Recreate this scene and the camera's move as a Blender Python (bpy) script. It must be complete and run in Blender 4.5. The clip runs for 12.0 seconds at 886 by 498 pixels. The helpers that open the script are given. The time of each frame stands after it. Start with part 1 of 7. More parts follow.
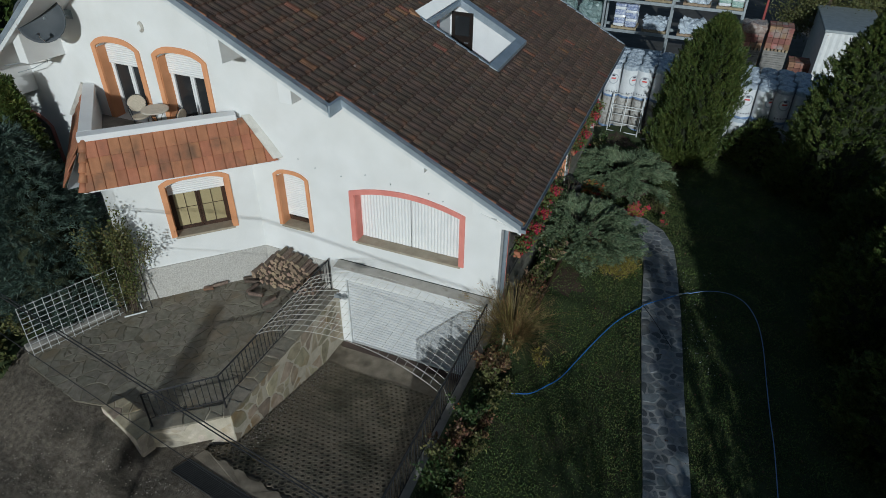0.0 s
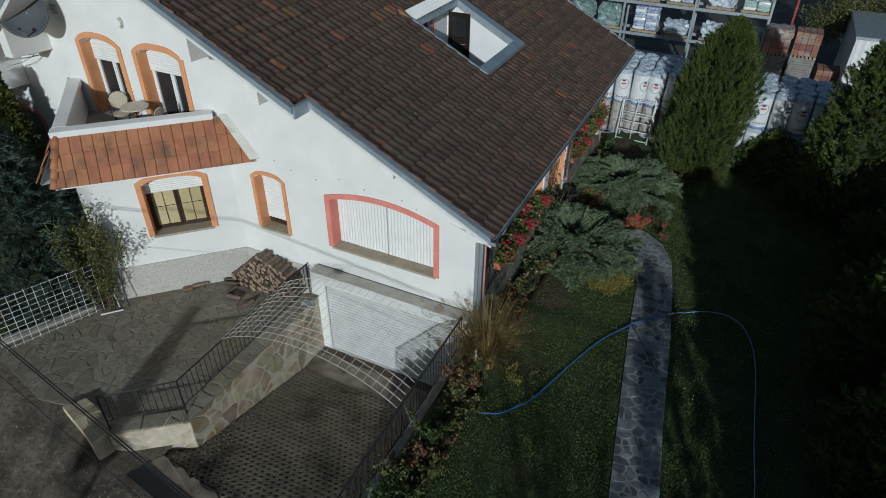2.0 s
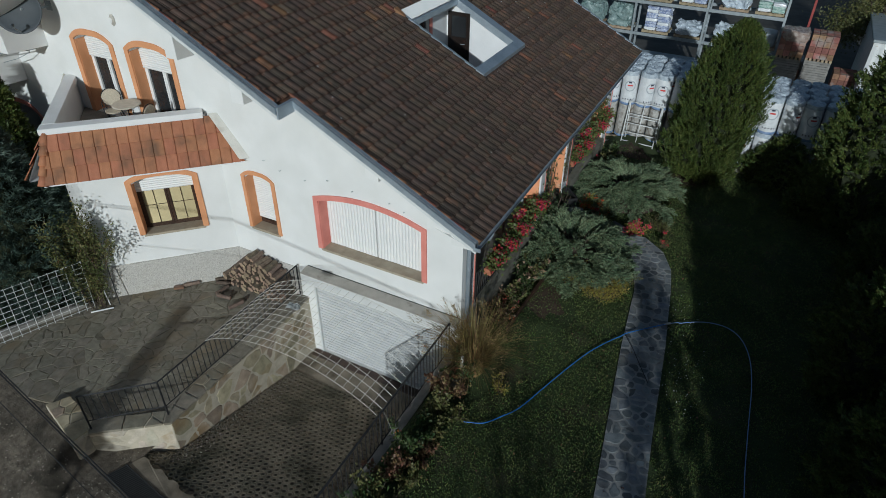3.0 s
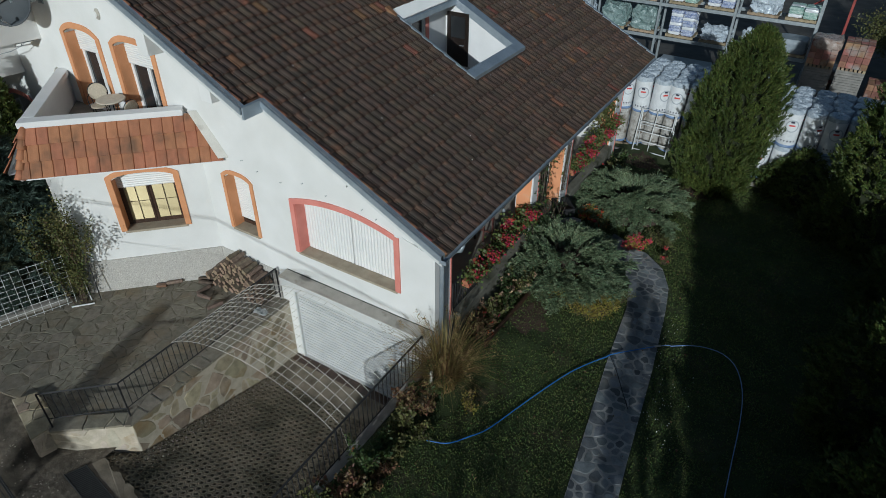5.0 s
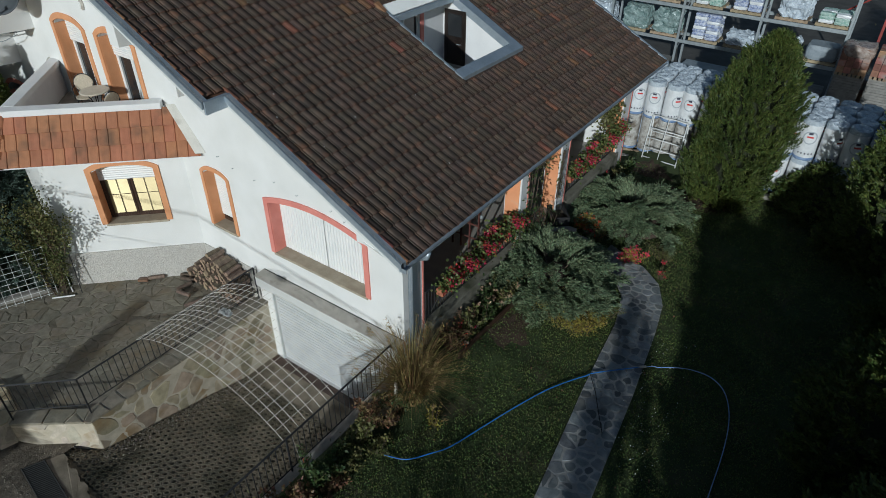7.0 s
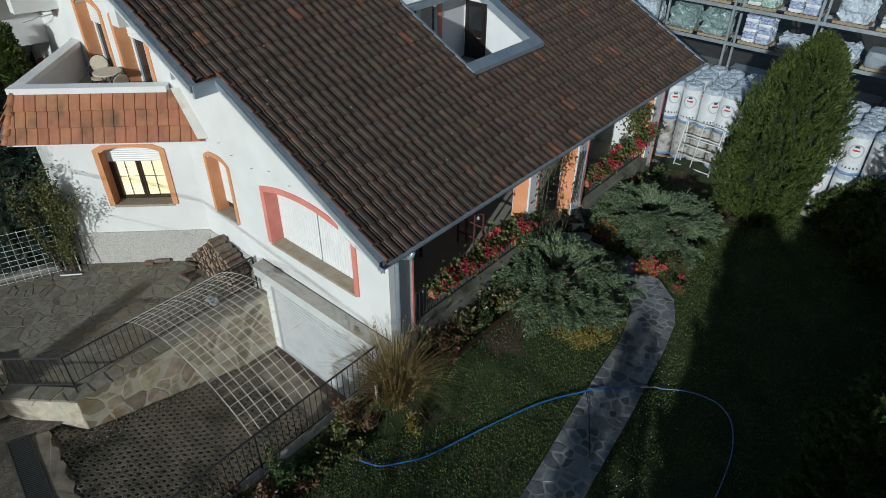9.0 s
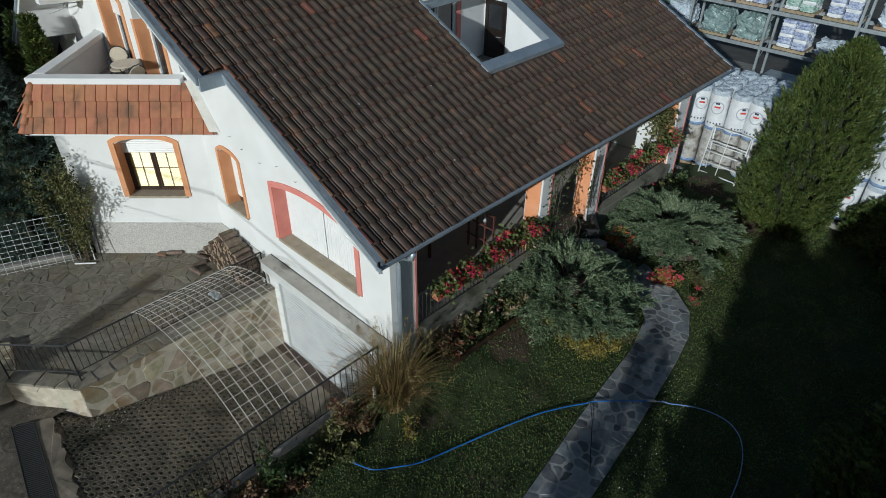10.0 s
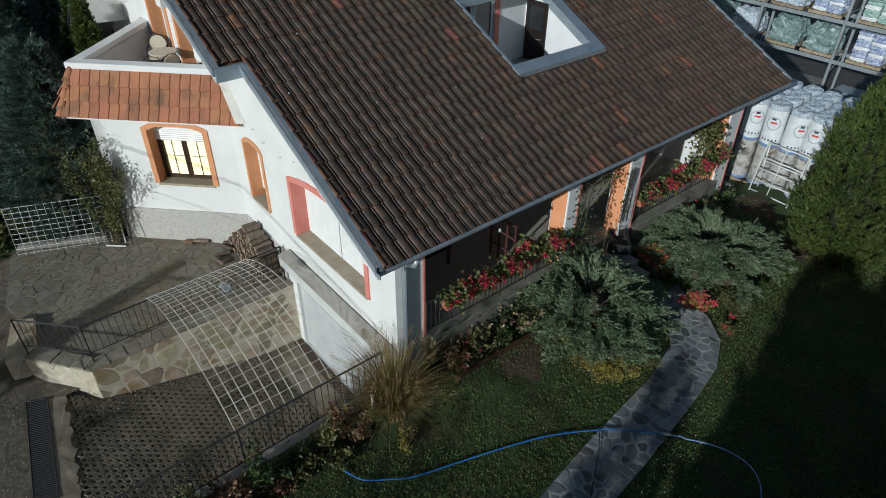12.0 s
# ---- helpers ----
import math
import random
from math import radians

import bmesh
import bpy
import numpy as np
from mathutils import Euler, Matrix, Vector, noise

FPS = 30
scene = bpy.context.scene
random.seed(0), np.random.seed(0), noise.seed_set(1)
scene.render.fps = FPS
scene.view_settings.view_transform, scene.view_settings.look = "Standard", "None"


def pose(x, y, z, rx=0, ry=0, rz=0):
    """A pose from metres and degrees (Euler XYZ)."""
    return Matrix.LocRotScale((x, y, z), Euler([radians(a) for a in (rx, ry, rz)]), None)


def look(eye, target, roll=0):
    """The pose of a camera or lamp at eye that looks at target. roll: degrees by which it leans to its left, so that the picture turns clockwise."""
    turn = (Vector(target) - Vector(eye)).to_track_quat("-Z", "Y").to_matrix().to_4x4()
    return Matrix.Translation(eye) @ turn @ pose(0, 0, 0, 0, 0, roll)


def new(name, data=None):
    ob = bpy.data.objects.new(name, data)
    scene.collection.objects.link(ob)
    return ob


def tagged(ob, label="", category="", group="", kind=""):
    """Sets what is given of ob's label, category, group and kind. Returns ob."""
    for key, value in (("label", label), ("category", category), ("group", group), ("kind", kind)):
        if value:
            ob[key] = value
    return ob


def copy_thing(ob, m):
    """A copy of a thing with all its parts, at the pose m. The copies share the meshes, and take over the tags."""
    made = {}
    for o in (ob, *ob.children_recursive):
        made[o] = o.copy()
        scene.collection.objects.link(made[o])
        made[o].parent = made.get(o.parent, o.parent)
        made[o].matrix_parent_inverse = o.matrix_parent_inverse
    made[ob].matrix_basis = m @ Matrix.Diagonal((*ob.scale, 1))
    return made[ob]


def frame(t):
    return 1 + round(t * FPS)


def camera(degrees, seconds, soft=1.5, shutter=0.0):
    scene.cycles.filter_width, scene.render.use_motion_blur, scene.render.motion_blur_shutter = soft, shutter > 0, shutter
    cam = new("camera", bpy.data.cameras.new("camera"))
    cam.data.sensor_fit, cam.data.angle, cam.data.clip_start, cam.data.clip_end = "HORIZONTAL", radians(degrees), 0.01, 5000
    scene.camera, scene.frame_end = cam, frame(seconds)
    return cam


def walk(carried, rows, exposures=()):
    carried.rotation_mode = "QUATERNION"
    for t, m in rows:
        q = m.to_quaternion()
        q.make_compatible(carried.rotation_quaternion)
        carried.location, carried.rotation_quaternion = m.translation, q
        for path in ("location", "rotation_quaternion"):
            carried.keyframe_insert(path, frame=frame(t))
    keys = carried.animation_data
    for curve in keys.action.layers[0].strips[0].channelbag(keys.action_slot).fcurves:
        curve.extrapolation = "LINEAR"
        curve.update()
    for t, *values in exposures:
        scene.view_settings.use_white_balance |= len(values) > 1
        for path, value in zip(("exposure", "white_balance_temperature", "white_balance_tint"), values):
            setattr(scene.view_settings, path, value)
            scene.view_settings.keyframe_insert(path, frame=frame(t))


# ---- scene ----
cam = camera(69.8, 12.0, soft=0.65)
PATH = [
    (0, (3.301, -11.445, 10.633), (0.280, -3.839, 4.886), 0.86),
    (0.5, (3.574, -11.172, 10.588), (0.403, -3.624, 4.846), 0.79),
    (1, (3.829, -10.900, 10.553), (0.531, -3.407, 4.809), 0.74),
    (1.5, (4.070, -10.627, 10.523), (0.666, -3.185, 4.776), 0.68),
    (2, (4.302, -10.352, 10.497), (0.790, -2.964, 4.744), 0.64),
    (2.5, (4.527, -10.073, 10.473), (0.901, -2.749, 4.710), 0.60),
    (3, (4.747, -9.791, 10.447), (0.993, -2.538, 4.675), 0.57),
    (5, (5.590, -8.630, 10.309), (1.348, -1.660, 4.529), 0.49),
    (5.5, (5.791, -8.337, 10.262), (1.430, -1.437, 4.485), 0.49),
    (6, (5.987, -8.045, 10.208), (1.505, -1.220, 4.434), 0.49),
    (6.5, (6.175, -7.755, 10.149), (1.581, -1.005, 4.376), 0.49),
    (7, (6.354, -7.470, 10.085), (1.656, -0.794, 4.310), 0.50),
    (9, (6.952, -6.388, 9.805), (1.649, -0.209, 4.000), 0.57),
    (9.5, (7.066, -6.136, 9.738), (1.582, -0.113, 3.936), 0.60),
    (10, (7.163, -5.891, 9.676), (1.508, -0.027, 3.876), 0.63),
    (10.5, (7.244, -5.652, 9.623), (1.434, 0.064, 3.829), 0.67),
    (11, (7.310, -5.417, 9.582), (1.356, 0.149, 3.788), 0.70),
    (11.5, (7.361, -5.186, 9.556), (1.261, 0.211, 3.754), 0.74),
    (12, (7.399, -4.953, 9.550), (1.150, 0.251, 3.731), 0.79),
]
LIGHT = [(0.0, -0.60, 5640, 1.4), (6.0, -0.50, 5700, 1.4), (12.0, -0.27, 5760, 1.4)]
walk(cam, [(t, look(eye, target, roll)) for t, eye, target, roll in PATH], LIGHT)

# ---- light ----
SUN = Vector((0.287, -0.912, 0.30)).normalized()
sun_data = bpy.data.lights.new("sun", "SUN")
sun_data.energy, sun_data.angle, sun_data.color = 3.65, radians(0.6), (1.0, 0.955, 0.90)
sun_ob = new("sun", sun_data)
sun_ob.matrix_world = SUN.to_track_quat("Z", "Y").to_matrix().to_4x4()
world = bpy.data.worlds.new("sky")
scene.world = world
world.use_nodes = True
sky = world.node_tree.nodes.new("ShaderNodeTexSky")
sky.sky_type, sky.sun_disc = "NISHITA", False
sky.sun_elevation = math.asin(SUN.z)
sky.sun_rotation = math.atan2(SUN.x, SUN.y)
world.node_tree.links.new(sky.outputs[0], world.node_tree.nodes["Background"].inputs[0])
world.node_tree.nodes["Background"].inputs[1].default_value = 0.056


# ---- materials ----
def material(name, dark, light, rough=0.8, scale=6.0, fine=60.0, bump=0.3, metal=0.0, per=None, spread=0.25, spots=None, dist=0.01):
    """A surface with coarse and fine mottling; per: 'object' or 'island' varies the tone piece by piece."""
    m = bpy.data.materials.new(name)
    m.use_nodes = True
    nt = m.node_tree
    n, l = nt.nodes, nt.links
    bsdf = n["Principled BSDF"]
    bsdf.inputs["Roughness"].default_value, bsdf.inputs["Metallic"].default_value = rough, metal
    geo = n.new("ShaderNodeNewGeometry")
    a = n.new("ShaderNodeTexNoise")
    a.inputs["Scale"].default_value, a.inputs["Detail"].default_value = scale, 5
    b = n.new("ShaderNodeTexNoise")
    b.inputs["Scale"].default_value, b.inputs["Detail"].default_value = fine, 3
    for t in (a, b):
        l.new(geo.outputs["Position"], t.inputs["Vector"])
    mix = n.new("ShaderNodeMath")
    mix.operation = "MULTIPLY_ADD"
    l.new(b.outputs[0], mix.inputs[0])
    mix.inputs[1].default_value = 0.5
    l.new(a.outputs[0], mix.inputs[2])
    ramp = n.new("ShaderNodeMapRange")
    ramp.inputs[1].default_value, ramp.inputs[2].default_value = 0.5, 1.0
    l.new(mix.outputs[0], ramp.inputs[0])
    col = n.new("ShaderNodeMix")
    col.data_type = "RGBA"
    col.inputs[6].default_value, col.inputs[7].default_value = (*dark, 1), (*light, 1)
    l.new(ramp.outputs[0], col.inputs[0])
    out = col.outputs[2]
    if per:
        src = geo.outputs["Random Per Island"] if per == "island" else n.new("ShaderNodeObjectInfo").outputs["Random"]
        mr = n.new("ShaderNodeMapRange")
        mr.inputs[3].default_value, mr.inputs[4].default_value = 1 - spread, 1 + spread
        l.new(src, mr.inputs[0])
        hs = n.new("ShaderNodeHueSaturation")
        l.new(mr.outputs[0], hs.inputs["Value"])
        hue = n.new("ShaderNodeMapRange")
        hue.inputs[3].default_value, hue.inputs[4].default_value = 0.5 - spread * 0.08, 0.5 + spread * 0.08
        w = n.new("ShaderNodeMath")
        w.operation = "FRACT"
        k = n.new("ShaderNodeMath")
        k.operation = "MULTIPLY"
        k.inputs[1].default_value = 7.31
        l.new(src, k.inputs[0]), l.new(k.outputs[0], w.inputs[0]), l.new(w.outputs[0], hue.inputs[0])
        l.new(hue.outputs[0], hs.inputs["Hue"])
        l.new(out, hs.inputs["Color"])
        out = hs.outputs[0]
    if spots:
        colour, sscale, lo, hi = spots
        s = n.new("ShaderNodeTexNoise")
        s.inputs["Scale"].default_value, s.inputs["Detail"].default_value = sscale, 6
        l.new(geo.outputs["Position"], s.inputs["Vector"])
        r2 = n.new("ShaderNodeMapRange")
        r2.inputs[1].default_value, r2.inputs[2].default_value = lo, hi
        l.new(s.outputs[0], r2.inputs[0])
        c2 = n.new("ShaderNodeMix")
        c2.data_type = "RGBA"
        c2.inputs[7].default_value = (*colour, 1)
        l.new(r2.outputs[0], c2.inputs[0]), l.new(out, c2.inputs[6])
        out = c2.outputs[2]
    l.new(out, bsdf.inputs["Base Color"])
    if bump:
        bp = n.new("ShaderNodeBump")
        bp.inputs["Strength"].default_value, bp.inputs["Distance"].default_value = bump, dist
        l.new(mix.outputs[0], bp.inputs["Height"])
        l.new(bp.outputs[0], bsdf.inputs["Normal"])
    return m


def leafy(name, dark, light, spread=0.35, rough=0.55, through_light=0.25):
    """Leaves: tone varies leaf by leaf, with some light passing through."""
    m = material(name, dark, light, rough, 1.5, 12, 0, per="island", spread=spread)
    n, l = m.node_tree.nodes, m.node_tree.links
    bsdf = n["Principled BSDF"]
    tr = n.new("ShaderNodeBsdfTranslucent")
    src = bsdf.inputs["Base Color"].links[0].from_socket
    l.new(src, tr.inputs[0])
    mx = n.new("ShaderNodeMixShader")
    mx.inputs[0].default_value = through_light
    l.new(bsdf.outputs[0], mx.inputs[1]), l.new(tr.outputs[0], mx.inputs[2])
    l.new(mx.outputs[0], n["Material Output"].inputs[0])
    return m


STUCCO = material("white_stucco", (0.70, 0.70, 0.68), (0.80, 0.80, 0.79), 0.9, 1.2, 90, 0.25, spots=((0.66, 0.65, 0.62), 0.7, 0.66, 0.9), dist=0.004)
CREAM = material("painted_plaster", (0.72, 0.72, 0.72), (0.80, 0.80, 0.80), 0.8, 2, 60, 0.1)
PEBBLE = material("pebble_dash", (0.36, 0.34, 0.31), (0.66, 0.64, 0.60), 0.95, 30, 110, 0.9, spots=((0.25, 0.22, 0.18), 2.0, 0.6, 0.8), dist=0.02)
BROWN_TILE = material("brown_roof_tile", (0.034, 0.026, 0.021), (0.104, 0.069, 0.049), 0.62, 6, 80, 0.5, per="object", spread=0.20, spots=((0.19, 0.090, 0.05), 4.0, 0.58, 0.80))
BROWN_TILES = material("brown_roof_tiles", (0.036, 0.026, 0.021), (0.108, 0.070, 0.048), 0.62, 6, 80, 0.5, per="island", spread=0.20, spots=((0.19, 0.090, 0.05), 4.0, 0.56, 0.78))
RUST_TILES = material("rust_stained_roof_tiles", (0.085, 0.042, 0.026), (0.23, 0.100, 0.055), 0.7, 5, 70, 0.5, per="island", spread=0.30)
TILE_LIP = material("worn_reddish_tile_edge", (0.095, 0.050, 0.034), (0.17, 0.085, 0.055), 0.75, 6, 60, 0.3)
TERRACOTTA = material("terracotta_tile", (0.32, 0.130, 0.064), (0.42, 0.176, 0.090), 0.75, 4, 60, 0.35, per="object", spread=0.09, spots=((0.16, 0.085, 0.048), 2.2, 0.50, 0.74))
ORANGE = material("orange_paint", (0.60, 0.27, 0.12), (0.70, 0.34, 0.17), 0.8, 3, 80, 0.15)
SALMON = material("salmon_paint", (0.72, 0.30, 0.14), (0.80, 0.37, 0.19), 0.8, 2, 80, 0.15, spots=((0.62, 0.5, 0.4), 2.0, 0.66, 0.8))
PINK = material("faded_red_paint", (0.62, 0.21, 0.17), (0.72, 0.28, 0.23), 0.8, 3, 80, 0.15)
WHITE_PLASTIC = material("white_plastic", (0.72, 0.73, 0.72), (0.80, 0.80, 0.79), 0.45, 3, 50, 0.05)
ZINC = material("zinc_sheet", (0.34, 0.40, 0.46), (0.50, 0.56, 0.62), 0.45, 3, 40, 0.1, metal=0.55)
WHITE_METAL = material("white_painted_metal", (0.60, 0.62, 0.62), (0.74, 0.75, 0.74), 0.5, 5, 50, 0.05, spots=((0.35, 0.22, 0.15), 8, 0.68, 0.8))
IRON = material("black_painted_iron", (0.012, 0.012, 0.013), (0.026, 0.026, 0.027), 0.72, 8, 60, 0.1)
CONCRETE = material("weathered_concrete", (0.20, 0.19, 0.17), (0.34, 0.32, 0.29), 0.92, 3, 70, 0.4, spots=((0.12, 0.11, 0.09), 1.6, 0.55, 0.75))
MOSSY = material("mossy_concrete", (0.125, 0.122, 0.095), (0.27, 0.255, 0.205), 0.95, 4, 70, 0.5, spots=((0.06, 0.065, 0.035), 2.0, 0.48, 0.68))
PALE_CONCRETE = material("pale_concrete", (0.40, 0.38, 0.33), (0.54, 0.51, 0.46), 0.9, 4, 80, 0.3, spots=((0.27, 0.24, 0.2), 3, 0.6, 0.75))
PAVER = material("honeycomb_paver_concrete", (0.17, 0.145, 0.105), (0.32, 0.272, 0.196), 0.95, 2.5, 60, 0.6, spots=((0.085, 0.08, 0.05), 0.9, 0.50, 0.70))
SOIL = material("dark_soil", (0.045, 0.038, 0.027), (0.10, 0.082, 0.058), 0.97, 4, 50, 0.8, dist=0.03)
FLAG = material("grey_flagstone", (0.150, 0.136, 0.104), (0.268, 0.242, 0.188), 0.88, 7, 80, 0.8, per="object", spread=0.15, spots=((0.20, 0.155, 0.095), 1.4, 0.52, 0.75))
PATH_STONE = material("slate_paving", (0.105, 0.118, 0.126), (0.235, 0.252, 0.258), 0.8, 5, 60, 0.5, per="object", spread=0.52, spots=((0.30, 0.28, 0.24), 1.6, 0.55, 0.76))
DARK_JOINT = material("dark_earth_joint", (0.10, 0.088, 0.062), (0.20, 0.175, 0.128), 0.95, 6, 80, 0.6)
RUBBLE = material("ochre_rubble_stone", (0.24, 0.200, 0.140), (0.46, 0.385, 0.270), 0.9, 5, 60, 0.8, per="object", spread=0.32, spots=((0.27, 0.18, 0.085), 1.5, 0.48, 0.68))
BLACKISH = material("dark_interior", (0.05, 0.047, 0.044), (0.09, 0.085, 0.08), 0.9, 2, 30, 0)
PORCH_TILE = material("porch_floor_tile", (0.30, 0.28, 0.25), (0.40, 0.37, 0.33), 0.5, 3, 40, 0.1)
DARK_WOOD = material("blackish_stained_wood", (0.010, 0.007, 0.006), (0.026, 0.018, 0.014), 0.35, 4, 40, 0.15)
BROWN_WOOD = material("dark_brown_wood", (0.035, 0.02, 0.014), (0.075, 0.042, 0.028), 0.4, 4, 40, 0.2)
GRASS_GROUND = material("lawn_ground", (0.028, 0.042, 0.013), (0.060, 0.084, 0.027), 0.95, 1.2, 40, 0.9, spots=((0.085, 0.072, 0.040), 0.9, 0.54, 0.75), dist=0.03)
BROWN_CONCRETE = material("brown_stained_concrete", (0.16, 0.135, 0.10), (0.29, 0.245, 0.185), 0.93, 3, 70, 0.5, spots=((0.10, 0.082, 0.058), 1.8, 0.5, 0.72))
GARAGE_PANEL = material("ribbed_white_sheet", (0.52, 0.53, 0.54), (0.64, 0.65, 0.65), 0.5, 2, 50, 0.1)
CANOPY_WIRE = material("yellowed_white_wire", (0.58, 0.56, 0.50), (0.74, 0.72, 0.66), 0.6, 5, 50, 0.05)
KERB_WHITE = material("weathered_white_paint", (0.52, 0.50, 0.45), (0.68, 0.66, 0.61), 0.85, 3, 60, 0.2, spots=((0.36, 0.33, 0.28), 2.5, 0.6, 0.8))
# Pale cream stone, with the sunlit look of the wall's end in the colour.
PALE_RUBBLE = material("pale_limestone_rubble", (0.36, 0.32, 0.25), (0.62, 0.56, 0.46), 0.9, 5, 60, 0.7, per="object", spread=0.30, spots=((0.38, 0.29, 0.17), 1.5, 0.52, 0.72))
WALL_MORTAR = material("pale_ochre_mortar", (0.40, 0.355, 0.275), (0.58, 0.52, 0.41), 0.95, 5, 80, 0.6)
PATH_MORTAR = material("path_mortar", (0.25, 0.25, 0.24), (0.38, 0.375, 0.355), 0.95, 5, 80, 0.5, spots=((0.15, 0.15, 0.145), 1.5, 0.5, 0.7))
VERGE = material("reddish_verge_tile", (0.16, 0.065, 0.038), (0.27, 0.115, 0.065), 0.75, 6, 60, 0.3, per="object", spread=0.3)
SILL = material("beige_stone_sill", (0.30, 0.255, 0.185), (0.42, 0.365, 0.275), 0.8, 6, 80, 0.2)
BLIND_SLAT = material("cream_satin_slat", (0.27, 0.22, 0.11), (0.34, 0.28, 0.145), 0.40, 3, 40, 0.0, metal=0.4)
DRIVE_EARTH = material("packed_brown_earth", (0.085, 0.070, 0.050), (0.18, 0.150, 0.108), 0.96, 5, 70, 0.8, spots=((0.06, 0.058, 0.036), 1.0, 0.5, 0.7), dist=0.02)


# ---- mesh tools ----
class Shape:
    """Collects vertices and faces of one part."""

    def __init__(self):
        self.v, self.f = [], []

    def add(self, verts, faces):
        k = len(self.v)
        self.v += [tuple(p) for p in verts]
        self.f += [tuple(i + k for i in f) for f in faces]
        return self

    def hexa(self, p):
        """Eight corners: four below or in front in a ring, then four above or behind."""
        return self.add(p, [(3, 2, 1, 0), (4, 5, 6, 7), (0, 1, 5, 4), (1, 2, 6, 5), (2, 3, 7, 6), (3, 0, 4, 7)])

    def box(self, x0, x1, y0, y1, z0, z1, c=0.0):
        if not c:
            return self.hexa([(x0, y0, z0), (x1, y0, z0), (x1, y1, z0), (x0, y1, z0), (x0, y0, z1), (x1, y0, z1), (x1, y1, z1), (x0, y1, z1)])
        lo, hi = (x0, y0, z0), (x1, y1, z1)
        ids, verts = {}, []
        for s in range(8):
            sg = [(s >> k) & 1 for k in range(3)]
            for ax in range(3):
                p = [(hi[k] if sg[k] else lo[k]) if k == ax else (hi[k] - c if sg[k] else lo[k] + c) for k in range(3)]
                ids[s, ax] = len(verts)
                verts.append(p)
        faces = []
        mid = Vector([(lo[k] + hi[k]) / 2 for k in range(3)])

        def face(idx):
            a, b, d = (Vector(verts[i]) for i in idx[:3])
            if (b - a).cross(d - b).dot((a + b + d) / 3 - mid) < 0:
                idx = idx[::-1]
            faces.append(tuple(idx))

        for ax in range(3):
            u, w = [k for k in range(3) if k != ax]
            for side in (0, 1):
                face([ids[(side << ax) | (p << u) | (q << w), ax] for p, q in ((0, 0), (1, 0), (1, 1), (0, 1))])
            for p in (0, 1):
                for q in (0, 1):
                    s0 = (p << u) | (q << w)
                    s1 = s0 | (1 << ax)
                    face([ids[s0, u], ids[s1, u], ids[s1, w], ids[s0, w]])
        for s in range(8):
            face([ids[s, 0], ids[s, 1], ids[s, 2]])
        return self.add(verts, faces)

    def prism(self, poly, z0, z1):
        """poly: (x, y) ring, counter-clockwise; z0, z1 numbers or functions of x, y."""
        n = len(poly)
        f0 = z0 if callable(z0) else (lambda x, y: z0)
        f1 = z1 if callable(z1) else (lambda x, y: z1)
        v = [(x, y, f0(x, y)) for x, y in poly] + [(x, y, f1(x, y)) for x, y in poly]
        f = [tuple(range(n))[::-1], tuple(range(n, 2 * n))] + [(i, (i + 1) % n, n + (i + 1) % n, n + i) for i in range(n)]
        return self.add(v, f)

    def tube(self, pts, r, n=6, cap=True):
        """A round bar along pts; r: one radius or one a point."""
        pts = [Vector(p) for p in pts]
        rs = r if isinstance(r, (list, tuple)) else [r] * len(pts)
        rings = []
        for i, p in enumerate(pts):
            d = (pts[min(i + 1, len(pts) - 1)] - pts[max(i - 1, 0)]).normalized()
            a = d.orthogonal().normalized() if abs(d.z) > 0.99 else d.cross(Vector((0, 0, 1))).normalized()
            b = d.cross(a)
            rings.append([p + (a * math.cos(2 * math.pi * k / n) + b * math.sin(2 * math.pi * k / n)) * rs[i] for k in range(n)])
        v = [q for ring in rings for q in ring]
        f = [(i * n + k, i * n + (k + 1) % n, (i + 1) * n + (k + 1) % n, (i + 1) * n + k) for i in range(len(pts) - 1) for k in range(n)]
        if cap:
            f += [tuple(range(n))[::-1], tuple(range((len(pts) - 1) * n, len(pts) * n))]
        return self.add(v, f)

    def lathe(self, rows, n=16, at=(0, 0, 0)):
        """rows of (radius, height) turned round z."""
        v = [(at[0] + r * math.cos(2 * math.pi * k / n), at[1] + r * math.sin(2 * math.pi * k / n), at[2] + z) for r, z in rows for k in range(n)]
        f = [(i * n + k, i * n + (k + 1) % n, (i + 1) * n + (k + 1) % n, (i + 1) * n + k) for i in range(len(rows) - 1) for k in range(n)]
        f += [tuple(range(n))[::-1], tuple(range((len(rows) - 1) * n, len(rows) * n))]
        return self.add(v, f)

    def moved(self, m):
        self.v = [tuple(m @ Vector(p)) for p in self.v]
        return self

    def weld(self):
        """Joins corners that coincide."""
        seen, to, verts = {}, [], []
        for p in self.v:
            key = tuple(round(c, 4) for c in p)
            if key not in seen:
                seen[key] = len(verts)
                verts.append(p)
            to.append(seen[key])
        self.v = verts
        self.f = [g for g in (tuple(dict.fromkeys(to[i] for i in f)) for f in self.f) if len(g) > 2]
        count = {}
        for g in self.f:
            count[frozenset(g)] = count.get(frozenset(g), 0) + 1
        self.f = [g for g in self.f if count[frozenset(g)] == 1]
        return self

    def mesh(self, name, mat, smooth=False):
        me = bpy.data.meshes.new(name)
        me.from_pydata(self.v, [], self.f)
        me.materials.append(mat)
        if smooth:
            me.polygons.foreach_set("use_smooth", [True] * len(me.polygons))
        me.update()
        return me


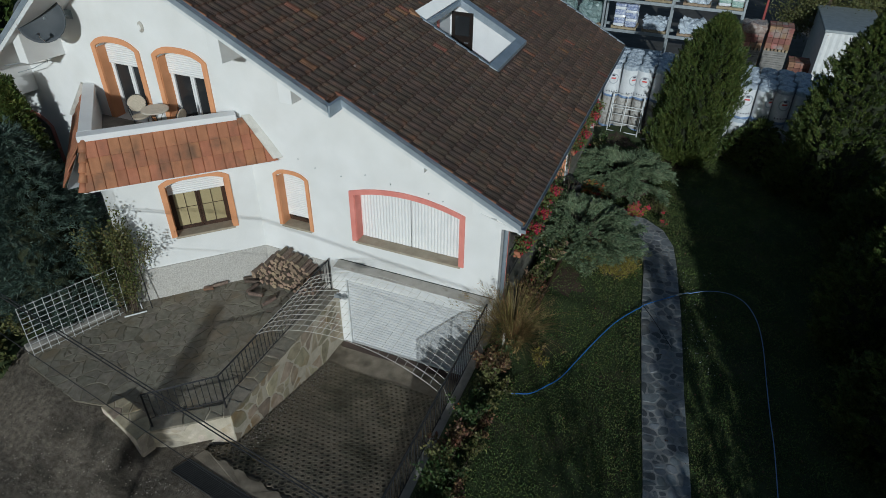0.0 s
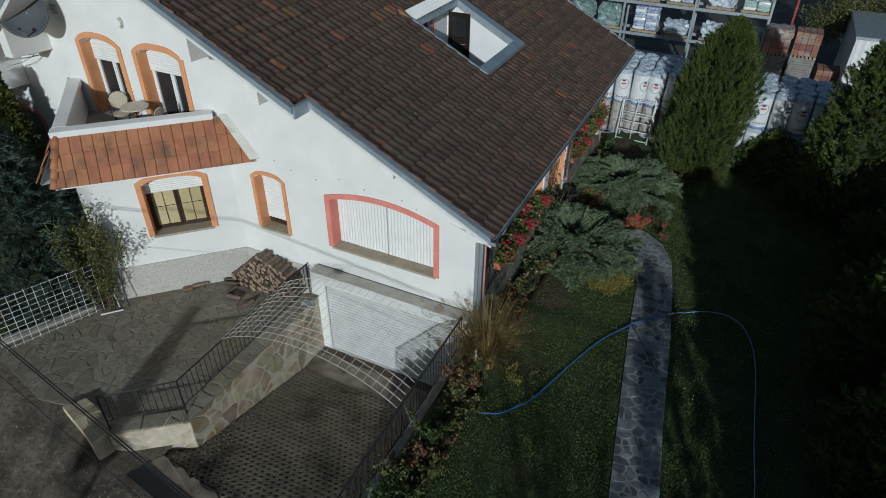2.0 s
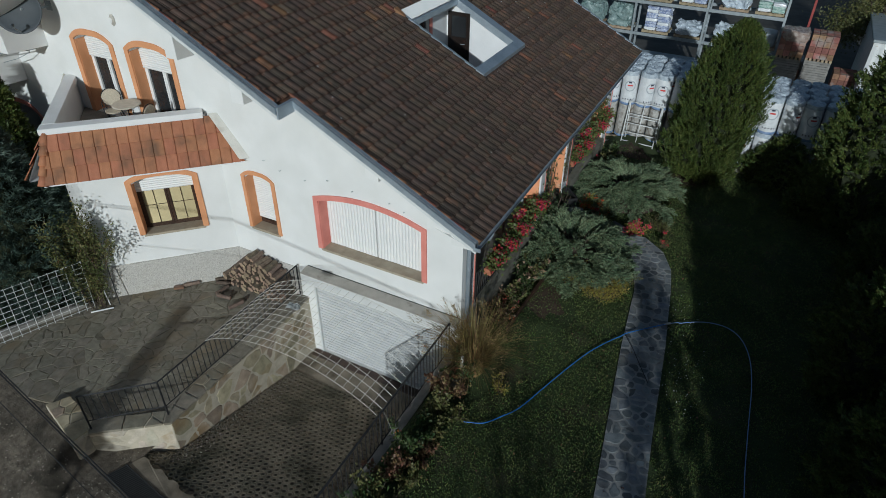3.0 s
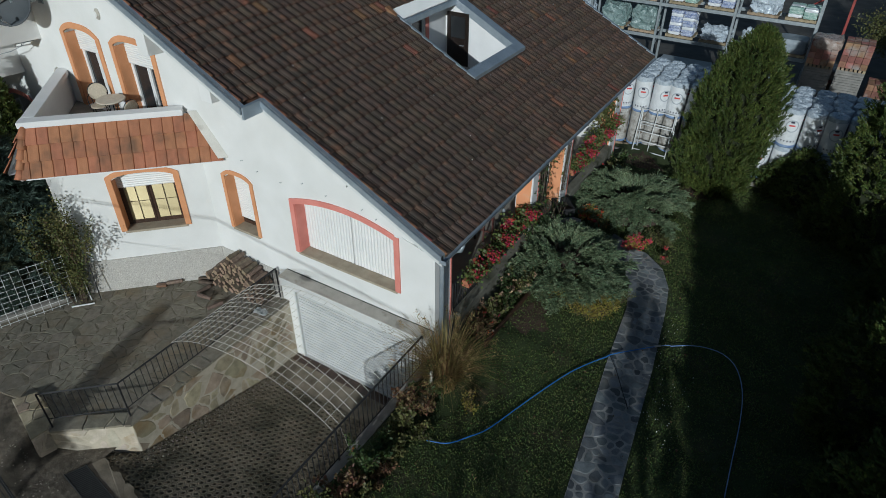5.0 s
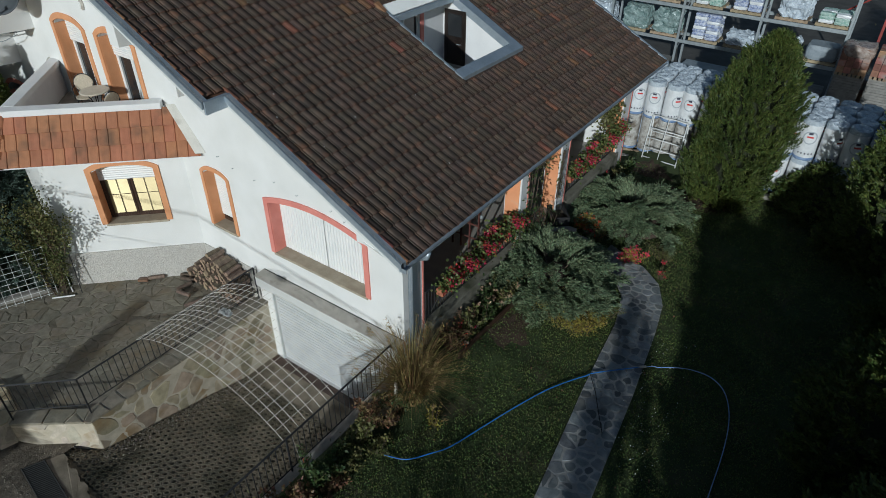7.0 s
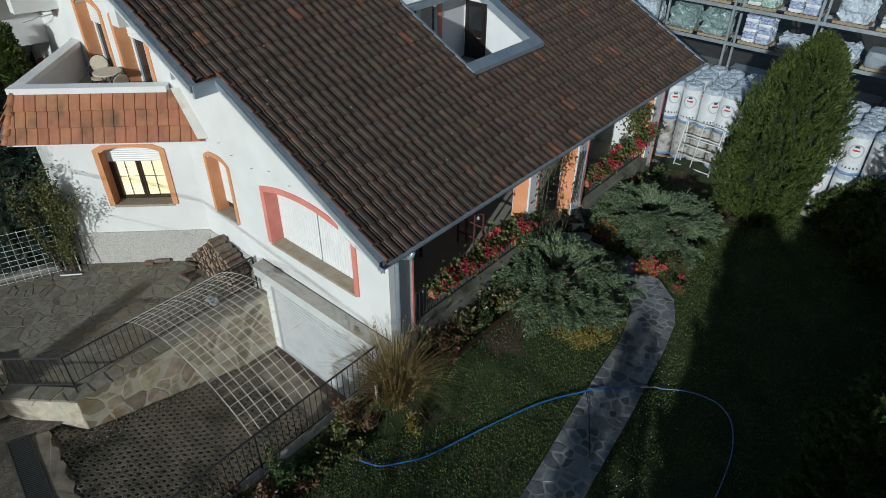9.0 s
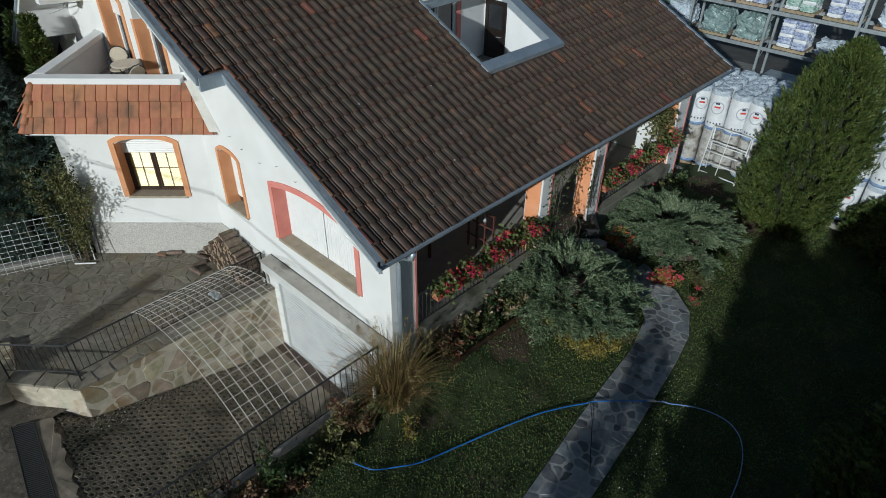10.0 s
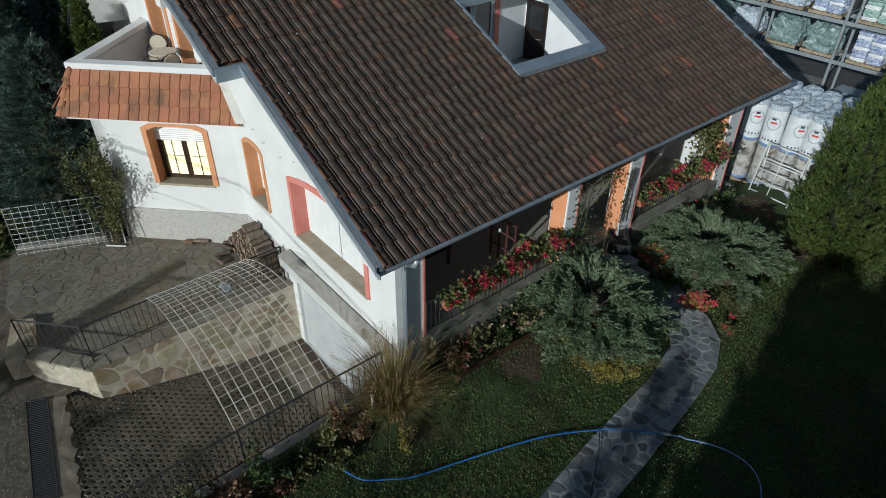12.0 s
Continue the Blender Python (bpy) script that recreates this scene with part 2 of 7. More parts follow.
def part(name, shape, mat, parent=None, label="", smooth=False):
    """Links a shape (or a ready mesh) as one object under a thing or a part."""
    ob = new(name, shape if isinstance(shape, bpy.types.Mesh) else shape.mesh(name, mat, smooth))
    if parent:
        ob.parent = parent
        ob.matrix_parent_inverse = Matrix.Identity(4) if parent.type == "EMPTY" else parent.matrix_world.inverted()
    if label:
        ob["label"] = label
    return ob


def thing(name, label, category, at=(0, 0, 0), group="", kind=""):
    e = new(name)
    e.location = at
    e.empty_display_size = 0.1
    return tagged(e, label, category, group, kind)


def setting(name, shape, mat, label="", smooth=False):
    return tagged(part(name, shape, mat, None, label, smooth), kind="structure")


def quads(V, mat, name, per=4):
    """A mesh of loose leaves: V is an array (count, per, 3)."""
    k = V.shape[0]
    me = bpy.data.meshes.new(name)
    me.from_pydata(V.reshape(-1, 3).tolist(), [], np.arange(k * per).reshape(k, per).tolist())
    me.materials.append(mat)
    me.update()
    return me


def leaves(P, D, length, width, rng, flat=0.6, bend=0.0):
    """Diamond leaves at points P along directions D (arrays); returns (count, 4, 3)."""
    D = D / np.linalg.norm(D, axis=1)[:, None]
    R = rng.normal(size=P.shape)
    R[:, 2] *= 1 - flat
    S = np.cross(D, R)
    S /= np.linalg.norm(S, axis=1)[:, None] + 1e-9
    L = (np.asarray(length) * rng.uniform(0.7, 1.3, len(P)))[:, None]
    W = (np.asarray(width) * rng.uniform(0.7, 1.3, len(P)))[:, None]
    mid = P + D * L * 0.45
    tip = P + D * L
    tip[:, 2] -= bend * L[:, 0]
    return np.stack([P, mid + S * W * 0.5, tip, mid - S * W * 0.5], 1)


def cells(poly, count, rng, relax=3, gap=0.02):
    """Splits a convex or gently bent polygon into stone-like cells, shrunk by half a joint."""
    P = np.array(poly)
    lo, hi = P.min(0), P.max(0)

    def inside(q):
        hit = False
        for i in range(len(P)):
            (x0, y0), (x1, y1) = P[i - 1], P[i]
            if (y0 > q[1]) != (y1 > q[1]) and q[0] < (x1 - x0) * (q[1] - y0) / (y1 - y0) + x0:
                hit = not hit
        return hit

    seeds = []
    while len(seeds) < count:
        q = rng.uniform(lo, hi)
        if inside(q):
            seeds.append(q)
    seeds = np.array(seeds)

    def clip(ring, a, b):
        out = []
        for i in range(len(ring)):
            p, q = ring[i - 1], ring[i]
            dp, dq = np.dot(p - a, b), np.dot(q - a, b)
            if (dp <= 0) != (dq <= 0):
                out.append(p + (q - p) * (dp / (dp - dq)))
            if dq <= 0:
                out.append(q)
        return out

    for step in range(relax + 1):
        rings = []
        for i, s in enumerate(seeds):
            ring = [np.array(p, float) for p in poly]
            d = np.linalg.norm(seeds - s, axis=1)
            for j in np.argsort(d)[1:18]:
                g = gap / 2 if step == relax else 0
                n = (seeds[j] - s) / d[j]
                ring = clip(ring, (s + seeds[j]) / 2 - n * g, n)
                if len(ring) < 3:
                    break
            rings.append(ring)
        if step < relax:
            seeds = np.array([np.mean(r, 0) if len(r) > 2 else s for r, s in zip(rings, seeds)])
    return [r for r in rings if len(r) > 2]


# ---- ground ----
SLOPE = 0.516
EAVE_X, EAVE_Z = 0.77, 3.53
RIDGE_X = -8.85


def roof_z(x):
    return EAVE_Z + SLOPE * (EAVE_X - x) if x > RIDGE_X else EAVE_Z + SLOPE * (EAVE_X - RIDGE_X) - 0.78 * (RIDGE_X - x)


def ramp_z(y):
    """The sunken drive: level before the garage, then rising to the street."""
    if y > -0.9:
        return -2.02
    return -2.02 + min(4.70, -0.9 - y) * 0.250


def ground_z(x, y):
    if -4.45 < x < 0.10 and -7.0 < y < 0.6:
        return ramp_z(y) - 0.10
    if x <= -4.45 and y < 1:
        return -0.36 if x < -10.2 and y > -5.6 else -1.15
    if x <= 0.05 and y <= -7.0:
        return -1.05
    bank = 0.32 * max(0.0, 1 - abs(x - 1.1) / 1.6) * min(1.0, max(0.0, (y + 0.2) / 1.5)) if 0 < y < 13 else 0.0
    soft = 0.03 * math.sin(x * 1.3 + 0.4 * y) * math.cos(y * 0.9)
    drop = -0.6 * min(1.0, max(0.0, (-6.5 - y) / 4.0))
    return 0.02 + bank + soft + drop


def steps_between(a, b, k):
    return [a + (b - a) * i / k for i in range(k)]


gx = [-2000, -600, -200, -80, -45, -30, -22, -17] + steps_between(-14, 11, 110) + [11, 13, 16, 20, 28, 40, 80, 200, 600, 2000]
gy = [-2000, -600, -200, -80, -45, -30, -22, -16] + steps_between(-13, 15, 120) + [15, 17, 20, 25, 32, 45, 80, 200, 600, 2000]
gx = sorted(set(gx) - {g for g in gx if -4.7 < g < -4.3 or -0.06 < g < 0.26} | {-4.62, -4.34, 0.0, 0.19})
gs = Shape()
gs.add([(x, y, ground_z(x, y)) for y in gy for x in gx], [(j * len(gx) + i, j * len(gx) + i + 1, (j + 1) * len(gx) + i + 1, (j + 1) * len(gx) + i) for j in range(len(gy) - 1) for i in range(len(gx) - 1)])
setting("ground", gs, GRASS_GROUND, "dark green autumn lawn and bare earth", smooth=True)

# ---- house ----
house = thing("house", "white stucco house with brown tiled gable roof and orange window surrounds", "house")


def arch(u, u0, u1):
    """Height of an arched head above its springing, 0 to 1; narrow windows have flatter, basket-shaped heads."""
    return 1 - min(1.0, abs((2 * u - u0 - u1) / (u1 - u0))) ** (2.0 if u1 - u0 > 2.2 else 2.9)


def columns(shape, us, bottom, top, openings, d0, d1):
    """A wall in (u, depth, z) made of upright strips, with arched openings (u0, u1, z0, z1, rise) cut through."""
    cuts = set(us)
    for u0, u1, z0, z1, rise in openings:
        cuts |= {u0 + (u1 - u0) * i / 16 for i in range(17)}
    cuts = sorted(cuts)

    def head(o, u):
        u0, u1, z0, z1, rise = o
        return z1 + rise * arch(u, u0, u1)

    for a, b in zip(cuts, cuts[1:]):
        if b - a < 1e-4:
            continue
        mid = (a + b) / 2
        inside = sorted([o for o in openings if o[0] - 1e-6 < mid < o[1] + 1e-6], key=lambda o: o[2])
        lows = (bottom(a), bottom(b))
        for o in inside:
            shape.hexa([(a, d0, lows[0]), (b, d0, lows[1]), (b, d1, lows[1]), (a, d1, lows[0]), (a, d0, o[2]), (b, d0, o[2]), (b, d1, o[2]), (a, d1, o[2])])
            lows = (head(o, a), head(o, b))
        shape.hexa([(a, d0, lows[0]), (b, d0, lows[1]), (b, d1, lows[1]), (a, d1, lows[0]), (a, d0, top(a)), (b, d0, top(b)), (b, d1, top(b)), (a, d1, top(a))])
    return shape


def surround(o, width, d0, d1, lining, sill=True):
    """The painted band round an arched opening, with its lining into the reveal. o: the outer outline."""
    u0, u1, z0, z1, rise = o
    s = Shape()
    i0, i1 = u0 + width, u1 - width

    def head(u, off):
        return z1 + rise * arch(u, u0, u1) - off

    zi0, zi1 = head(i0, width), head(i1, width)
    s.hexa([(u0, d0, z0), (i0, d0, z0), (i0, d1, z0), (u0, d1, z0), (u0, d0, z1), (i0, d0, zi0), (i0, d1, zi0), (u0, d1, z1)])
    s.hexa([(i1, d0, z0), (u1, d0, z0), (u1, d1, z0), (i1, d1, z0), (i1, d0, zi1), (u1, d0, z1), (u1, d1, z1), (i1, d1, zi1)])
    k = 20
    for j in range(k):
        a, b = u0 + (u1 - u0) * j / k, u0 + (u1 - u0) * (j + 1) / k
        ia, ib = i0 + (i1 - i0) * j / k, i0 + (i1 - i0) * (j + 1) / k
        s.hexa([(ia, d0, head(ia, width)), (ib, d0, head(ib, width)), (ib, d1, head(ib, width)), (ia, d1, head(ia, width)), (a, d0, head(a, 0)), (b, d0, head(b, 0)), (b, d1, head(b, 0)), (a, d1, head(a, 0))])
        t = 0.012
        s.hexa([(ia, d1, head(ia, width + t)), (ib, d1, head(ib, width + t)), (ib, lining, head(ib, width + t)), (ia, lining, head(ia, width + t)), (ia, d1, head(ia, width)), (ib, d1, head(ib, width)), (ib, lining, head(ib, width)), (ia, lining, head(ia, width))])
    s.box(i0, i0 + 0.012, d1, lining, z0, zi0)
    s.box(i1 - 0.012, i1, d1, lining, z0, zi1)
    return s.weld()


def slat_panel(u0, u1, d, z0, top, pitch, depth=0.012, upright=False):
    """A ribbed shutter; upright: the ribs stand."""
    s = Shape()
    if upright:
        n = max(2, round((u1 - u0) / pitch))
        for i in range(n):
            a, b = u0 + (u1 - u0) * i / n, u0 + (u1 - u0) * (i + 1) / n
            m = (a + b) / 2
            ta, tm, tb = top(a), top(m), top(b)
            s.add([(a, d, z0), (m, d - depth, z0), (b, d, z0), (a, d, ta), (m, d - depth, tm), (b, d, tb), (a, d + 0.02, z0), (b, d + 0.02, z0), (a, d + 0.02, ta), (b, d + 0.02, tb)],
                  [(0, 1, 4, 3), (1, 2, 5, 4), (7, 6, 8, 9)])
        s.weld()
    else:
        zt = max(top(u0 + (u1 - u0) * k / 10) for k in range(11))
        n = max(2, round((zt - z0) / pitch))
        for i in range(n):
            a, b = z0 + (zt - z0) * i / n, z0 + (zt - z0) * (i + 1) / n
            m = (a + b) / 2
            s.add([(u0, d, a), (u1, d, a), (u1, d - depth, m), (u0, d - depth, m), (u1, d, b), (u0, d, b)], [(0, 1, 2, 3), (3, 2, 4, 5)])
        s.add([(u0, d + 0.02, z0), (u1, d + 0.02, z0), (u1, d + 0.02, zt), (u0, d + 0.02, zt)], [(3, 2, 1, 0)])
        s.weld()
    return s


def sash(shape, u0, u1, z0, z1, d, w, t=0.05):
    """A rectangular frame standing in (u, depth, z)."""
    shape.box(u0, u0 + w, d, d + t, z0, z1, 0.005), shape.box(u1 - w, u1, d, d + t, z0, z1, 0.005)
    shape.box(u0 + w, u1 - w, d, d + t, z0, z0 + w, 0.005), shape.box(u0 + w, u1 - w, d, d + t, z1 - w, z1, 0.005)
    return shape


GLASS = material("window_glass", (0.02, 0.022, 0.024), (0.03, 0.032, 0.034), 0.06, 2, 20, 0)

# gable wall, with its openings inside the painted bands
BIG, SMALL = (-3.69, -0.71, 1.59, 3.02, 0.26), (-5.84, -4.82, 1.54, 3.03, 0.18)
DOOR_A, DOOR_B = (-10.78, -9.24, 3.68, 5.61, 0.26), (-8.86, -7.24, 3.68, 5.61, 0.26)


def inner(o, w):
    return (o[0] + w, o[1] - w, o[2], o[3] + o[4] * 0.2 - w, o[4] * 0.8)


def under_roof(u):
    return roof_z(u) - 0.16


PORTAL = (-14.98, -13.36, -0.30, 2.82, 0.40)
GARAGE = (-3.98, -0.08, -2.02, 0.24, 0.0)
gable = columns(Shape(), [-15.2, RIDGE_X, -11.4, -6.4, -4.45, 0.15], lambda u: -2.1 if -4.45 <= u <= 0.15 else -0.4, under_roof,
                [inner(BIG, 0.13), inner(SMALL, 0.10), inner(DOOR_A, 0.13), inner(DOOR_B, 0.13), GARAGE, PORTAL], 0.0, 0.46)
part("gable_wall", gable.weld(), STUCCO, house)
rest = Shape()
rest.box(-15.2, -14.9, 0.30, 12.0, -0.4, 3.2)
rest.box(-14.9, -3.0, 11.7, 12.0, -0.4, 3.2)
rest.box(-3.0, -2.75, 0.30, 12.0, -0.4, 3.1)
rest.box(-0.15, 0.15, 0.46, 0.62, -0.4, 3.22, 0.01)
rest.box(-2.75, -0.15, 10.90, 11.18, -0.4, 3.2)
part("back_wall", rest, STUCCO, house)
part("rear_gable", columns(Shape(), [-14.9, RIDGE_X, 0.0], lambda u: 3.2, under_roof, [], 11.72, 11.98), STUCCO, house)
fl = Shape()
fl.box(-2.75, 0.22, 0.62, 11.2, 0.35, 0.90)
fl.box(-14.9, -3.0, 0.3, 11.7, 3.05, 3.25)
part("porch_floor", fl, PORCH_TILE, house, "pale tiled porch floor")

# roof: two slopes with a cut-out terrace in the eastern one
CUT = (-4.00, -1.78, 4.56, 7.06)
LOW_Y, HIGH_Y, FAR_Y, NOTCH = -0.74, -1.22, 12.38, -3.27


def slab(s, x0, x1, y0, y1, t=0.10):
    z = lambda x: roof_z(x) - 0.02
    return s.hexa([(x0, y0, z(x0) - t), (x1, y0, z(x1) - t), (x1, y1, z(x1) - t), (x0, y1, z(x0) - t), (x0, y0, z(x0)), (x1, y0, z(x1)), (x1, y1, z(x1)), (x0, y1, z(x0))])


deck = Shape()
xs_, ys_ = [-15.9, RIDGE_X, CUT[0], NOTCH, CUT[1], EAVE_X - 0.05], [HIGH_Y, LOW_Y, CUT[2], CUT[3], FAR_Y]
for xa, xb in zip(xs_, xs_[1:]):
    for ya, yb in zip(ys_, ys_[1:]):
        if xa >= CUT[0] and xb <= CUT[1] and ya == CUT[2] or xa >= NOTCH and ya == HIGH_Y:
            continue
        slab(deck, xa, xb, ya, yb)
deck.weld()
roof = part("roof", deck, BROWN_TILES, house, "brown clay tile roof")

# rake flashing, fascia and gutter
def rake(y0, y1, x0, x1, drop):
    s = Shape()
    for a, b in ((x0, x1),):
        za, zb = roof_z(a), roof_z(b)
        s.hexa([(a, y0, za - drop), (b, y0, zb - drop), (b, y1, zb - drop), (a, y1, za - drop), (a, y0, za + 0.07), (b, y0, zb + 0.07), (b, y1, zb + 0.07), (a, y1, za + 0.07)])
    return s


for nm, y, x0, x1 in (("rake_flashing", LOW_Y, NOTCH, EAVE_X), ("rake_flashing", HIGH_Y, RIDGE_X, NOTCH), ("rake_flashing", HIGH_Y, -15.9, RIDGE_X)):
    part(nm, rake(y - 0.045, y + 0.10, x0, x1, 0.06), ZINC, roof, "grey zinc rake flashing")
    part("rake_board", rake(y - 0.012, y + 0.03, x0, x1, 0.17), WHITE_METAL, roof)
part("rake_return", Shape().box(NOTCH - 0.03, NOTCH + 0.04, HIGH_Y, LOW_Y + 0.05, roof_z(NOTCH) - 0.17, roof_z(NOTCH) + 0.075), ZINC, roof)
part("rake_flashing", rake(FAR_Y - 0.06, FAR_Y + 0.03, RIDGE_X, EAVE_X, 0.12), ZINC, roof)
sf = Shape()
for a, b, y in ((NOTCH, EAVE_X - 0.05, LOW_Y), (RIDGE_X, NOTCH, HIGH_Y), (-15.9, RIDGE_X, HIGH_Y)):
    za, zb = roof_z(a) - 0.145, roof_z(b) - 0.145
    sf.hexa([(a, y, za - 0.03), (b, y, zb - 0.03), (b, 0.0, zb - 0.03), (a, 0.0, za - 0.03), (a, y, za), (b, y, zb), (b, 0.0, zb), (a, 0.0, za)])
sf.hexa([(-0.15, -0.7, 3.62), (0.70, -0.7, 3.38), (0.70, 12.3, 3.38), (-0.15, 12.3, 3.62), (-0.15, -0.7, 3.65), (0.70, -0.7, 3.41), (0.70, 12.3, 3.41), (-0.15, 12.3, 3.65)])
part("soffit", sf, STUCCO, roof)


def corbel(x, y0, flip=1, w=0.30, drop=0.62):
    """A plastered purlin end under the roof's overhang."""
    z = under_roof(x) - 0.02
    s = Shape()
    dz = -SLOPE * w if flip > 0 else 0.78 * w
    low = z + dz - drop if flip > 0 else z - drop
    s.hexa([(x, 0.0, low - 0.06), (x + w, 0.0, low - 0.06), (x + w, y0, low), (x, y0, low), (x, 0.0, z), (x + w, 0.0, z + dz), (x + w, y0, z + dz), (x, y0, z)])
    return s


for cx, cy, fl_, dp in ((-6.10, -1.10, 1, 0.60), (-4.50, -1.10, 1, 0.40), (-1.75, -0.62, 1, 0.22), (-12.1, -1.05, -1, 0.5), (-13.6, -1.05, -1, 0.5)):
    part("corbel", corbel(cx, cy, fl_, 0.30, dp), STUCCO, house)
# stepped plaster return at the foot of the rake
for xa, xb, zb in ((-0.32, 0.21, 3.59), (0.212, 0.66, 3.36)):
    part("eave_return", Shape().hexa([(xa, -0.68, zb), (xb, -0.68, zb), (xb, -0.002, zb), (xa, -0.002, zb), (xa, -0.68, roof_z(xa) - 0.185), (xb, -0.68, roof_z(xb) - 0.185), (xb, -0.002, roof_z(xb) - 0.185), (xa, -0.002, roof_z(xa) - 0.185)]), STUCCO, house, "stepped white plaster return under the eaves")

gut = Shape()
rows_ = [(0.06 * math.cos(a), 0.06 * math.sin(a)) for a in [math.pi + math.pi * k / 8 for k in range(9)]]
for (a, b), (c, d) in zip(rows_, rows_[1:]):
    gx0, gz0 = EAVE_X + 0.03, EAVE_Z - 0.02
    gut.hexa([(gx0 + a, LOW_Y - 0.03, gz0 + b), (gx0 + c, LOW_Y - 0.03, gz0 + d), (gx0 + c, FAR_Y + 0.03, gz0 + d), (gx0 + a, FAR_Y + 0.03, gz0 + b),
              (gx0 + a * 0.9, LOW_Y - 0.03, gz0 + b * 0.9), (gx0 + c * 0.9, LOW_Y - 0.03, gz0 + d * 0.9), (gx0 + c * 0.9, FAR_Y + 0.03, gz0 + d * 0.9), (gx0 + a * 0.9, FAR_Y + 0.03, gz0 + b * 0.9)])
gut.box(EAVE_X - 0.045, EAVE_X + 0.105, LOW_Y - 0.035, LOW_Y - 0.02, EAVE_Z - 0.095, EAVE_Z - 0.01)
gut.box(EAVE_X - 0.075, EAVE_X - 0.045, LOW_Y, FAR_Y, EAVE_Z - 0.16, EAVE_Z + 0.0)
part("gutter", gut.weld(), ZINC, house, "grey zinc eaves gutter")
down = Shape()
down.tube([(EAVE_X, 0.02, 3.40), (EAVE_X - 0.05, 0.03, 3.25), (0.30, 0.12, 3.0), (0.23, 0.14, 2.8), (0.23, 0.14, -0.1)], 0.05, 10)
part("downpipe", down, ZINC, house, "grey zinc downpipe", smooth=True)

# porch piers and beam
for y0, y1 in ((4.36, 4.74), (6.45, 6.93), (10.62, 11.20)):
    pr = part("pier", Shape().box(-0.15, 0.30, y0, y1, 0.30, 3.20, 0.012), CREAM, house, "porch pier with salmon side and white front")
    part("pier_face", Shape().box(-0.12, 0.26, y0 - 0.012, y0, 0.32, 3.19), SALMON, pr, "salmon painted pier side")
    part("pier_edge", Shape().box(0.26, 0.312, y1 - 0.05, y1 + 0.008, 0.32, 3.19), PINK, pr)
part("porch_beam", Shape().box(-0.15, 0.28, 0.62, 11.2, 3.20, 3.50, 0.01), STUCCO, house)
part("porch_ceiling", Shape().box(-2.75, -0.15, 0.3, 11.75, 3.10, 3.20), STUCCO, house)
part("corner_edge", Shape().box(0.10, 0.165, 0.615, 0.66, 0.30, 3.2), PINK, house, "red painted corner edge")

# terrace cut into the roof
BACK, T_FLOOR, T_HEAD = -3.92, 4.00, 5.82
to_back = Matrix.Translation((BACK, 0, 0)) @ Matrix.Rotation(radians(90), 4, "Z")
T_WIN = (4.70, 5.98, T_FLOOR + 0.10, 5.62)
part("terrace_wall", columns(Shape(), [CUT[2] - 0.15, CUT[3] + 0.15], lambda u: 3.25, lambda u: T_HEAD, [(*T_WIN, 0.0)], 0.0, 0.2).weld().moved(to_back), CREAM, house, "white terrace wall with a tall window")
for ya, yb in ((CUT[2] - 0.15, CUT[2]), (CUT[3], CUT[3] + 0.15)):
    a, b = CUT[0], CUT[1]
    part("terrace_cheek", Shape().hexa([(a, ya, 3.2), (b, ya, 3.2), (b, yb, 3.2), (a, yb, 3.2), (a, ya, roof_z(a) - 0.03), (b, ya, roof_z(b) - 0.03), (b, yb, roof_z(b) - 0.03), (a, yb, roof_z(a) - 0.03)]), CREAM, house, "white plastered terrace side wall")
part("terrace_parapet", Shape().box(CUT[1], CUT[1] + 0.12, CUT[2], CUT[3], 3.2, roof_z(CUT[1]) - 0.1), CREAM, house)
part("terrace_floor", Shape().box(CUT[0], CUT[1], CUT[2], CUT[3], 3.22, T_FLOOR), CONCRETE, house)
kerb = Shape()
def kerb_strip(x0, x1, y0, y1, up=0.05):
    z = roof_z
    kerb.hexa([(x0, y0, z(x0) - 0.14), (x1, y0, z(x1) - 0.14), (x1, y1, z(x1) - 0.14), (x0, y1, z(x0) - 0.14), (x0, y0, z(x0) + up), (x1, y0, z(x1) + up), (x1, y1, z(x1) + up), (x0, y1, z(x0) + up)])
kerb_strip(CUT[1] - 0.02, CUT[1] + 0.22, CUT[2] - 0.04, CUT[3] + 0.30, 0.075)
kerb_strip(CUT[0], CUT[1] - 0.02, CUT[3] - 0.02, CUT[3] + 0.30, 0.075)
kerb_strip(CUT[0], CUT[1] - 0.02, CUT[2] - 0.05, CUT[2] + 0.015, 0.07)
part("terrace_kerb", kerb, ZINC, house, "grey sheet metal kerb round the terrace")
part("cement_patch", Shape().hexa([(CUT[0] - 0.10, CUT[2] - 0.16, 6.02), (CUT[0] + 0.26, CUT[2] - 0.14, 5.84), (CUT[0] + 0.24, CUT[2] + 0.02, 5.84), (CUT[0] - 0.08, CUT[2] + 0.04, 6.02), (CUT[0] - 0.08, CUT[2] - 0.12, 6.13), (CUT[0] + 0.22, CUT[2] - 0.10, 5.95), (CUT[0] + 0.20, CUT[2] - 0.01, 5.96), (CUT[0] - 0.06, CUT[2] + 0.0, 6.14)]), VERGE, house, "reddish capping piece at the kerb's corner")
n_ = 48
rib = Shape()
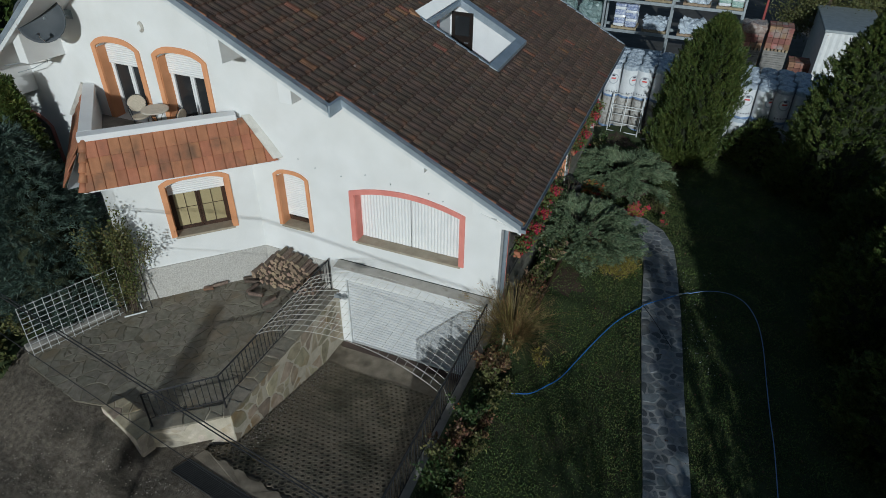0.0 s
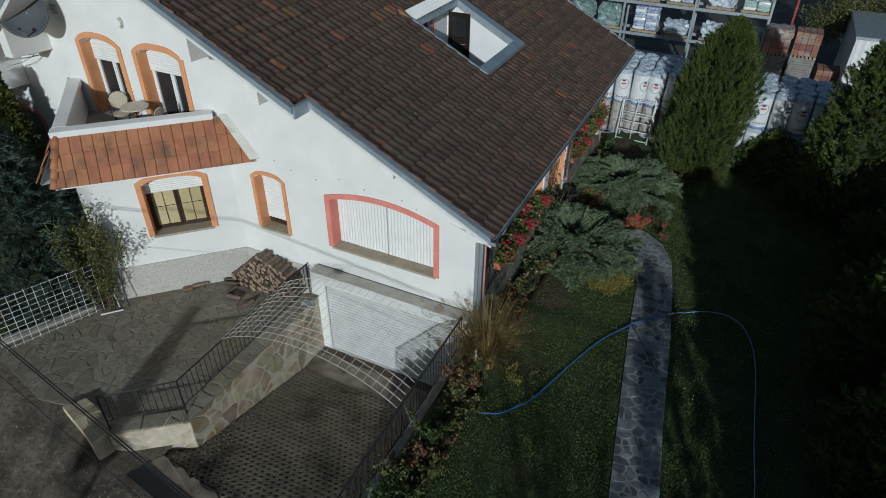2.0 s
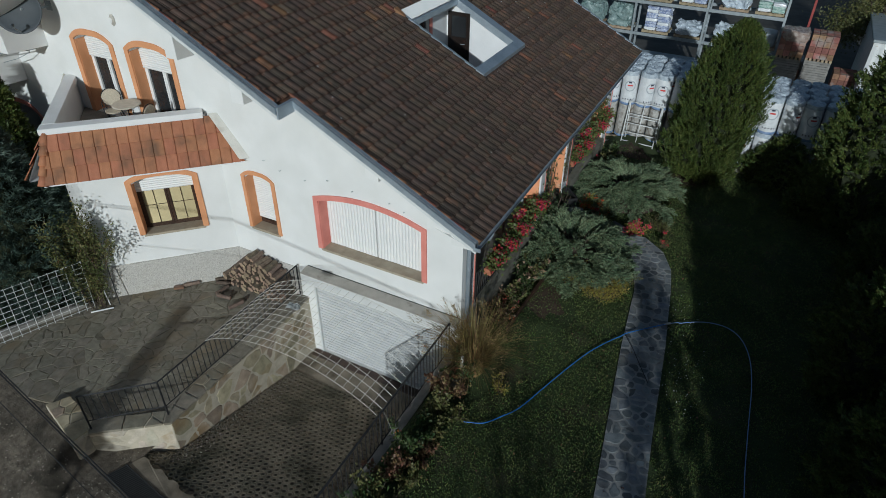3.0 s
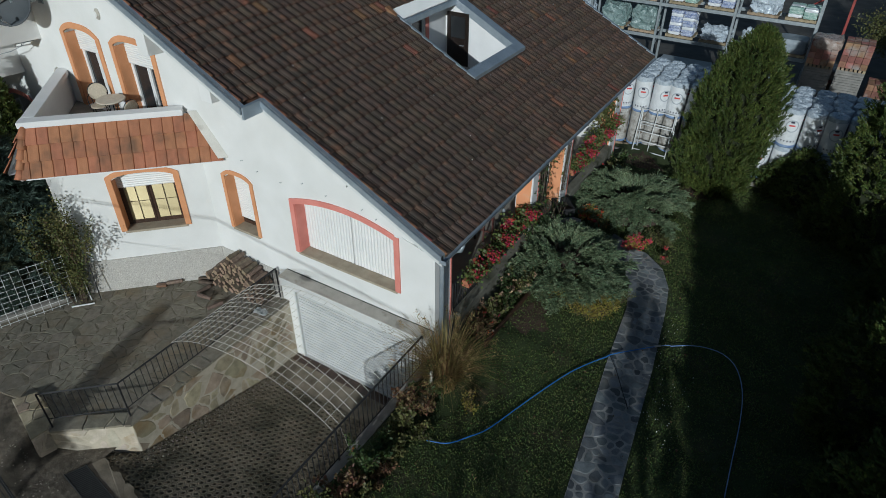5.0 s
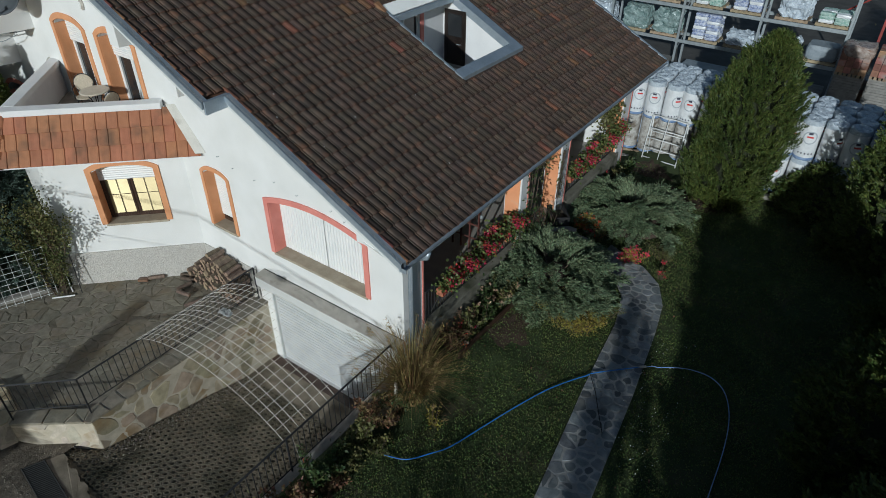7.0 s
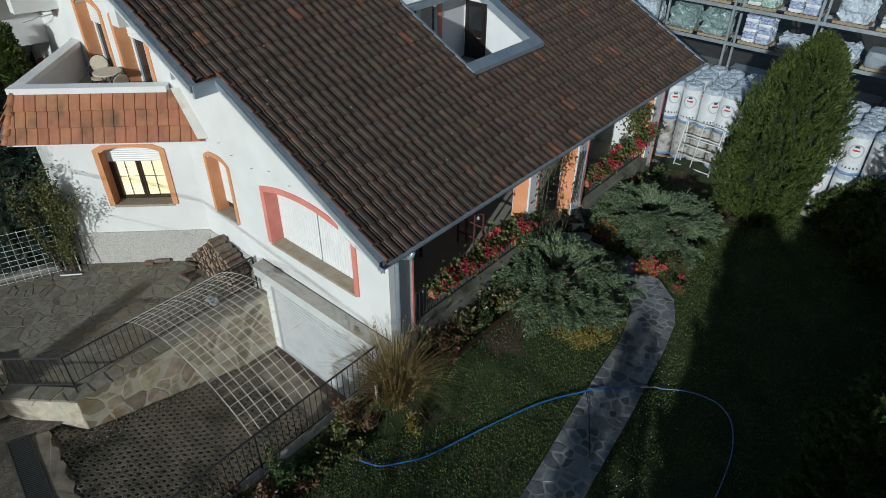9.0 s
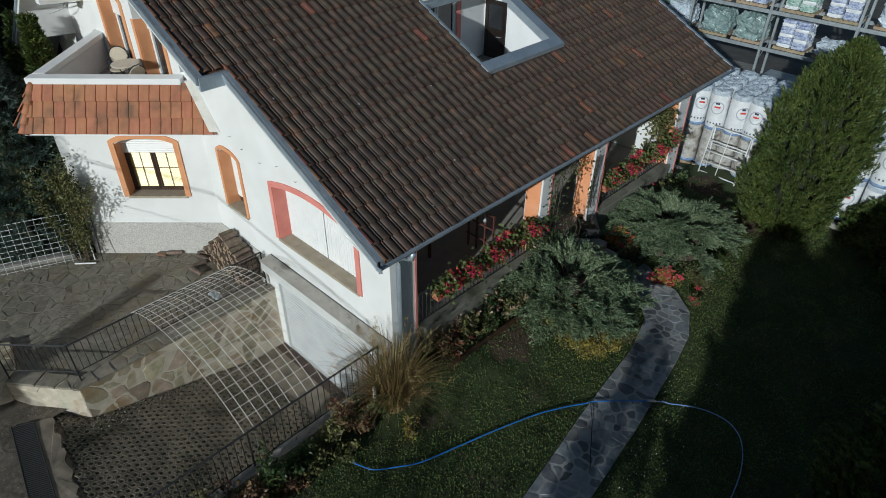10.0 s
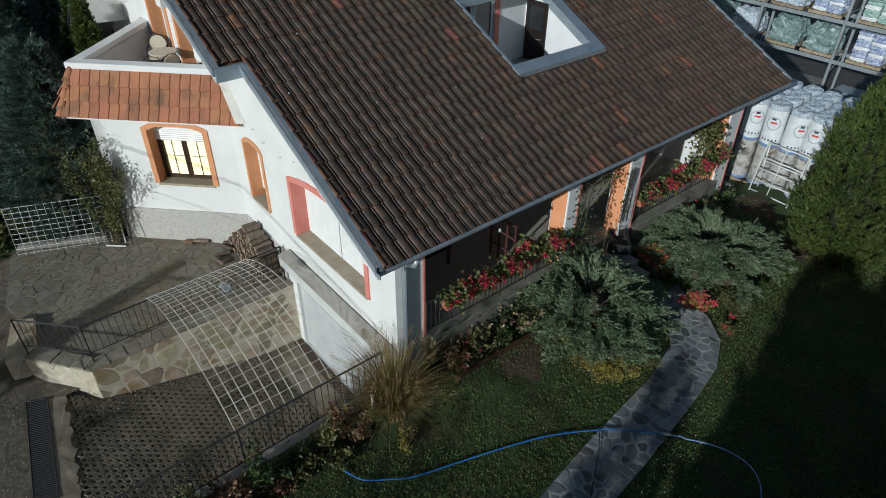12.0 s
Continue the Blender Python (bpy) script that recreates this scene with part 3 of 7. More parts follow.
for i in range(n_):
    y0, y1 = CUT[2] + 0.03 + (CUT[3] - CUT[2] - 0.06) * i / n_, CUT[2] + 0.03 + (CUT[3] - CUT[2] - 0.06) * (i + 1) / n_
    ym = (y0 + y1) / 2
    rib.add([(CUT[0] - 0.02, y0, 6.03), (CUT[0] - 0.02, ym, 6.05), (CUT[0] - 0.02, y1, 6.03), (BACK + 0.26, y0, 5.86), (BACK + 0.26, ym, 5.88), (BACK + 0.26, y1, 5.86)], [(0, 3, 4, 1), (1, 4, 5, 2)])
part("terrace_canopy", rib.weld(), WHITE_PLASTIC, house, "white ribbed sheet over the terrace wall")
part("terrace_gutter", Shape().box(BACK + 0.25, BACK + 0.35, CUT[2] + 0.02, CUT[3] - 0.02, 5.70, 5.85, 0.012), ZINC, house, "grey zinc gutter over the terrace")
td = part("terrace_door", sash(Shape(), -3.86, -3.17, T_FLOOR + 0.03, 5.50, CUT[3] - 0.045, 0.11, 0.04).box(-3.75, -3.28, CUT[3] - 0.035, CUT[3] - 0.012, T_FLOOR + 0.14, 4.78), DARK_WOOD, house, "dark brown terrace door with a glass pane")
part("pane", Shape().box(-3.75, -3.28, CUT[3] - 0.030, CUT[3] - 0.024, 4.78, 5.39), GLASS, td)
part("rail", Shape().box(-3.75, -3.28, CUT[3] - 0.044, CUT[3] - 0.010, 4.72, 4.80, 0.005), DARK_WOOD, td)
part("handle", Shape().tube([(-3.30, CUT[3] - 0.045, 4.62), (-3.30, CUT[3] - 0.09, 4.62), (-3.42, CUT[3] - 0.09, 4.62)], 0.011, 6), ZINC, td)
part("threshold", Shape().box(-3.90, -3.12, CUT[3] - 0.17, CUT[3] - 0.002, T_FLOOR, T_FLOOR + 0.035, 0.006), CONCRETE, td)
tw = part("terrace_window", sash(sash(Shape(), T_WIN[0], 5.33, T_WIN[2], T_WIN[3], 0.05, 0.06), 5.35, T_WIN[1], T_WIN[2], T_WIN[3], 0.05, 0.06).moved(to_back), WHITE_PLASTIC, house, "white terrace window with a faded red surround")
for a, b in ((T_WIN[0] + 0.06, 5.27), (5.41, T_WIN[1] - 0.06)):
    part("pane", Shape().box(a, b, 0.08, 0.086, T_WIN[2] + 0.06, T_WIN[3] - 0.06).moved(to_back), GLASS, tw)
part("surround", Shape().box(T_WIN[1] + 0.002, T_WIN[1] + 0.16, -0.025, 0.0, T_FLOOR + 0.002, 5.70, 0.005).moved(to_back), PINK, tw, "faded red painted band")

# ---- bay with balcony ----
APEX = Vector((-8.90, -2.45, 0))
R45 = Matrix.Translation(APEX) @ Matrix.Rotation(radians(45), 4, "Z")
L45 = Matrix.Translation(APEX) @ Matrix.Rotation(radians(135), 4, "Z")
BAY_LEN = 2.45 * math.sqrt(2)
KITCHEN = (1.22, 2.87, 1.48, 2.99, 0.19)

bay = part("bay_wall", columns(Shape(), [0, BAY_LEN], lambda u: -0.4, lambda u: 3.50, [inner(KITCHEN, 0.13)], 0.0, 0.42).weld().moved(R45), STUCCO, house)
part("bay_wall", Shape().box(0, BAY_LEN, -0.25, 0.0, -0.4, 3.50).moved(L45), STUCCO, house)
plinth = Shape()
plinth.box(0.0, BAY_LEN - 0.02, -0.03, 0.0, -0.4, 0.69)
part("plinth", plinth.moved(R45), PEBBLE, house, "grey pebble-dash plinth")
part("plinth", Shape().box(-6.44, -4.45, -0.03, 0.0, -0.4, 0.69), PEBBLE, house, "grey pebble-dash plinth")
bf = Shape()
bf.prism([(-6.5, 0.0), (-11.3, 0.0), (-8.9, -2.40)][::-1], 3.10, 3.68)
part("balcony_floor", bf, CONCRETE, house)

# parapet and its white coping
par = Shape().box(0.0, BAY_LEN - 0.12, -0.02, 0.14, 3.25, 4.40).moved(R45)
par2 = Shape().box(0.0, BAY_LEN - 0.05, -0.14, 0.02, 3.25, 4.40).moved(L45)
part("parapet", par, CREAM, house), part("parapet", par2, CREAM, house)
cap = Shape().box(-0.12, BAY_LEN - 0.16, -0.10, 0.19, 4.40, 4.54, 0.01).moved(R45)
cap2 = Shape().box(0.20, BAY_LEN - 0.02, -0.19, 0.10, 4.40, 4.54, 0.01).moved(L45)
part("coping", cap, CREAM, house, "white painted coping"), part("coping", cap2, CREAM, house, "white painted coping")

# tiled skirt roof under the parapet: top and bottom offsets from the wall
SK_T, SK_B, SK_ZT, SK_ZB = 0.04, 0.59, 4.40, 3.46
sk_len = math.hypot(SK_B - SK_T, SK_ZT - SK_ZB)


def skirt(side):
    """The slope's frame: u along the wall, v down the slope, n outwards."""
    m = R45 if side > 0 else L45
    o = -1 if side > 0 else 1

    def at(u, v, n=0.0):
        d = SK_T + (SK_B - SK_T) * v / sk_len
        z = SK_ZT - (SK_ZT - SK_ZB) * v / sk_len
        nx, nz = (SK_ZT - SK_ZB) / sk_len, (SK_B - SK_T) / sk_len
        return m @ Vector((u, o * (d + n * nx), z + n * nz))

    return at


for side in (1, -1):
    at = skirt(side)
    s = Shape()
    ua = [-SK_T * 0.414, -SK_B * 0.414]
    ub = [BAY_LEN + SK_T, BAY_LEN + SK_B]
    top, bot = [at(ua[0], 0), at(ub[0], 0)], [at(ua[1], sk_len), at(ub[1], sk_len)]
    back = [R45 @ Vector((0, 0.1, 3.36)), R45 @ Vector((BAY_LEN, 0.1, 3.36))] if side > 0 else [L45 @ Vector((0, -0.1, 3.36)), L45 @ Vector((BAY_LEN, -0.1, 3.36))]
    low = [p - Vector((0, 0, 0.06)) for p in bot]
    s.add([*top, *bot, *low, *back], [(0, 2, 3, 1), (2, 4, 5, 3), (4, 6, 7, 5)])
    part("skirt_roof", s, CREAM, house, "white boarded eaves under the terracotta skirt")
for side in (1, -1):
    at = skirt(side)
    fl_ = Shape()
    p = [at(BAY_LEN + SK_T - 0.09, -0.05, 0.0), at(BAY_LEN + SK_T + 0.10, -0.05, 0.0), at(BAY_LEN + SK_B + 0.07, sk_len - 0.02, 0.0), at(BAY_LEN + SK_B - 0.12, sk_len - 0.02, 0.0)]
    q = [at(BAY_LEN + SK_T - 0.09, -0.05, 0.16), at(BAY_LEN + SK_T + 0.14, -0.05, 0.16), at(BAY_LEN + SK_B + 0.11, sk_len - 0.02, 0.16), at(BAY_LEN + SK_B - 0.12, sk_len - 0.02, 0.16)]
    fl_.hexa([*p, *q])
    part("skirt_kerb", fl_, KERB_WHITE, house, "white painted kerb against the gable")


# ---- windows ----
def arch_top(o):
    return lambda u: o[3] + o[4] * arch(u, o[0], o[1])


RECESS = 0.29


def window(o, width, m, paint, label, blind_to, frame_mat, muntins=False, shut=False, sill_mat=SILL, back=BLACKISH):
    i = inner(o, width)
    w = part("window", surround(o, width, -0.03, 0.0, RECESS + 0.05).moved(m), paint, house, label)
    top = arch_top(i)
    if sill_mat:
        part("sill", Shape().box(i[0] - 0.04, i[1] + 0.04, -0.035, RECESS + 0.04, o[2] - 0.05, o[2] + 0.012, 0.006).moved(m), sill_mat, w)
    if shut:
        mid = (i[0] + i[1]) / 2
        for a, b in ((i[0] + 0.012, mid - 0.01), (mid + 0.01, i[1] - 0.012)):
            part("shutter", slat_panel(a, b, RECESS, o[2] + 0.02, top, 0.085, 0.018, upright=True).moved(m), WHITE_PLASTIC, w, "white ribbed folding shutter")
        return w
    z0 = o[2] + 0.012
    zt = i[3] + i[4]
    part("roller_blind", slat_panel(i[0] + 0.015, i[1] - 0.015, RECESS - 0.03, blind_to, top, 0.055).moved(m), WHITE_PLASTIC, w, "white roller blind partly lowered")
    mid = (i[0] + i[1]) / 2
    fr = Shape()
    sash(fr, i[0] + 0.01, i[1] - 0.01, z0, zt - 0.05, RECESS, 0.05)
    sash(fr, i[0] + 0.06, mid - 0.005, z0 + 0.05, zt - 0.1, RECESS - 0.005, 0.055)
    sash(fr, mid + 0.005, i[1] - 0.06, z0 + 0.05, zt - 0.1, RECESS - 0.005, 0.055)
    part("frame", fr.moved(m), frame_mat, w)
    if muntins:
        mu = Shape()
        for a, b in ((i[0] + 0.115, mid - 0.06), (mid + 0.06, i[1] - 0.115)):
            c = (a + b) / 2
            mu.box(c - 0.005, c + 0.005, RECESS + 0.002, RECESS + 0.012, z0 + 0.1, zt - 0.15)
            zc = z0 + 0.1 + (zt - z0 - 0.5) * 0.5
            mu.box(a, b, RECESS + 0.003, RECESS + 0.011, zc - 0.005, zc + 0.005)
        part("muntin", mu.moved(m), frame_mat, w)
    for a, b in ((i[0] + 0.11, mid - 0.055), (mid + 0.055, i[1] - 0.11)):
        part("pane", Shape().box(a, b, RECESS + 0.04, RECESS + 0.046, z0 + 0.1, zt - 0.15).moved(m), back, w)
    return w


I4 = Matrix.Identity(4)
part("doorway", surround((PORTAL[0] - 0.12, PORTAL[1] + 0.12, PORTAL[2], PORTAL[3] + 0.12, PORTAL[4]), 0.12, -0.03, 0.0, 0.15), PINK, house, "arched dark doorway with faded red surround")
window(BIG, 0.13, I4, PINK, "wide arched window with faded red surround and closed shutters", 0, None, shut=True)
window(SMALL, 0.10, I4, ORANGE, "narrow arched window with orange surround and lowered blind", 1.72, BROWN_WOOD, back=GLASS)
kitchen = window(KITCHEN, 0.13, R45, ORANGE, "arched bay window with orange surround and cream slatted blinds", 2.55, BROWN_WOOD, muntins=True, back=BROWN_WOOD)
ki = inner(KITCHEN, 0.13)
kmid = (ki[0] + ki[1]) / 2
for a, b in ((ki[0] + 0.112, kmid - 0.057), (kmid + 0.057, ki[1] - 0.112)):
    for k in range(24):
        z, d_ = KITCHEN[2] + 0.118 + 0.045 * k, RECESS + 0.016
        part("blind_slat", Shape().hexa([(a, d_, z), (b, d_, z), (b, d_ + 0.002, z - 0.001), (a, d_ + 0.002, z - 0.001), (a, d_ + 0.02, z + 0.0455), (b, d_ + 0.02, z + 0.0455), (b, d_ + 0.022, z + 0.0445), (a, d_ + 0.022, z + 0.0445)]).moved(R45), BLIND_SLAT, kitchen)
window(DOOR_A, 0.14, I4, ORANGE, "arched balcony door with orange surround and half-lowered blind", 5.08, WHITE_PLASTIC, sill_mat=None, back=GLASS)
window(DOOR_B, 0.14, I4, ORANGE, "arched balcony door with orange surround and half-lowered blind", 5.08, WHITE_PLASTIC, sill_mat=None, back=GLASS)

# ---- garage and drive ----
def grooved_panel(u0, u1, d, z0, z1, pitch):
    """A sheet of flat slats with recessed joints."""
    s, n = Shape(), round((z1 - z0) / pitch)
    v = []
    for i in range(n):
        a = z0 + (z1 - z0) * i / n
        for f, o in ((0.0, 0.016), (0.10, -0.006), (0.88, -0.010), (0.97, 0.016)):
            v += [(u0, d + o, a + pitch * f), (u1, d + o, a + pitch * f)]
    return s.add(v, [(2 * i, 2 * i + 1, 2 * i + 3, 2 * i + 2) for i in range(len(v) // 2 - 1)])


part("garage_door", grooved_panel(GARAGE[0], GARAGE[1], 0.06, -2.0, 0.26, 0.095), GARAGE_PANEL, house, "white ribbed garage door")
part("garage_post", Shape().box(-4.015, -3.975, -0.03, 0.02, -2.02, 0.26), WHITE_METAL, house)
ledge = Shape().box(-4.14, 0.13, -0.31, -0.002, 0.56, 0.83, 0.012)
part("garage_ledge", ledge, WHITE_PLASTIC, house, "white ledge over the garage door")
part("ledge_top", Shape().hexa([(-4.15, -0.318, 0.833), (0.14, -0.318, 0.833), (0.14, -0.003, 0.833), (-4.15, -0.003, 0.833), (-4.15, -0.318, 0.845), (0.14, -0.318, 0.845), (0.14, -0.003, 0.875), (-4.15, -0.003, 0.875)]), PALE_CONCRETE, house, "grey cement top of the ledge")
part("ledge_joint", Shape().box(-4.12, 0.12, -0.014, -0.001, 0.876, 0.890), IRON, house, "thin dark strip where ledge and wall meet")
part("garage_lintel", Shape().box(-4.05, 0.10, -0.02, -0.001, 0.24, 0.56), WHITE_PLASTIC, house)

drv = Shape()
for a, b in ((-7.0, -5.5), (-5.5, -3.5), (-3.5, -1.0), (-1.0, 0.06)):
    k = 8
    for j in range(k):
        y0, y1 = a + (b - a) * j / k, a + (b - a) * (j + 1) / k
        west = -4.3 if y1 > -4.7 else -5.1
        drv.add([(west, y0, ramp_z(y0) - 0.034), (0.02, y0, ramp_z(y0) - 0.034), (0.02, y1, ramp_z(y1) - 0.034), (west, y1, ramp_z(y1) - 0.034)], [(0, 1, 2, 3)])
setting("road", drv, DRIVE_EARTH, "earth bed of the sunken drive")
setting("apron", Shape().box(-4.28, 0.0, -1.0, -0.25, -2.12, -2.015), BROWN_CONCRETE, "smooth concrete apron before the garage")

# retaining walls: parts are stones, laid further down
WALL_TOP = -0.20
BEND, END = (-4.27, -4.66), (-5.56, -5.66)


def wall_run(a, b, t, z0, z1):
    a, b = Vector(a), Vector(b)
    d = (b - a).normalized()
    n = Vector((-d.y, d.x)) * t
    return Shape().prism([(a.x, a.y), (b.x, b.y), (b.x + n.x, b.y + n.y), (a.x + n.x, a.y + n.y)], z0, z1)


rw = thing("retaining_wall", "rubble stone retaining wall beside the sunken drive", "wall")
core = part("wall_core", wall_run((-4.27, 0.0), BEND, -0.36, -2.2, WALL_TOP - 0.02), WALL_MORTAR, rw)
core2 = part("wall_core", wall_run(BEND, END, -0.36, -1.5, WALL_TOP - 0.02), WALL_MORTAR, rw)
PIER = [(-5.57, -5.98), (-5.53, -5.66), (-5.76, -5.38), (-6.66, -5.20), (-6.92, -5.60)]
pier = part("end_pier", Shape().prism(PIER, -1.3, -0.15), WALL_MORTAR, rw)
rk = thing("drive_kerb_wall", "low concrete wall along the garden side of the drive", "wall")
part("kerb_wall", Shape().hexa([(-0.02, -6.4, -1.1), (0.20, -6.4, -1.1), (0.20, 0.0, -2.2), (-0.02, 0.0, -2.2), (-0.02, -6.4, -0.02), (0.20, -6.4, -0.02), (0.20, 0.0, 0.08), (-0.02, 0.0, 0.08)]), CONCRETE, rk)

patio_poly = [(-4.60, 0.0), (-6.4, 0.0), (-8.9, -2.46), (-10.3, -4.6), (-9.6, -5.2), (-7.7, -5.62), (-6.92, -5.45), (-6.66, -5.20), (-5.78, -5.36), (-4.63, -4.42)]
pav = Shape().prism(patio_poly[::-1], -1.0, -0.268)
setting("pavement", pav, DARK_JOINT, "patio of irregular grey flagstones")


# ---- railings ----
def railing(pts, h, name, label, step=0.13, low=0.1):
    r = thing(name, label, "railing")
    P = [Vector(p) for p in pts]
    for a, b in zip(P, P[1:]):
        up = Vector((0, 0, h))
        part("top_rail", Shape().tube([a + up, b + up], 0.024, 4), IRON, r)
        part("bottom_rail", Shape().tube([a + up * low, b + up * low], 0.014, 4), IRON, r)
        n = max(2, round((b - a).length / step))
        bar = Shape().tube([(0, 0, h * low), (0, 0, h)], 0.0085, 4).mesh("baluster", IRON)
        for i in range(1, n):
            o = part("baluster", bar, IRON, r)
            o.location = a.lerp(b, i / n)
    for p in P:
        part("post", Shape().box(p.x - 0.014, p.x + 0.014, p.y - 0.014, p.y + 0.014, p.z - 0.03, p.z + h), IRON, r)
    return r


railing([(-4.42, -0.12, WALL_TOP + 0.07), (-4.47, -4.53, WALL_TOP), (-5.57, -5.55, WALL_TOP)], 0.97, "railing", "black iron railing on the stone wall", 0.13, 0.26)
railing([(0.02, -0.30, 0.03), (0.02, -3.2, 0.02), (0.02, -6.3, -0.03)], 0.90, "railing", "black iron railing along the garden edge")


# ---- arched wire canopy over the drive ----
mesh_c = thing("wire_canopy", "arched white wire mesh panel resting on both railings", "wire mesh")
def arch_point(k, y):
    """k from 0 at the patio rail to 1 at the garden rail."""
    x = -4.42 + 4.40 * k
    return Vector((x, y, 0.855 + 0.66 * (1 - (2 * k - 1.0) ** 2) ** 0.9))
for j in range(13):
    y = -3.22 + 2.22 * j / 12
    part("wire", Shape().tube([arch_point(k / 24, y) for k in range(25)], 0.0055, 4), CANOPY_WIRE, mesh_c)
for j in range(24):
    part("wire", Shape().tube([arch_point(j / 23, -3.23) + Vector((0, 0, 0.011)), arch_point(j / 23, -0.99) + Vector((0, 0, 0.009))], 0.0052, 4), CANOPY_WIRE, mesh_c)

# ---- plants ----
THUJA = leafy("thuja_leaf", (0.040, 0.066, 0.015), (0.125, 0.160, 0.036), 0.45)
BLUE = leafy("blue_conifer_leaf", (0.032, 0.058, 0.045), (0.125, 0.178, 0.142), 0.45)
JUNIPER = leafy("juniper_leaf", (0.100, 0.148, 0.078), (0.255, 0.315, 0.180), 0.60)
ROSE = leafy("rose_leaf", (0.06, 0.080, 0.022), (0.17, 0.165, 0.055), 0.6)
BROADLEAF = leafy("shrub_leaf", (0.030, 0.055, 0.015), (0.075, 0.115, 0.035), 0.45)
YELLOW = leafy("yellow_leaf", (0.20, 0.17, 0.03), (0.34, 0.29, 0.06), 0.4)
OLIVE = leafy("olive_leaf", (0.09, 0.10, 0.03), (0.17, 0.17, 0.06), 0.4)
DRYLEAF = leafy("withered_leaf", (0.10, 0.06, 0.03), (0.20, 0.12, 0.06), 0.5)
RED = leafy("red_petal", (0.42, 0.025, 0.05), (0.62, 0.06, 0.11), 0.35)
CORAL = leafy("orange_red_petal", (0.50, 0.09, 0.03), (0.62, 0.16, 0.07), 0.35)
BEIGE = leafy("faded_petal", (0.36, 0.22, 0.15), (0.46, 0.32, 0.22), 0.3)
STRAW = leafy("straw_blade", (0.16, 0.125, 0.045), (0.38, 0.275, 0.115), 0.55)
BLADE = leafy("grass_blade", (0.055, 0.092, 0.022), (0.158, 0.212, 0.058), 0.5, 0.8, 0.35)
BARK = material("bark", (0.05, 0.035, 0.025), (0.11, 0.08, 0.06), 0.9, 20, 80, 0.6)
# Near-black green puts the shade deep inside the conifer crowns into the colour.
SHADED_TWIGS = material("shaded_twigs", (0.012, 0.016, 0.006), (0.030, 0.038, 0.014), 0.95, 20, 80, 0.6)
CLAY_POT = material("clay_pot", (0.30, 0.11, 0.06), (0.42, 0.17, 0.09), 0.8, 8, 60, 0.2)


def conifer(x, y, h, r, n, seed, label, mat, power=1.7, leaf=(0.20, 0.085), droop=0.8, low=0.72, core=0.72, lift=0.0, lean=(0.0, 0.0), tuft=12, plume=1.6):
    """A dense conical tree: trunk, an inner twig mass coloured dark as its shade, and a crown of many small sprays."""
    rng = np.random.default_rng(seed)
    t = thing("conifer_tree", label, "tree", (x, y, ground_z(x, y)))
    part("trunk", Shape().tube([(0, 0, -0.1), (0.03 + lean[0] * 0.5, lean[1] * 0.5, lift + h * 0.5), (lean[0] * 0.9, lean[1] * 0.9, lift + h * 0.9)], [0.13, 0.08, 0.02] if not lift else [0.06, 0.05, 0.02], 7), BARK, t)

    def profile(f, a):
        lump = 1 + 0.09 * np.sin(3 * a + 9 * f + seed) + 0.10 * np.sin(7 * a - 15 * f + 2 * seed) + 0.09 * np.sin(13 * a + 31 * f)
        g = np.clip((f - 0.18) / 0.82, 0, 1)
        return r * np.where(f < 0.18, low + (1 - low) * f / 0.18, 1 - g ** power) * lump

    k = n // tuft
    f = rng.uniform(0.0, 1, k) ** 1.15
    a = rng.uniform(0, 2 * np.pi, k)
    rad = np.maximum(profile(f, a), 0.04) * rng.uniform(0.76, 1.10, k)
    C = np.stack([rad * np.cos(a) + lean[0] * f, rad * np.sin(a) + lean[1] * f, lift + 0.08 + f * h], 1)
    axis = np.stack([np.cos(a) * 0.8, np.sin(a) * 0.8, np.full(k, droop)], 1) + rng.normal(0, 0.30, (k, 3))
    axis /= np.linalg.norm(axis, axis=1)[:, None]
    along = rng.uniform(0, 1, (k, tuft, 1))
    P = (C[:, None] + axis[:, None] * along * leaf[0] * plume + rng.normal(0, leaf[0] * 0.28, (k, tuft, 3)) * (1 - 0.5 * along)).reshape(-1, 3)
    D = (axis[:, None] + rng.normal(0, 0.38, (k, tuft, 3))).reshape(-1, 3)
    V = leaves(P, D, leaf[0], leaf[1], rng, 0.2)
    part("crown", quads(V, mat, "crown"), mat, t)
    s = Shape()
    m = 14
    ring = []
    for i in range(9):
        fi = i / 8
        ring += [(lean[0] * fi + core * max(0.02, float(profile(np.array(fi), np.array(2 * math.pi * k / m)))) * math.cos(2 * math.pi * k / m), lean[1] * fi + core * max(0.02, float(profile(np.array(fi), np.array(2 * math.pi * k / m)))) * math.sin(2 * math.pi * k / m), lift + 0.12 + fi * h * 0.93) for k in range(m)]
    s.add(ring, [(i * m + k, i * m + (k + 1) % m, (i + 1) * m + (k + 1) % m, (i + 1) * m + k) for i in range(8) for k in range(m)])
    part("twig_mass", s, SHADED_TWIGS, t)
    return t


conifer(3.50, 11.42, 4.9, 1.08, 130000, 3, "dense green leaning conical conifer at the end of the lawn", THUJA, 4.2, (0.090, 0.024), 1.5, 0.84, 0.66, 0.0, (0.40, 0.0), 40, 3.0)
conifer(8.15, 10.2, 5.9, 1.45, 110000, 5, "tall green conifer with yellowish sunlit side", THUJA, 2.0, (0.085, 0.030), 0.9, tuft=36, plume=2.8)
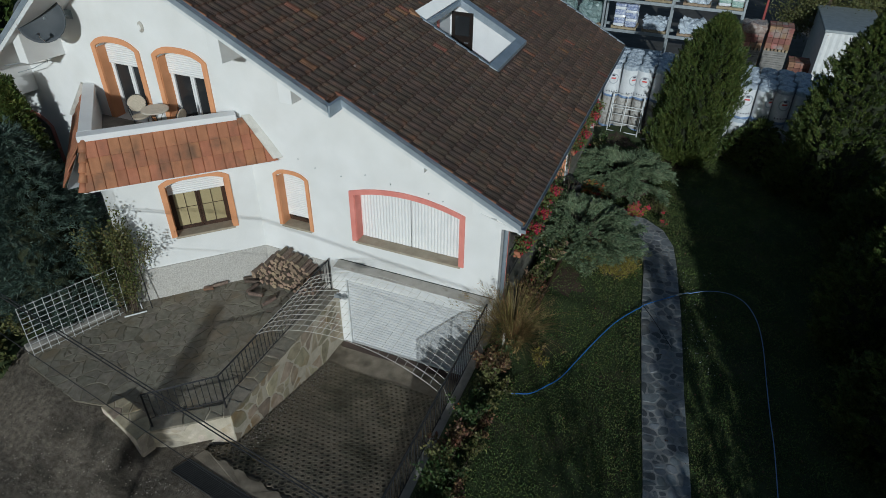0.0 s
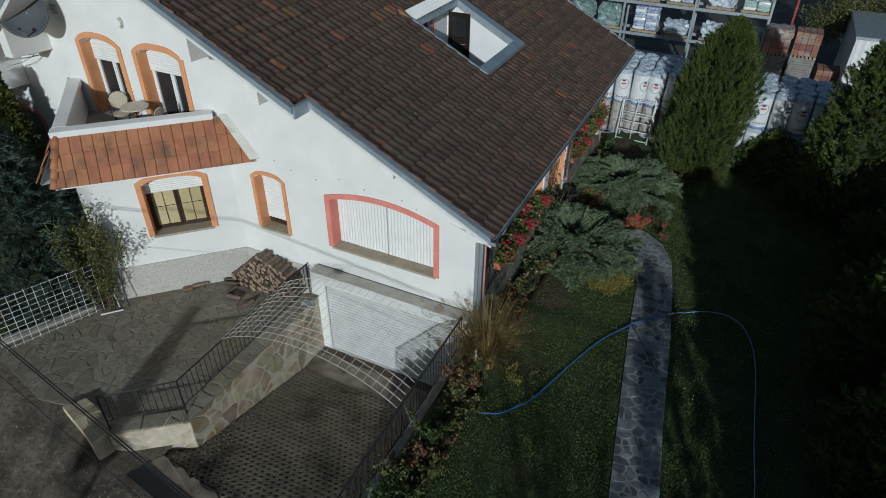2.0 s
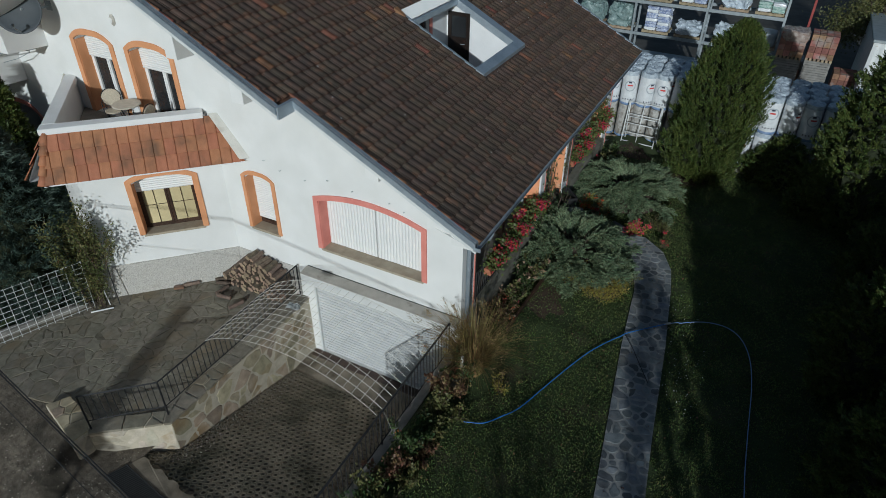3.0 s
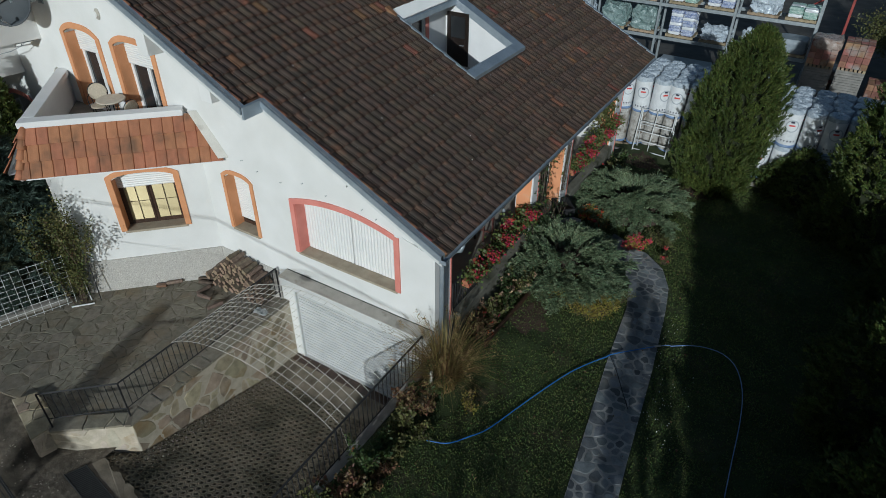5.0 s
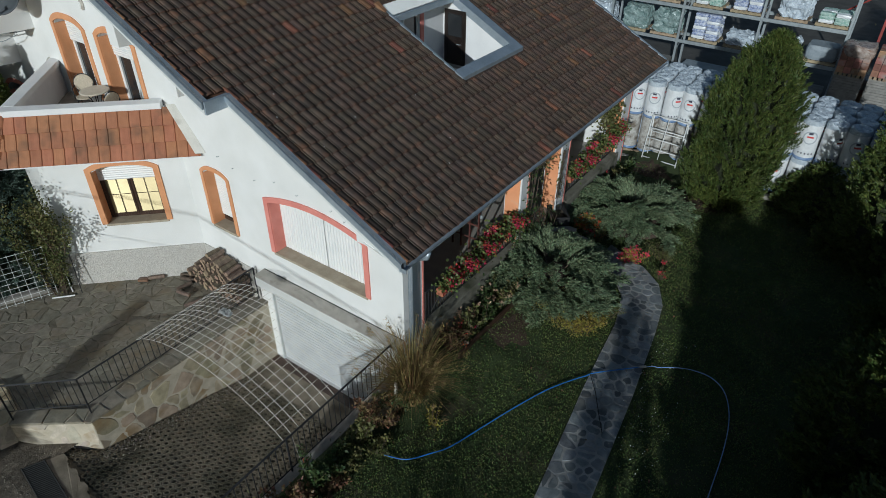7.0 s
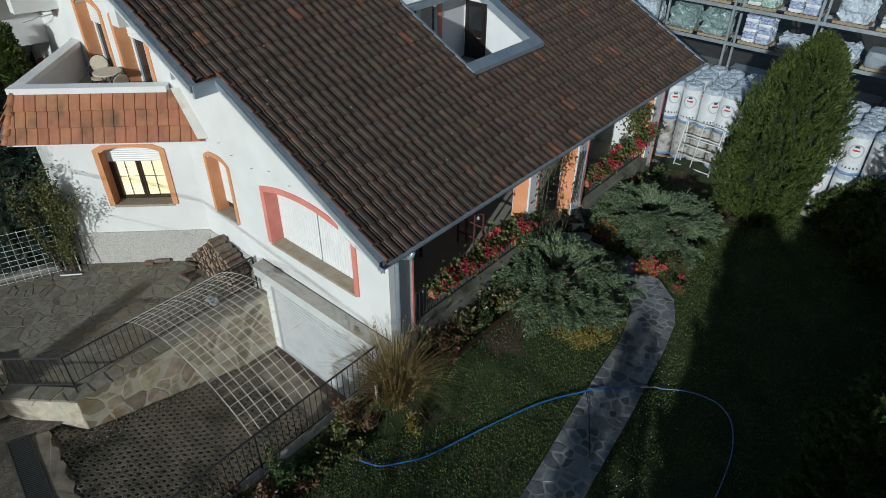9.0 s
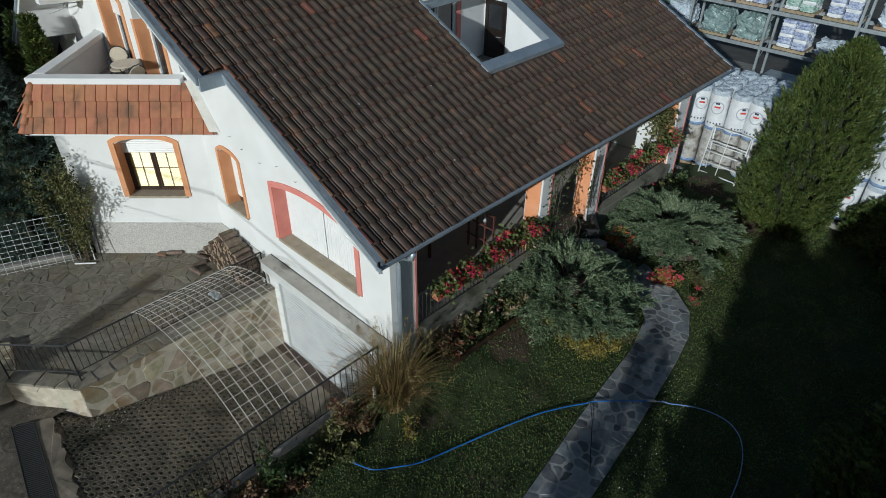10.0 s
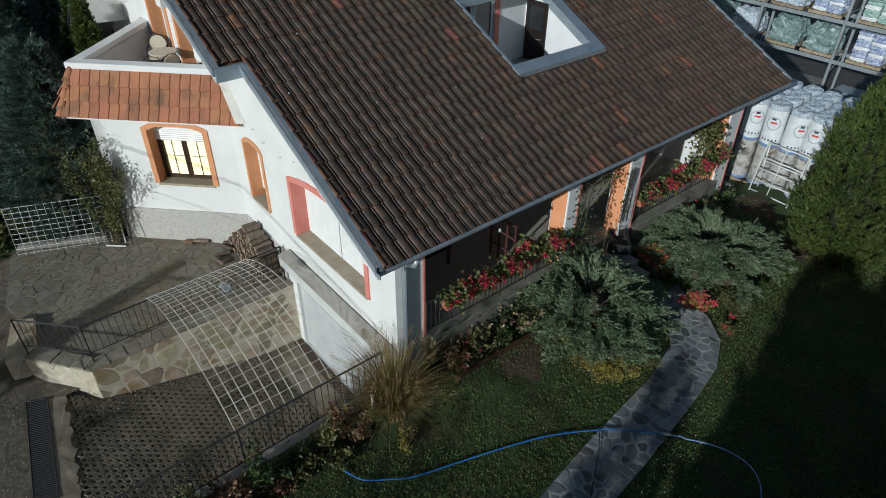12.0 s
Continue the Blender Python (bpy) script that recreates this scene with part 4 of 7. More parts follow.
for i, (x, y, h, r) in enumerate(((5.5, 12.1, 0.95, 0.5), (6.2, 11.6, 1.2, 0.7), (7.0, 11.3, 1.1, 0.6), (6.9, 10.3, 0.7, 0.5), (7.7, 12.0, 1.7, 0.75), (6.0, 12.15, 1.5, 0.6))):
    conifer(x, y, h, r, 5000, 90 + i, "low dark evergreen bush before the stacked rolls", THUJA, 3.0, (0.10, 0.05), 0.5)
# The last six stand out of view, added to shade the lawn.
for i, (x, y, h, r) in enumerate(((9.35, 6.3, 3.1, 1.45), (8.75, 2.5, 4.2, 1.4), (9.0, -0.5, 3.6, 1.35), (9.25, -6.2, 5.75, 1.25), (12.4, 3.5, 4.4, 1.6), (10.75, -7.8, 6.0, 1.3), (10.3, -11.2, 6.4, 1.35), (12.6, -10.5, 6.2, 1.5), (12.5, -14.5, 6.5, 1.6))):
    conifer(x, y, h, r, 70000 if i < 3 else 9000, 20 + i, "green conifer in the row along the lawn, six added unseen for shade", THUJA, 1.8, (0.09, 0.034) if i < 3 else (0.2, 0.085), 0.7, tuft=30 if i < 3 else 12, plume=2.6 if i < 3 else 1.6)
# Out of view; kept sparse so that its shadow only half-shades the path.
conifer(8.3, -10.8, 5.45, 1.6, 3600, 49, "unseen thin conical conifer, added to half-shade the path", THUJA, 1.0, (0.2, 0.085), 0.8, 0.72, 0.10)
# Unseen; its lifted crown is added only to cast the patio's shadow stripe.
conifer(-1.88, -17.6, 1.72, 0.27, 3500, 50, "unseen slim conifer on a stem, added for the patio's shadow stripe", THUJA, 1.3, (0.10, 0.05), 1.2, 1.0, lift=4.05)
conifer(-10.75, -3.05, 4.7, 1.45, 80000, 7, "blue-green feathery conifer behind the wire fence", BLUE, 1.3, (0.13, 0.020), 0.3, tuft=48, plume=3.2)
conifer(-13.4, -3.7, 5.8, 1.7, 64000, 8, "blue-green feathery conifer beside the house", BLUE, 1.3, (0.14, 0.024), 0.3, tuft=48, plume=3.4)
conifer(-16.6, -3.2, 6.6, 1.8, 16000, 9, "blue-green feathery conifer beside the house", BLUE, 1.3, (0.24, 0.07), 0.5)
conifer(-12.75, -1.25, 5.0, 0.62, 22000, 10, "slim pointed green cypress against the gable", THUJA, 1.4, (0.12, 0.045), 0.9)
conifer(-15.2, -1.0, 4.6, 0.9, 18000, 11, "green cypress by the house wall", THUJA, 1.4, (0.12, 0.05), 0.9)
conifer(-11.9, -5.6, 2.6, 1.3, 9000, 12, "yellow-green bushy conifer at the patio edge", OLIVE, 1.6, (0.16, 0.08), 0.5)
for i, (x, y) in enumerate(((-21.0, -5.0), (-24.0, 0.5), (-22.5, 5.0), (-27.5, -3.0), (-29.5, 4.0), (-20.0, -9.0), (-25.0, -10.5))):
    conifer(x, y, 6.5, 2.3, 6000, 60 + i, "dark conifer in the neighbouring garden", BLUE if i % 2 else THUJA, 1.4, (0.42, 0.14), 0.7)


def juniper(x, y, rx, ry, h, count, seed, label):
    """A spreading shrub: long arching limbs, each a plume of side sprays set with fine scale leaves."""
    rng = np.random.default_rng(seed)
    t = thing("juniper_shrub", label, "shrub", (x, y, ground_z(x, y)))
    allv, wood = [], Shape()

    def limb(a, q, R, hz_, curl, base):
        ac = a + curl * q * q
        return np.stack([R * q * np.cos(ac), R * q * np.sin(ac), np.maximum(0.04, base + hz_ * (1.55 * q - 1.0 * q * q))], -1)

    for j in range(count):
        a = 2 * math.pi * j * 0.381966 + rng.normal(0, 0.15)
        spread = rng.uniform(0.0, 0.42)
        shift = np.array([rx * spread * math.cos(a + rng.normal(0, 0.7)), ry * spread * math.sin(a + rng.normal(0, 0.7)), 0])
        reach = 1 / math.hypot(math.cos(a) / rx, math.sin(a) / ry)
        layer = rng.uniform(0, 1)
        R = reach * (0.42 + 0.66 * (1 - layer)) * rng.uniform(0.85, 1.12) * (1 - 0.6 * spread)
        hz_, base, curl = h * rng.uniform(0.75, 1.15) * (0.55 + 0.45 * layer), h * 0.42 * layer, rng.normal(0, 0.32)
        if j % 3 == 0:
            wood.tube([tuple(p) for p in limb(a, np.linspace(0, 0.9, 6), R, hz_, curl, base) + shift], [0.02, 0.017, 0.014, 0.011, 0.008, 0.005], 4)
        m = int(30 * R) + 8
        q = np.linspace(0.22, 1.0, m) + rng.normal(0, 0.012, m)
        P0 = limb(a, q, R, hz_, curl, base) + shift
        T = limb(a, q + 0.03, R, hz_, curl, base) + shift - P0
        T /= np.linalg.norm(T, axis=1)[:, None]
        S = np.cross(T, np.array([0, 0, 1.0])) * np.where(np.arange(m) % 2, 1.0, -1.0)[:, None]
        D = T * 0.95 + S * rng.uniform(0.35, 0.75, (m, 1)) + rng.normal(0, 0.12, (m, 3)) + np.array([0, 0, 0.05])
        D[-3:] = T[-3:] + rng.normal(0, 0.15, (3, 3))
        D /= np.linalg.norm(D, axis=1)[:, None]
        L = rng.uniform(0.22, 0.42, m) * (1.1 - 0.35 * np.clip(q, 0, 1))
        n = 30
        k = np.tile(np.linspace(0.05, 1, n), (m, 1)) + rng.normal(0, 0.02, (m, n))
        P = P0[:, None] + D[:, None] * (L[:, None] * k)[..., None]
        P[..., 2] -= 0.10 * (k ** 2) * L[:, None]
        P += rng.normal(0, 0.010, P.shape)
        side = np.cross(D, np.array([0, 0, 1.0]))[:, None] * rng.choice([-1.0, 1.0], (m, n))[..., None]
        F = D[:, None] * 0.9 + side * rng.uniform(0.25, 0.85, (m, n))[..., None] + rng.normal(0, 0.2, P.shape) + np.array([0, 0, 0.12])
        size = (0.085 * (1.2 - 0.6 * np.clip(k, 0, 1))).reshape(-1)
        allv.append(leaves(P.reshape(-1, 3), F.reshape(-1, 3), size, 0.021, rng, 0.5))
    part("branch_mass", wood, BARK, t)
    part("foliage", quads(np.concatenate(allv), JUNIPER, "foliage"), JUNIPER, t)
    m = 18
    core = Shape()
    rows = ((1.0, 0.0), (0.86, 0.25), (0.6, 0.48), (0.25, 0.62), (0.03, 0.66))
    core.add([(rx * 0.6 * q * math.cos(2 * math.pi * k / m), ry * 0.6 * q * math.sin(2 * math.pi * k / m), h * 0.8 * z) for q, z in rows for k in range(m)],
             [(i * m + k, i * m + (k + 1) % m, (i + 1) * m + (k + 1) % m, (i + 1) * m + k) for i in range(4) for k in range(m)])
    part("twig_mass", core, BARK, t)
    return t


juniper(1.42, 4.22, 1.50, 1.55, 1.0, 84, 1, "spreading grey-green juniper beside the porch steps")
juniper(1.80, 8.25, 1.80, 1.5, 0.92, 86, 2, "spreading grey-green juniper beyond the porch steps")


def shrub(x, y, z, sx, sy, sz, n, seed, mat, label, name="shrub", size=(0.07, 0.05), flowers=None, stems=10, category="shrub"):
    """A loose bush: thin stems, leaves round them, and flower heads if any."""
    rng = np.random.default_rng(seed)
    t = thing(name, label, category, (x, y, z))
    wood = Shape()
    tips = []
    for i in range(stems):
        tip = rng.normal(0, 0.55, 3) * np.array([sx, sy, 0.0]) + np.array([0, 0, sz * rng.uniform(0.5, 1.0)])
        tips.append(tip)
        wood.tube([(0.25 * tip[0], 0.25 * tip[1], -0.06), (0.6 * tip[0], 0.6 * tip[1], tip[2] * 0.55), tuple(tip)], [0.012, 0.009, 0.004], 4)
    part("stem_mass", wood, BARK, t)
    tips = np.array(tips)
    c = rng.integers(0, stems, n)
    k = rng.uniform(0.25, 1.05, n)[:, None]
    P = tips[c] * np.concatenate([0.25 + 0.75 * k, 0.25 + 0.75 * k, k], 1) + rng.normal(0, 0.16, (n, 3)) * np.array([sx, sy, sz * 0.5])
    P[:, 2] = np.maximum(P[:, 2], 0.01)
    D = rng.normal(0, 1, (n, 3)) + np.array([0, 0, 0.3])
    part("leaves", quads(leaves(P, D, size[0], size[1], rng, 0.5), mat, "leaves"), mat, t)
    for fm, count, fs in flowers or ():
        Q = P[rng.integers(0, n, count)] * np.array([1.1, 1.1, 1.08]) + np.array([0, 0, 0.03])
        heads = np.repeat(Q, 9, 0) + rng.normal(0, fs * 0.45, (count * 9, 3))
        part("bloom", quads(leaves(heads, rng.normal(0, 1, heads.shape), fs, fs * 0.9, rng, 0.3), fm, "bloom"), fm, t)["kind"] = "stuff"
    return t


# climbing rose by the bay, with its support
shrub(-8.78, -2.80, -0.27, 0.62, 0.48, 2.9, 6200, 101, ROSE, "tall climbing rose with red-tinged leaves against the bay", "rose_bush", (0.062, 0.042), [(DRYLEAF, 26, 0.03)], 14)
shrub(-8.42, -2.62, 1.1, 0.46, 0.36, 1.35, 1200, 102, ROSE, "overhanging rose branches beside the window", "rose_bush", (0.06, 0.04), None, 8)
shrub(-10.6, -4.4, -0.3, 0.5, 0.5, 0.9, 900, 103, OLIVE, "yellow-green shrub at the end of the wire fence", "shrub", (0.07, 0.045))
# low yellow spireas round the junipers
for i, (x, y, s, mt) in enumerate(((2.45, 3.15, 0.34, YELLOW), (2.9, 3.75, 0.26, YELLOW), (1.95, 3.25, 0.36, OLIVE), (1.45, 3.35, 0.32, OLIVE), (2.75, 3.35, 0.3, YELLOW), (3.25, 7.15, 0.3, OLIVE), (1.65, 3.75, 0.2, YELLOW), (1.25, 3.6, 0.34, OLIVE), (2.1, 3.5, 0.36, OLIVE), (1.15, 3.95, 0.34, OLIVE), (1.6, 3.15, 0.26, YELLOW), (2.95, 4.15, 0.24, OLIVE))):
    shrub(x, y, ground_z(x, y), s * 1.15, s * 1.15, 0.5, 1100, 110 + i, mt, "low yellowing spirea below the juniper", "spirea_shrub", (0.05, 0.022), None, 16)
shrub(1.50, -0.85, ground_z(1.5, -0.85), 0.24, 0.24, 0.45, 260, 120, YELLOW, "small yellow-leaved sapling in the lawn", "shrub", (0.06, 0.03), None, 8)
# bed under the porch
for i, (x, y, mt, fl) in enumerate(((0.62, 0.95, DRYLEAF, [(CORAL, 10, 0.035)]), (0.72, 1.55, OLIVE, [(BEIGE, 14, 0.05), (RED, 6, 0.04)]), (0.78, 2.15, BROADLEAF, [(BEIGE, 14, 0.05)]), (0.82, 2.75, ROSE, [(BEIGE, 8, 0.05)]), (0.75, 3.35, BROADLEAF, None), (0.7, 3.9, BROADLEAF, None), (0.62, 7.7, BROADLEAF, None), (0.8, 9.2, BROADLEAF, [(RED, 10, 0.04)]), (0.9, 9.9, OLIVE, None), (0.7, 10.8, BROADLEAF, None))):
    shrub(x, y, ground_z(x, y), 0.34, 0.34, 0.75 if y < 4 else 0.5, 520, 130 + i, mt, "bedding plant with fading blooms under the porch rail", "bedding_plant", (0.085, 0.05), fl, 9)
# beside the steps
for i, (x, y, r, mt, fl, n) in enumerate(((0.98, 6.95, 0.26, YELLOW, CORAL, 30), (1.52, 6.74, 0.26, OLIVE, CORAL, 14), (2.58, 6.55, 0.28, YELLOW, RED, 60), (1.36, 6.62, 0.10, OLIVE, RED, 14), (3.5, 6.35, 0.14, OLIVE, RED, 10))):
    shrub(x, y, ground_z(x, y), r, r, 0.20 + r, round(9000 * r * r), 150 + i, mt, "small red-flowering plant beside the path", "flowering_plant", (0.055, 0.035), [(fl, n, 0.045)], 9)
# scrub along the drive's railing
rs = np.random.default_rng(160)
for i in range(11):
    y = -1.0 - 0.55 * i
    x = 0.50 + rs.uniform(-0.10, 0.25)
    mt = (BROADLEAF, DRYLEAF, OLIVE, BROADLEAF)[i % 4]
    shrub(x, y, ground_z(x, y), 0.32, 0.36, rs.uniform(0.4, 0.85), 620, 161 + i, mt, "straggling shrub with withered leaves along the railing", "shrub", (0.075, 0.055), [(CORAL, 4, 0.03)] if i == 4 else None, 7)


for i in range(9):
    y = -1.35 - 0.6 * i
    x = 0.92 + rs.uniform(-0.12, 0.15) - 0.05 * (i % 2)
    shrub(x, y, ground_z(x, y), 0.24, 0.30, rs.uniform(0.22, 0.45), 420, 181 + i, (DRYLEAF, ROSE, OLIVE)[i % 3], "low browning shrub at the edge of the lawn", "shrub", (0.065, 0.045), None, 8)


def grass_clump(x, y, seed):
    """Tall ornamental grass: arching blades and feathery plumes."""
    rng = np.random.default_rng(seed)
    t = thing("ornamental_grass", "tall straw-coloured ornamental grass at the house corner", "grass", (x, y, ground_z(x, y)))
    v, f = [], []
    pv, pf = [], []
    for i in range(1500):
        a = rng.uniform(0, 2 * np.pi)
        L = rng.uniform(0.6, 1.85)
        out = rng.uniform(0.10, 1.15) * L * 0.72
        b = rng.uniform(0, 0.24)
        k = len(v)
        tx, ty = -math.sin(a), math.cos(a)
        for j in range(6):
            s = j / 5
            w = 0.0065 * (1 - s * 0.8)
            r_ = b + out * s ** 1.6
            z = L * (s - 0.35 * s ** 2.6 * (out / L) * 1.6)
            px_, py_ = r_ * math.cos(a), r_ * math.sin(a)
            v += [(px_ + tx * w, py_ + ty * w, z), (px_ - tx * w, py_ - ty * w, z)]
        f += [(k + 2 * j, k + 2 * j + 1, k + 2 * j + 3, k + 2 * j + 2) for j in range(5)]
        if i % 12 == 0:
            p = np.array([[(b + out) * math.cos(a), (b + out) * math.sin(a), z]] * 26) + rng.normal(0, 0.02, (26, 3)) + np.linspace(-0.16, 0.06, 26)[:, None] * np.array([math.cos(a) * 0.5, math.sin(a) * 0.5, 0.8])
            pv.append(leaves(p, rng.normal(0, 1, (26, 3)) + np.array([math.cos(a), math.sin(a), 0.6]), 0.06, 0.012, rng))
    part("blades", Shape().add(v, f), STRAW, t)
    part("plumes", quads(np.concatenate(pv), STRAW, "plumes"), STRAW, t, "feathery beige plumes")
    return t


grass_clump(0.74, -0.55, 170)
shrub(0.62, -4.6, ground_z(0.6, -4.6), 0.3, 0.3, 0.6, 300, 175, BROADLEAF, "leafy shrub at the drive's edge", "shrub", (0.11, 0.035), None, 9)


GERANIUM = leafy("geranium_leaf", (0.06, 0.10, 0.025), (0.17, 0.20, 0.06), 0.4)


def flower_box(seed, n=5):
    """A balcony box with geraniums hanging over its front; lies along y, its base at the origin."""
    rng = np.random.default_rng(seed)
    t = thing("flower_box", "terracotta flower box with red geraniums on the porch rail", "flower box", group="flower boxes along the porch rail")
    part("box", Shape().box(-0.09, 0.09, -0.30, 0.30, 0.0, 0.17, 0.012), CLAY_POT, t)
    P = rng.normal(0, 1, (520, 3)) * np.array([0.11, 0.17, 0.10]) + np.array([0.06, 0, 0.24])
    part("leaves", quads(leaves(P, rng.normal(0, 1, P.shape) + np.array([0.3, 0, 0.4]), 0.075, 0.065, rng), GERANIUM, "leaves"), GERANIUM, t)
    Q = rng.normal(0, 1, (30, 3)) * np.array([0.10, 0.16, 0.08]) + np.array([0.12, 0, 0.28])
    H = np.repeat(Q, 14, 0) + rng.normal(0, 0.030, (30 * 14, 3))
    part("bloom", quads(leaves(H, rng.normal(0, 1, H.shape), 0.055, 0.05, rng), RED, "flowers"), RED, t)["kind"] = "stuff"
    return t


box_a = flower_box(180)
box_b = flower_box(181)
spots_ = [(1.30, 1.50), (2.02, 1.52), (2.74, 1.54), (3.36, 1.55), (4.02, 1.56), (7.35, 1.50), (8.15, 1.50), (8.95, 1.52), (9.70, 1.52), (10.38, 1.62)]
for i, (y, z) in enumerate(spots_):
    m_ = pose(0.31, y, z, 0, 0, 180 if i in (3, 7) else 0)
    if i == 0:
        box_a.matrix_basis = m_
    elif i == 1:
        box_b.matrix_basis = m_
    else:
        copy_thing(box_a if i % 2 else box_b, m_)


def climber(name, at_, spread, n, seed, mat, label, size=(0.09, 0.07), shoots=()):
    rng = np.random.default_rng(seed)
    t = thing(name, label, "climbing plant", at_)
    P = rng.normal(0, 1, (n, 3)) * np.array(spread)
    part("leaves", quads(leaves(P, rng.normal(0, 1, P.shape), size[0], size[1], rng), mat, "leaves"), mat, t)
    v = Shape()
    for k in range(7):
        a = rng.normal(0, 1, 3) * np.array(spread) * 0.8
        v.tube([(a[0], a[1], -1.6 * spread[2]), (a[0] * 0.6, a[1] + 0.05, 0), (a[0] + 0.05, a[1] * 0.4, 1.6 * spread[2])], 0.008, 4)
    part("vines", v, BARK, t)
    return t


climber("climbing_plant", (0.42, 4.72, 1.8), (0.10, 0.13, 0.62), 260, 190, BROADLEAF, "leafy climber growing up the porch pier", (0.075, 0.05))
climber("climbing_plant", (0.40, 4.22, 1.50), (0.12, 0.20, 0.18), 300, 191, BROADLEAF, "bushy climber at the foot of the porch pier", (0.08, 0.06))
climber("climbing_plant", (0.28, 5.55, 2.75), (0.08, 0.40, 0.14), 130, 192, ROSE, "vine trailing under the eaves", (0.07, 0.05))
climber("climbing_plant", (0.36, 6.40, 2.05), (0.04, 0.08, 0.45), 70, 193, ROSE, "thin reddish vine on the porch pier", (0.06, 0.045))
climber("climbing_plant", (0.10, 10.05, 2.45), (0.15, 0.24, 0.28), 620, 194, OLIVE, "yellow-green vine under the porch eaves", (0.10, 0.08))
climber("climbing_plant", (0.62, 5.05, 1.15), (0.20, 0.35, 0.30), 420, 195, BROADLEAF, "wispy climber beside the steps", (0.06, 0.03))

# lawn blades and clover
rl = np.random.default_rng(200)
N = 190000
X = rl.uniform(0.25, 9.0, N)
Y = rl.uniform(-6.5, 11.8, N)
keep = ~((X > np.interp(Y, [-6, -3.24, -0.84, 1.8, 4.0, 5.1, 5.75, 6.0], [4.5, 4.19, 3.85, 3.48, 3.24, 2.95, 2.45, 1.9]) - 0.03) & (X < np.interp(Y, [-6, -2.89, -0.48, 2.19, 4.36, 5.3, 6.05, 6.9], [5.35, 5.03, 4.71, 4.41, 4.10, 3.92, 3.55, 1.9]) + 0.03))
bare = (np.hypot((X - 1.35) / 0.9, (Y - 2.0) / 1.0) < 1) & (rl.uniform(0, 1, N) < 0.5)
bare |= (np.hypot((X - 0.6) / 0.7, (Y + 0.9) / 0.9) < 1) & (rl.uniform(0, 1, N) < 0.8)
patchy = np.sin(X * 2.1 + 1.7 * np.sin(Y * 1.3)) + np.sin(Y * 1.9 + X) > 1.15
bare |= (np.hypot((X - 2.1) / 2.3, (Y - 11.2) / 0.9) < 1) & (rl.uniform(0, 1, N) < 0.75)
keep &= ~bare & ~(patchy & (rl.uniform(0, 1, N) < 0.55))
X, Y = X[keep], Y[keep]
Zg = np.array([ground_z(a, b) for a, b in zip(X, Y)])
P = np.stack([X, Y, Zg], 1)
D = rl.normal(0, 0.75, P.shape) + np.array([0, 0, 0.8])
D[:, 2] = np.abs(D[:, 2])
lawn = part("grass", quads(leaves(P, D, 0.050, 0.017, rl, 0.2), BLADE, "grass"), BLADE)
tagged(lawn, "short green lawn with clover and bare patches", "grass", kind="stuff")
# dry and yellowed blades among them
pick = rl.uniform(0, 1, len(X)) < np.clip(0.16 + 0.32 * (np.sin(X * 1.1 + 0.7 * Y) * np.sin(0.8 * Y - X) + 0.3), 0.03, 0.4)
Pd = P[pick] + rl.normal(0, 0.02, (int(pick.sum()), 3)) * np.array([1, 1, 0])
dry = part("dry_grass", quads(leaves(Pd, rl.normal(0, 0.9, Pd.shape) + np.array([0, 0, 0.5]), 0.055, 0.016, rl, 0.2), OLIVE, "dry_grass"), OLIVE)
tagged(dry, "yellowed dry blades scattered in the lawn", "grass", kind="stuff")
# fallen leaves and daisies
k = 500
P = np.stack([rl.uniform(0.3, 7.5, k), rl.uniform(-4, 11, k), np.zeros(k)], 1)
P[:, 2] = [ground_z(a, b) + 0.05 for a, b in P[:, :2]]
fallen = part("fallen_leaves", quads(leaves(P, rl.normal(0, 1, P.shape) * np.array([1, 1, 0.15]), 0.05, 0.04, rl), DRYLEAF, "fallen_leaves"), DRYLEAF)
tagged(fallen, "scattered withered leaves on the lawn", "leaves", kind="stuff")
# bare reddish earth where the grass has died
EARTH = material("bare_reddish_earth", (0.052, 0.034, 0.022), (0.100, 0.066, 0.046), 0.97, 5, 70, 0.9, dist=0.03)
re_ = np.random.default_rng(210)
for cx_, cy_, ra, rb in ((1.42, 2.15, 0.75, 0.85), (2.9, 10.75, 1.5, 0.7), (1.2, 11.45, 1.2, 0.75)):
    m_ = 22
    rim = [(cx_ + ra * math.cos(6.2832 * k / m_) * re_.uniform(0.45, 1.15), cy_ + rb * math.sin(6.2832 * k / m_) * re_.uniform(0.7, 1.1)) for k in range(m_)]
    pts = [(cx_, cy_)] + [(cx_ + (a - cx_) * 0.5, cy_ + (b - cy_) * 0.5) for a, b in rim] + rim
    es = Shape().add([(a, b, ground_z(a, b) + (0.010 if i <= m_ else -0.010)) for i, (a, b) in enumerate(pts)],
                     [(0, 1 + k, 1 + (k + 1) % m_) for k in range(m_)] + [(1 + k, 1 + m_ + k, 1 + m_ + (k + 1) % m_, 1 + (k + 1) % m_) for k in range(m_)])
    setting("bare_earth", es, EARTH, "bare reddish earth in the lawn")
# daisies beside the path
k = 130
P = np.stack([rl.uniform(4.3, 5.3, k), rl.uniform(0.2, 4.5, k), np.zeros(k)], 1)
P[:, 0] -= 0.09 * P[:, 1] - 0.2
P[:, 2] = [ground_z(a, b) + 0.05 for a, b in P[:, :2]]
daisy = part("daisy_flowers", quads(leaves(P, rl.normal(0, 1, P.shape) * np.array([1, 1, 0.1]), 0.022, 0.022, rl), WHITE_PLASTIC, "daisy_flowers"), WHITE_PLASTIC)
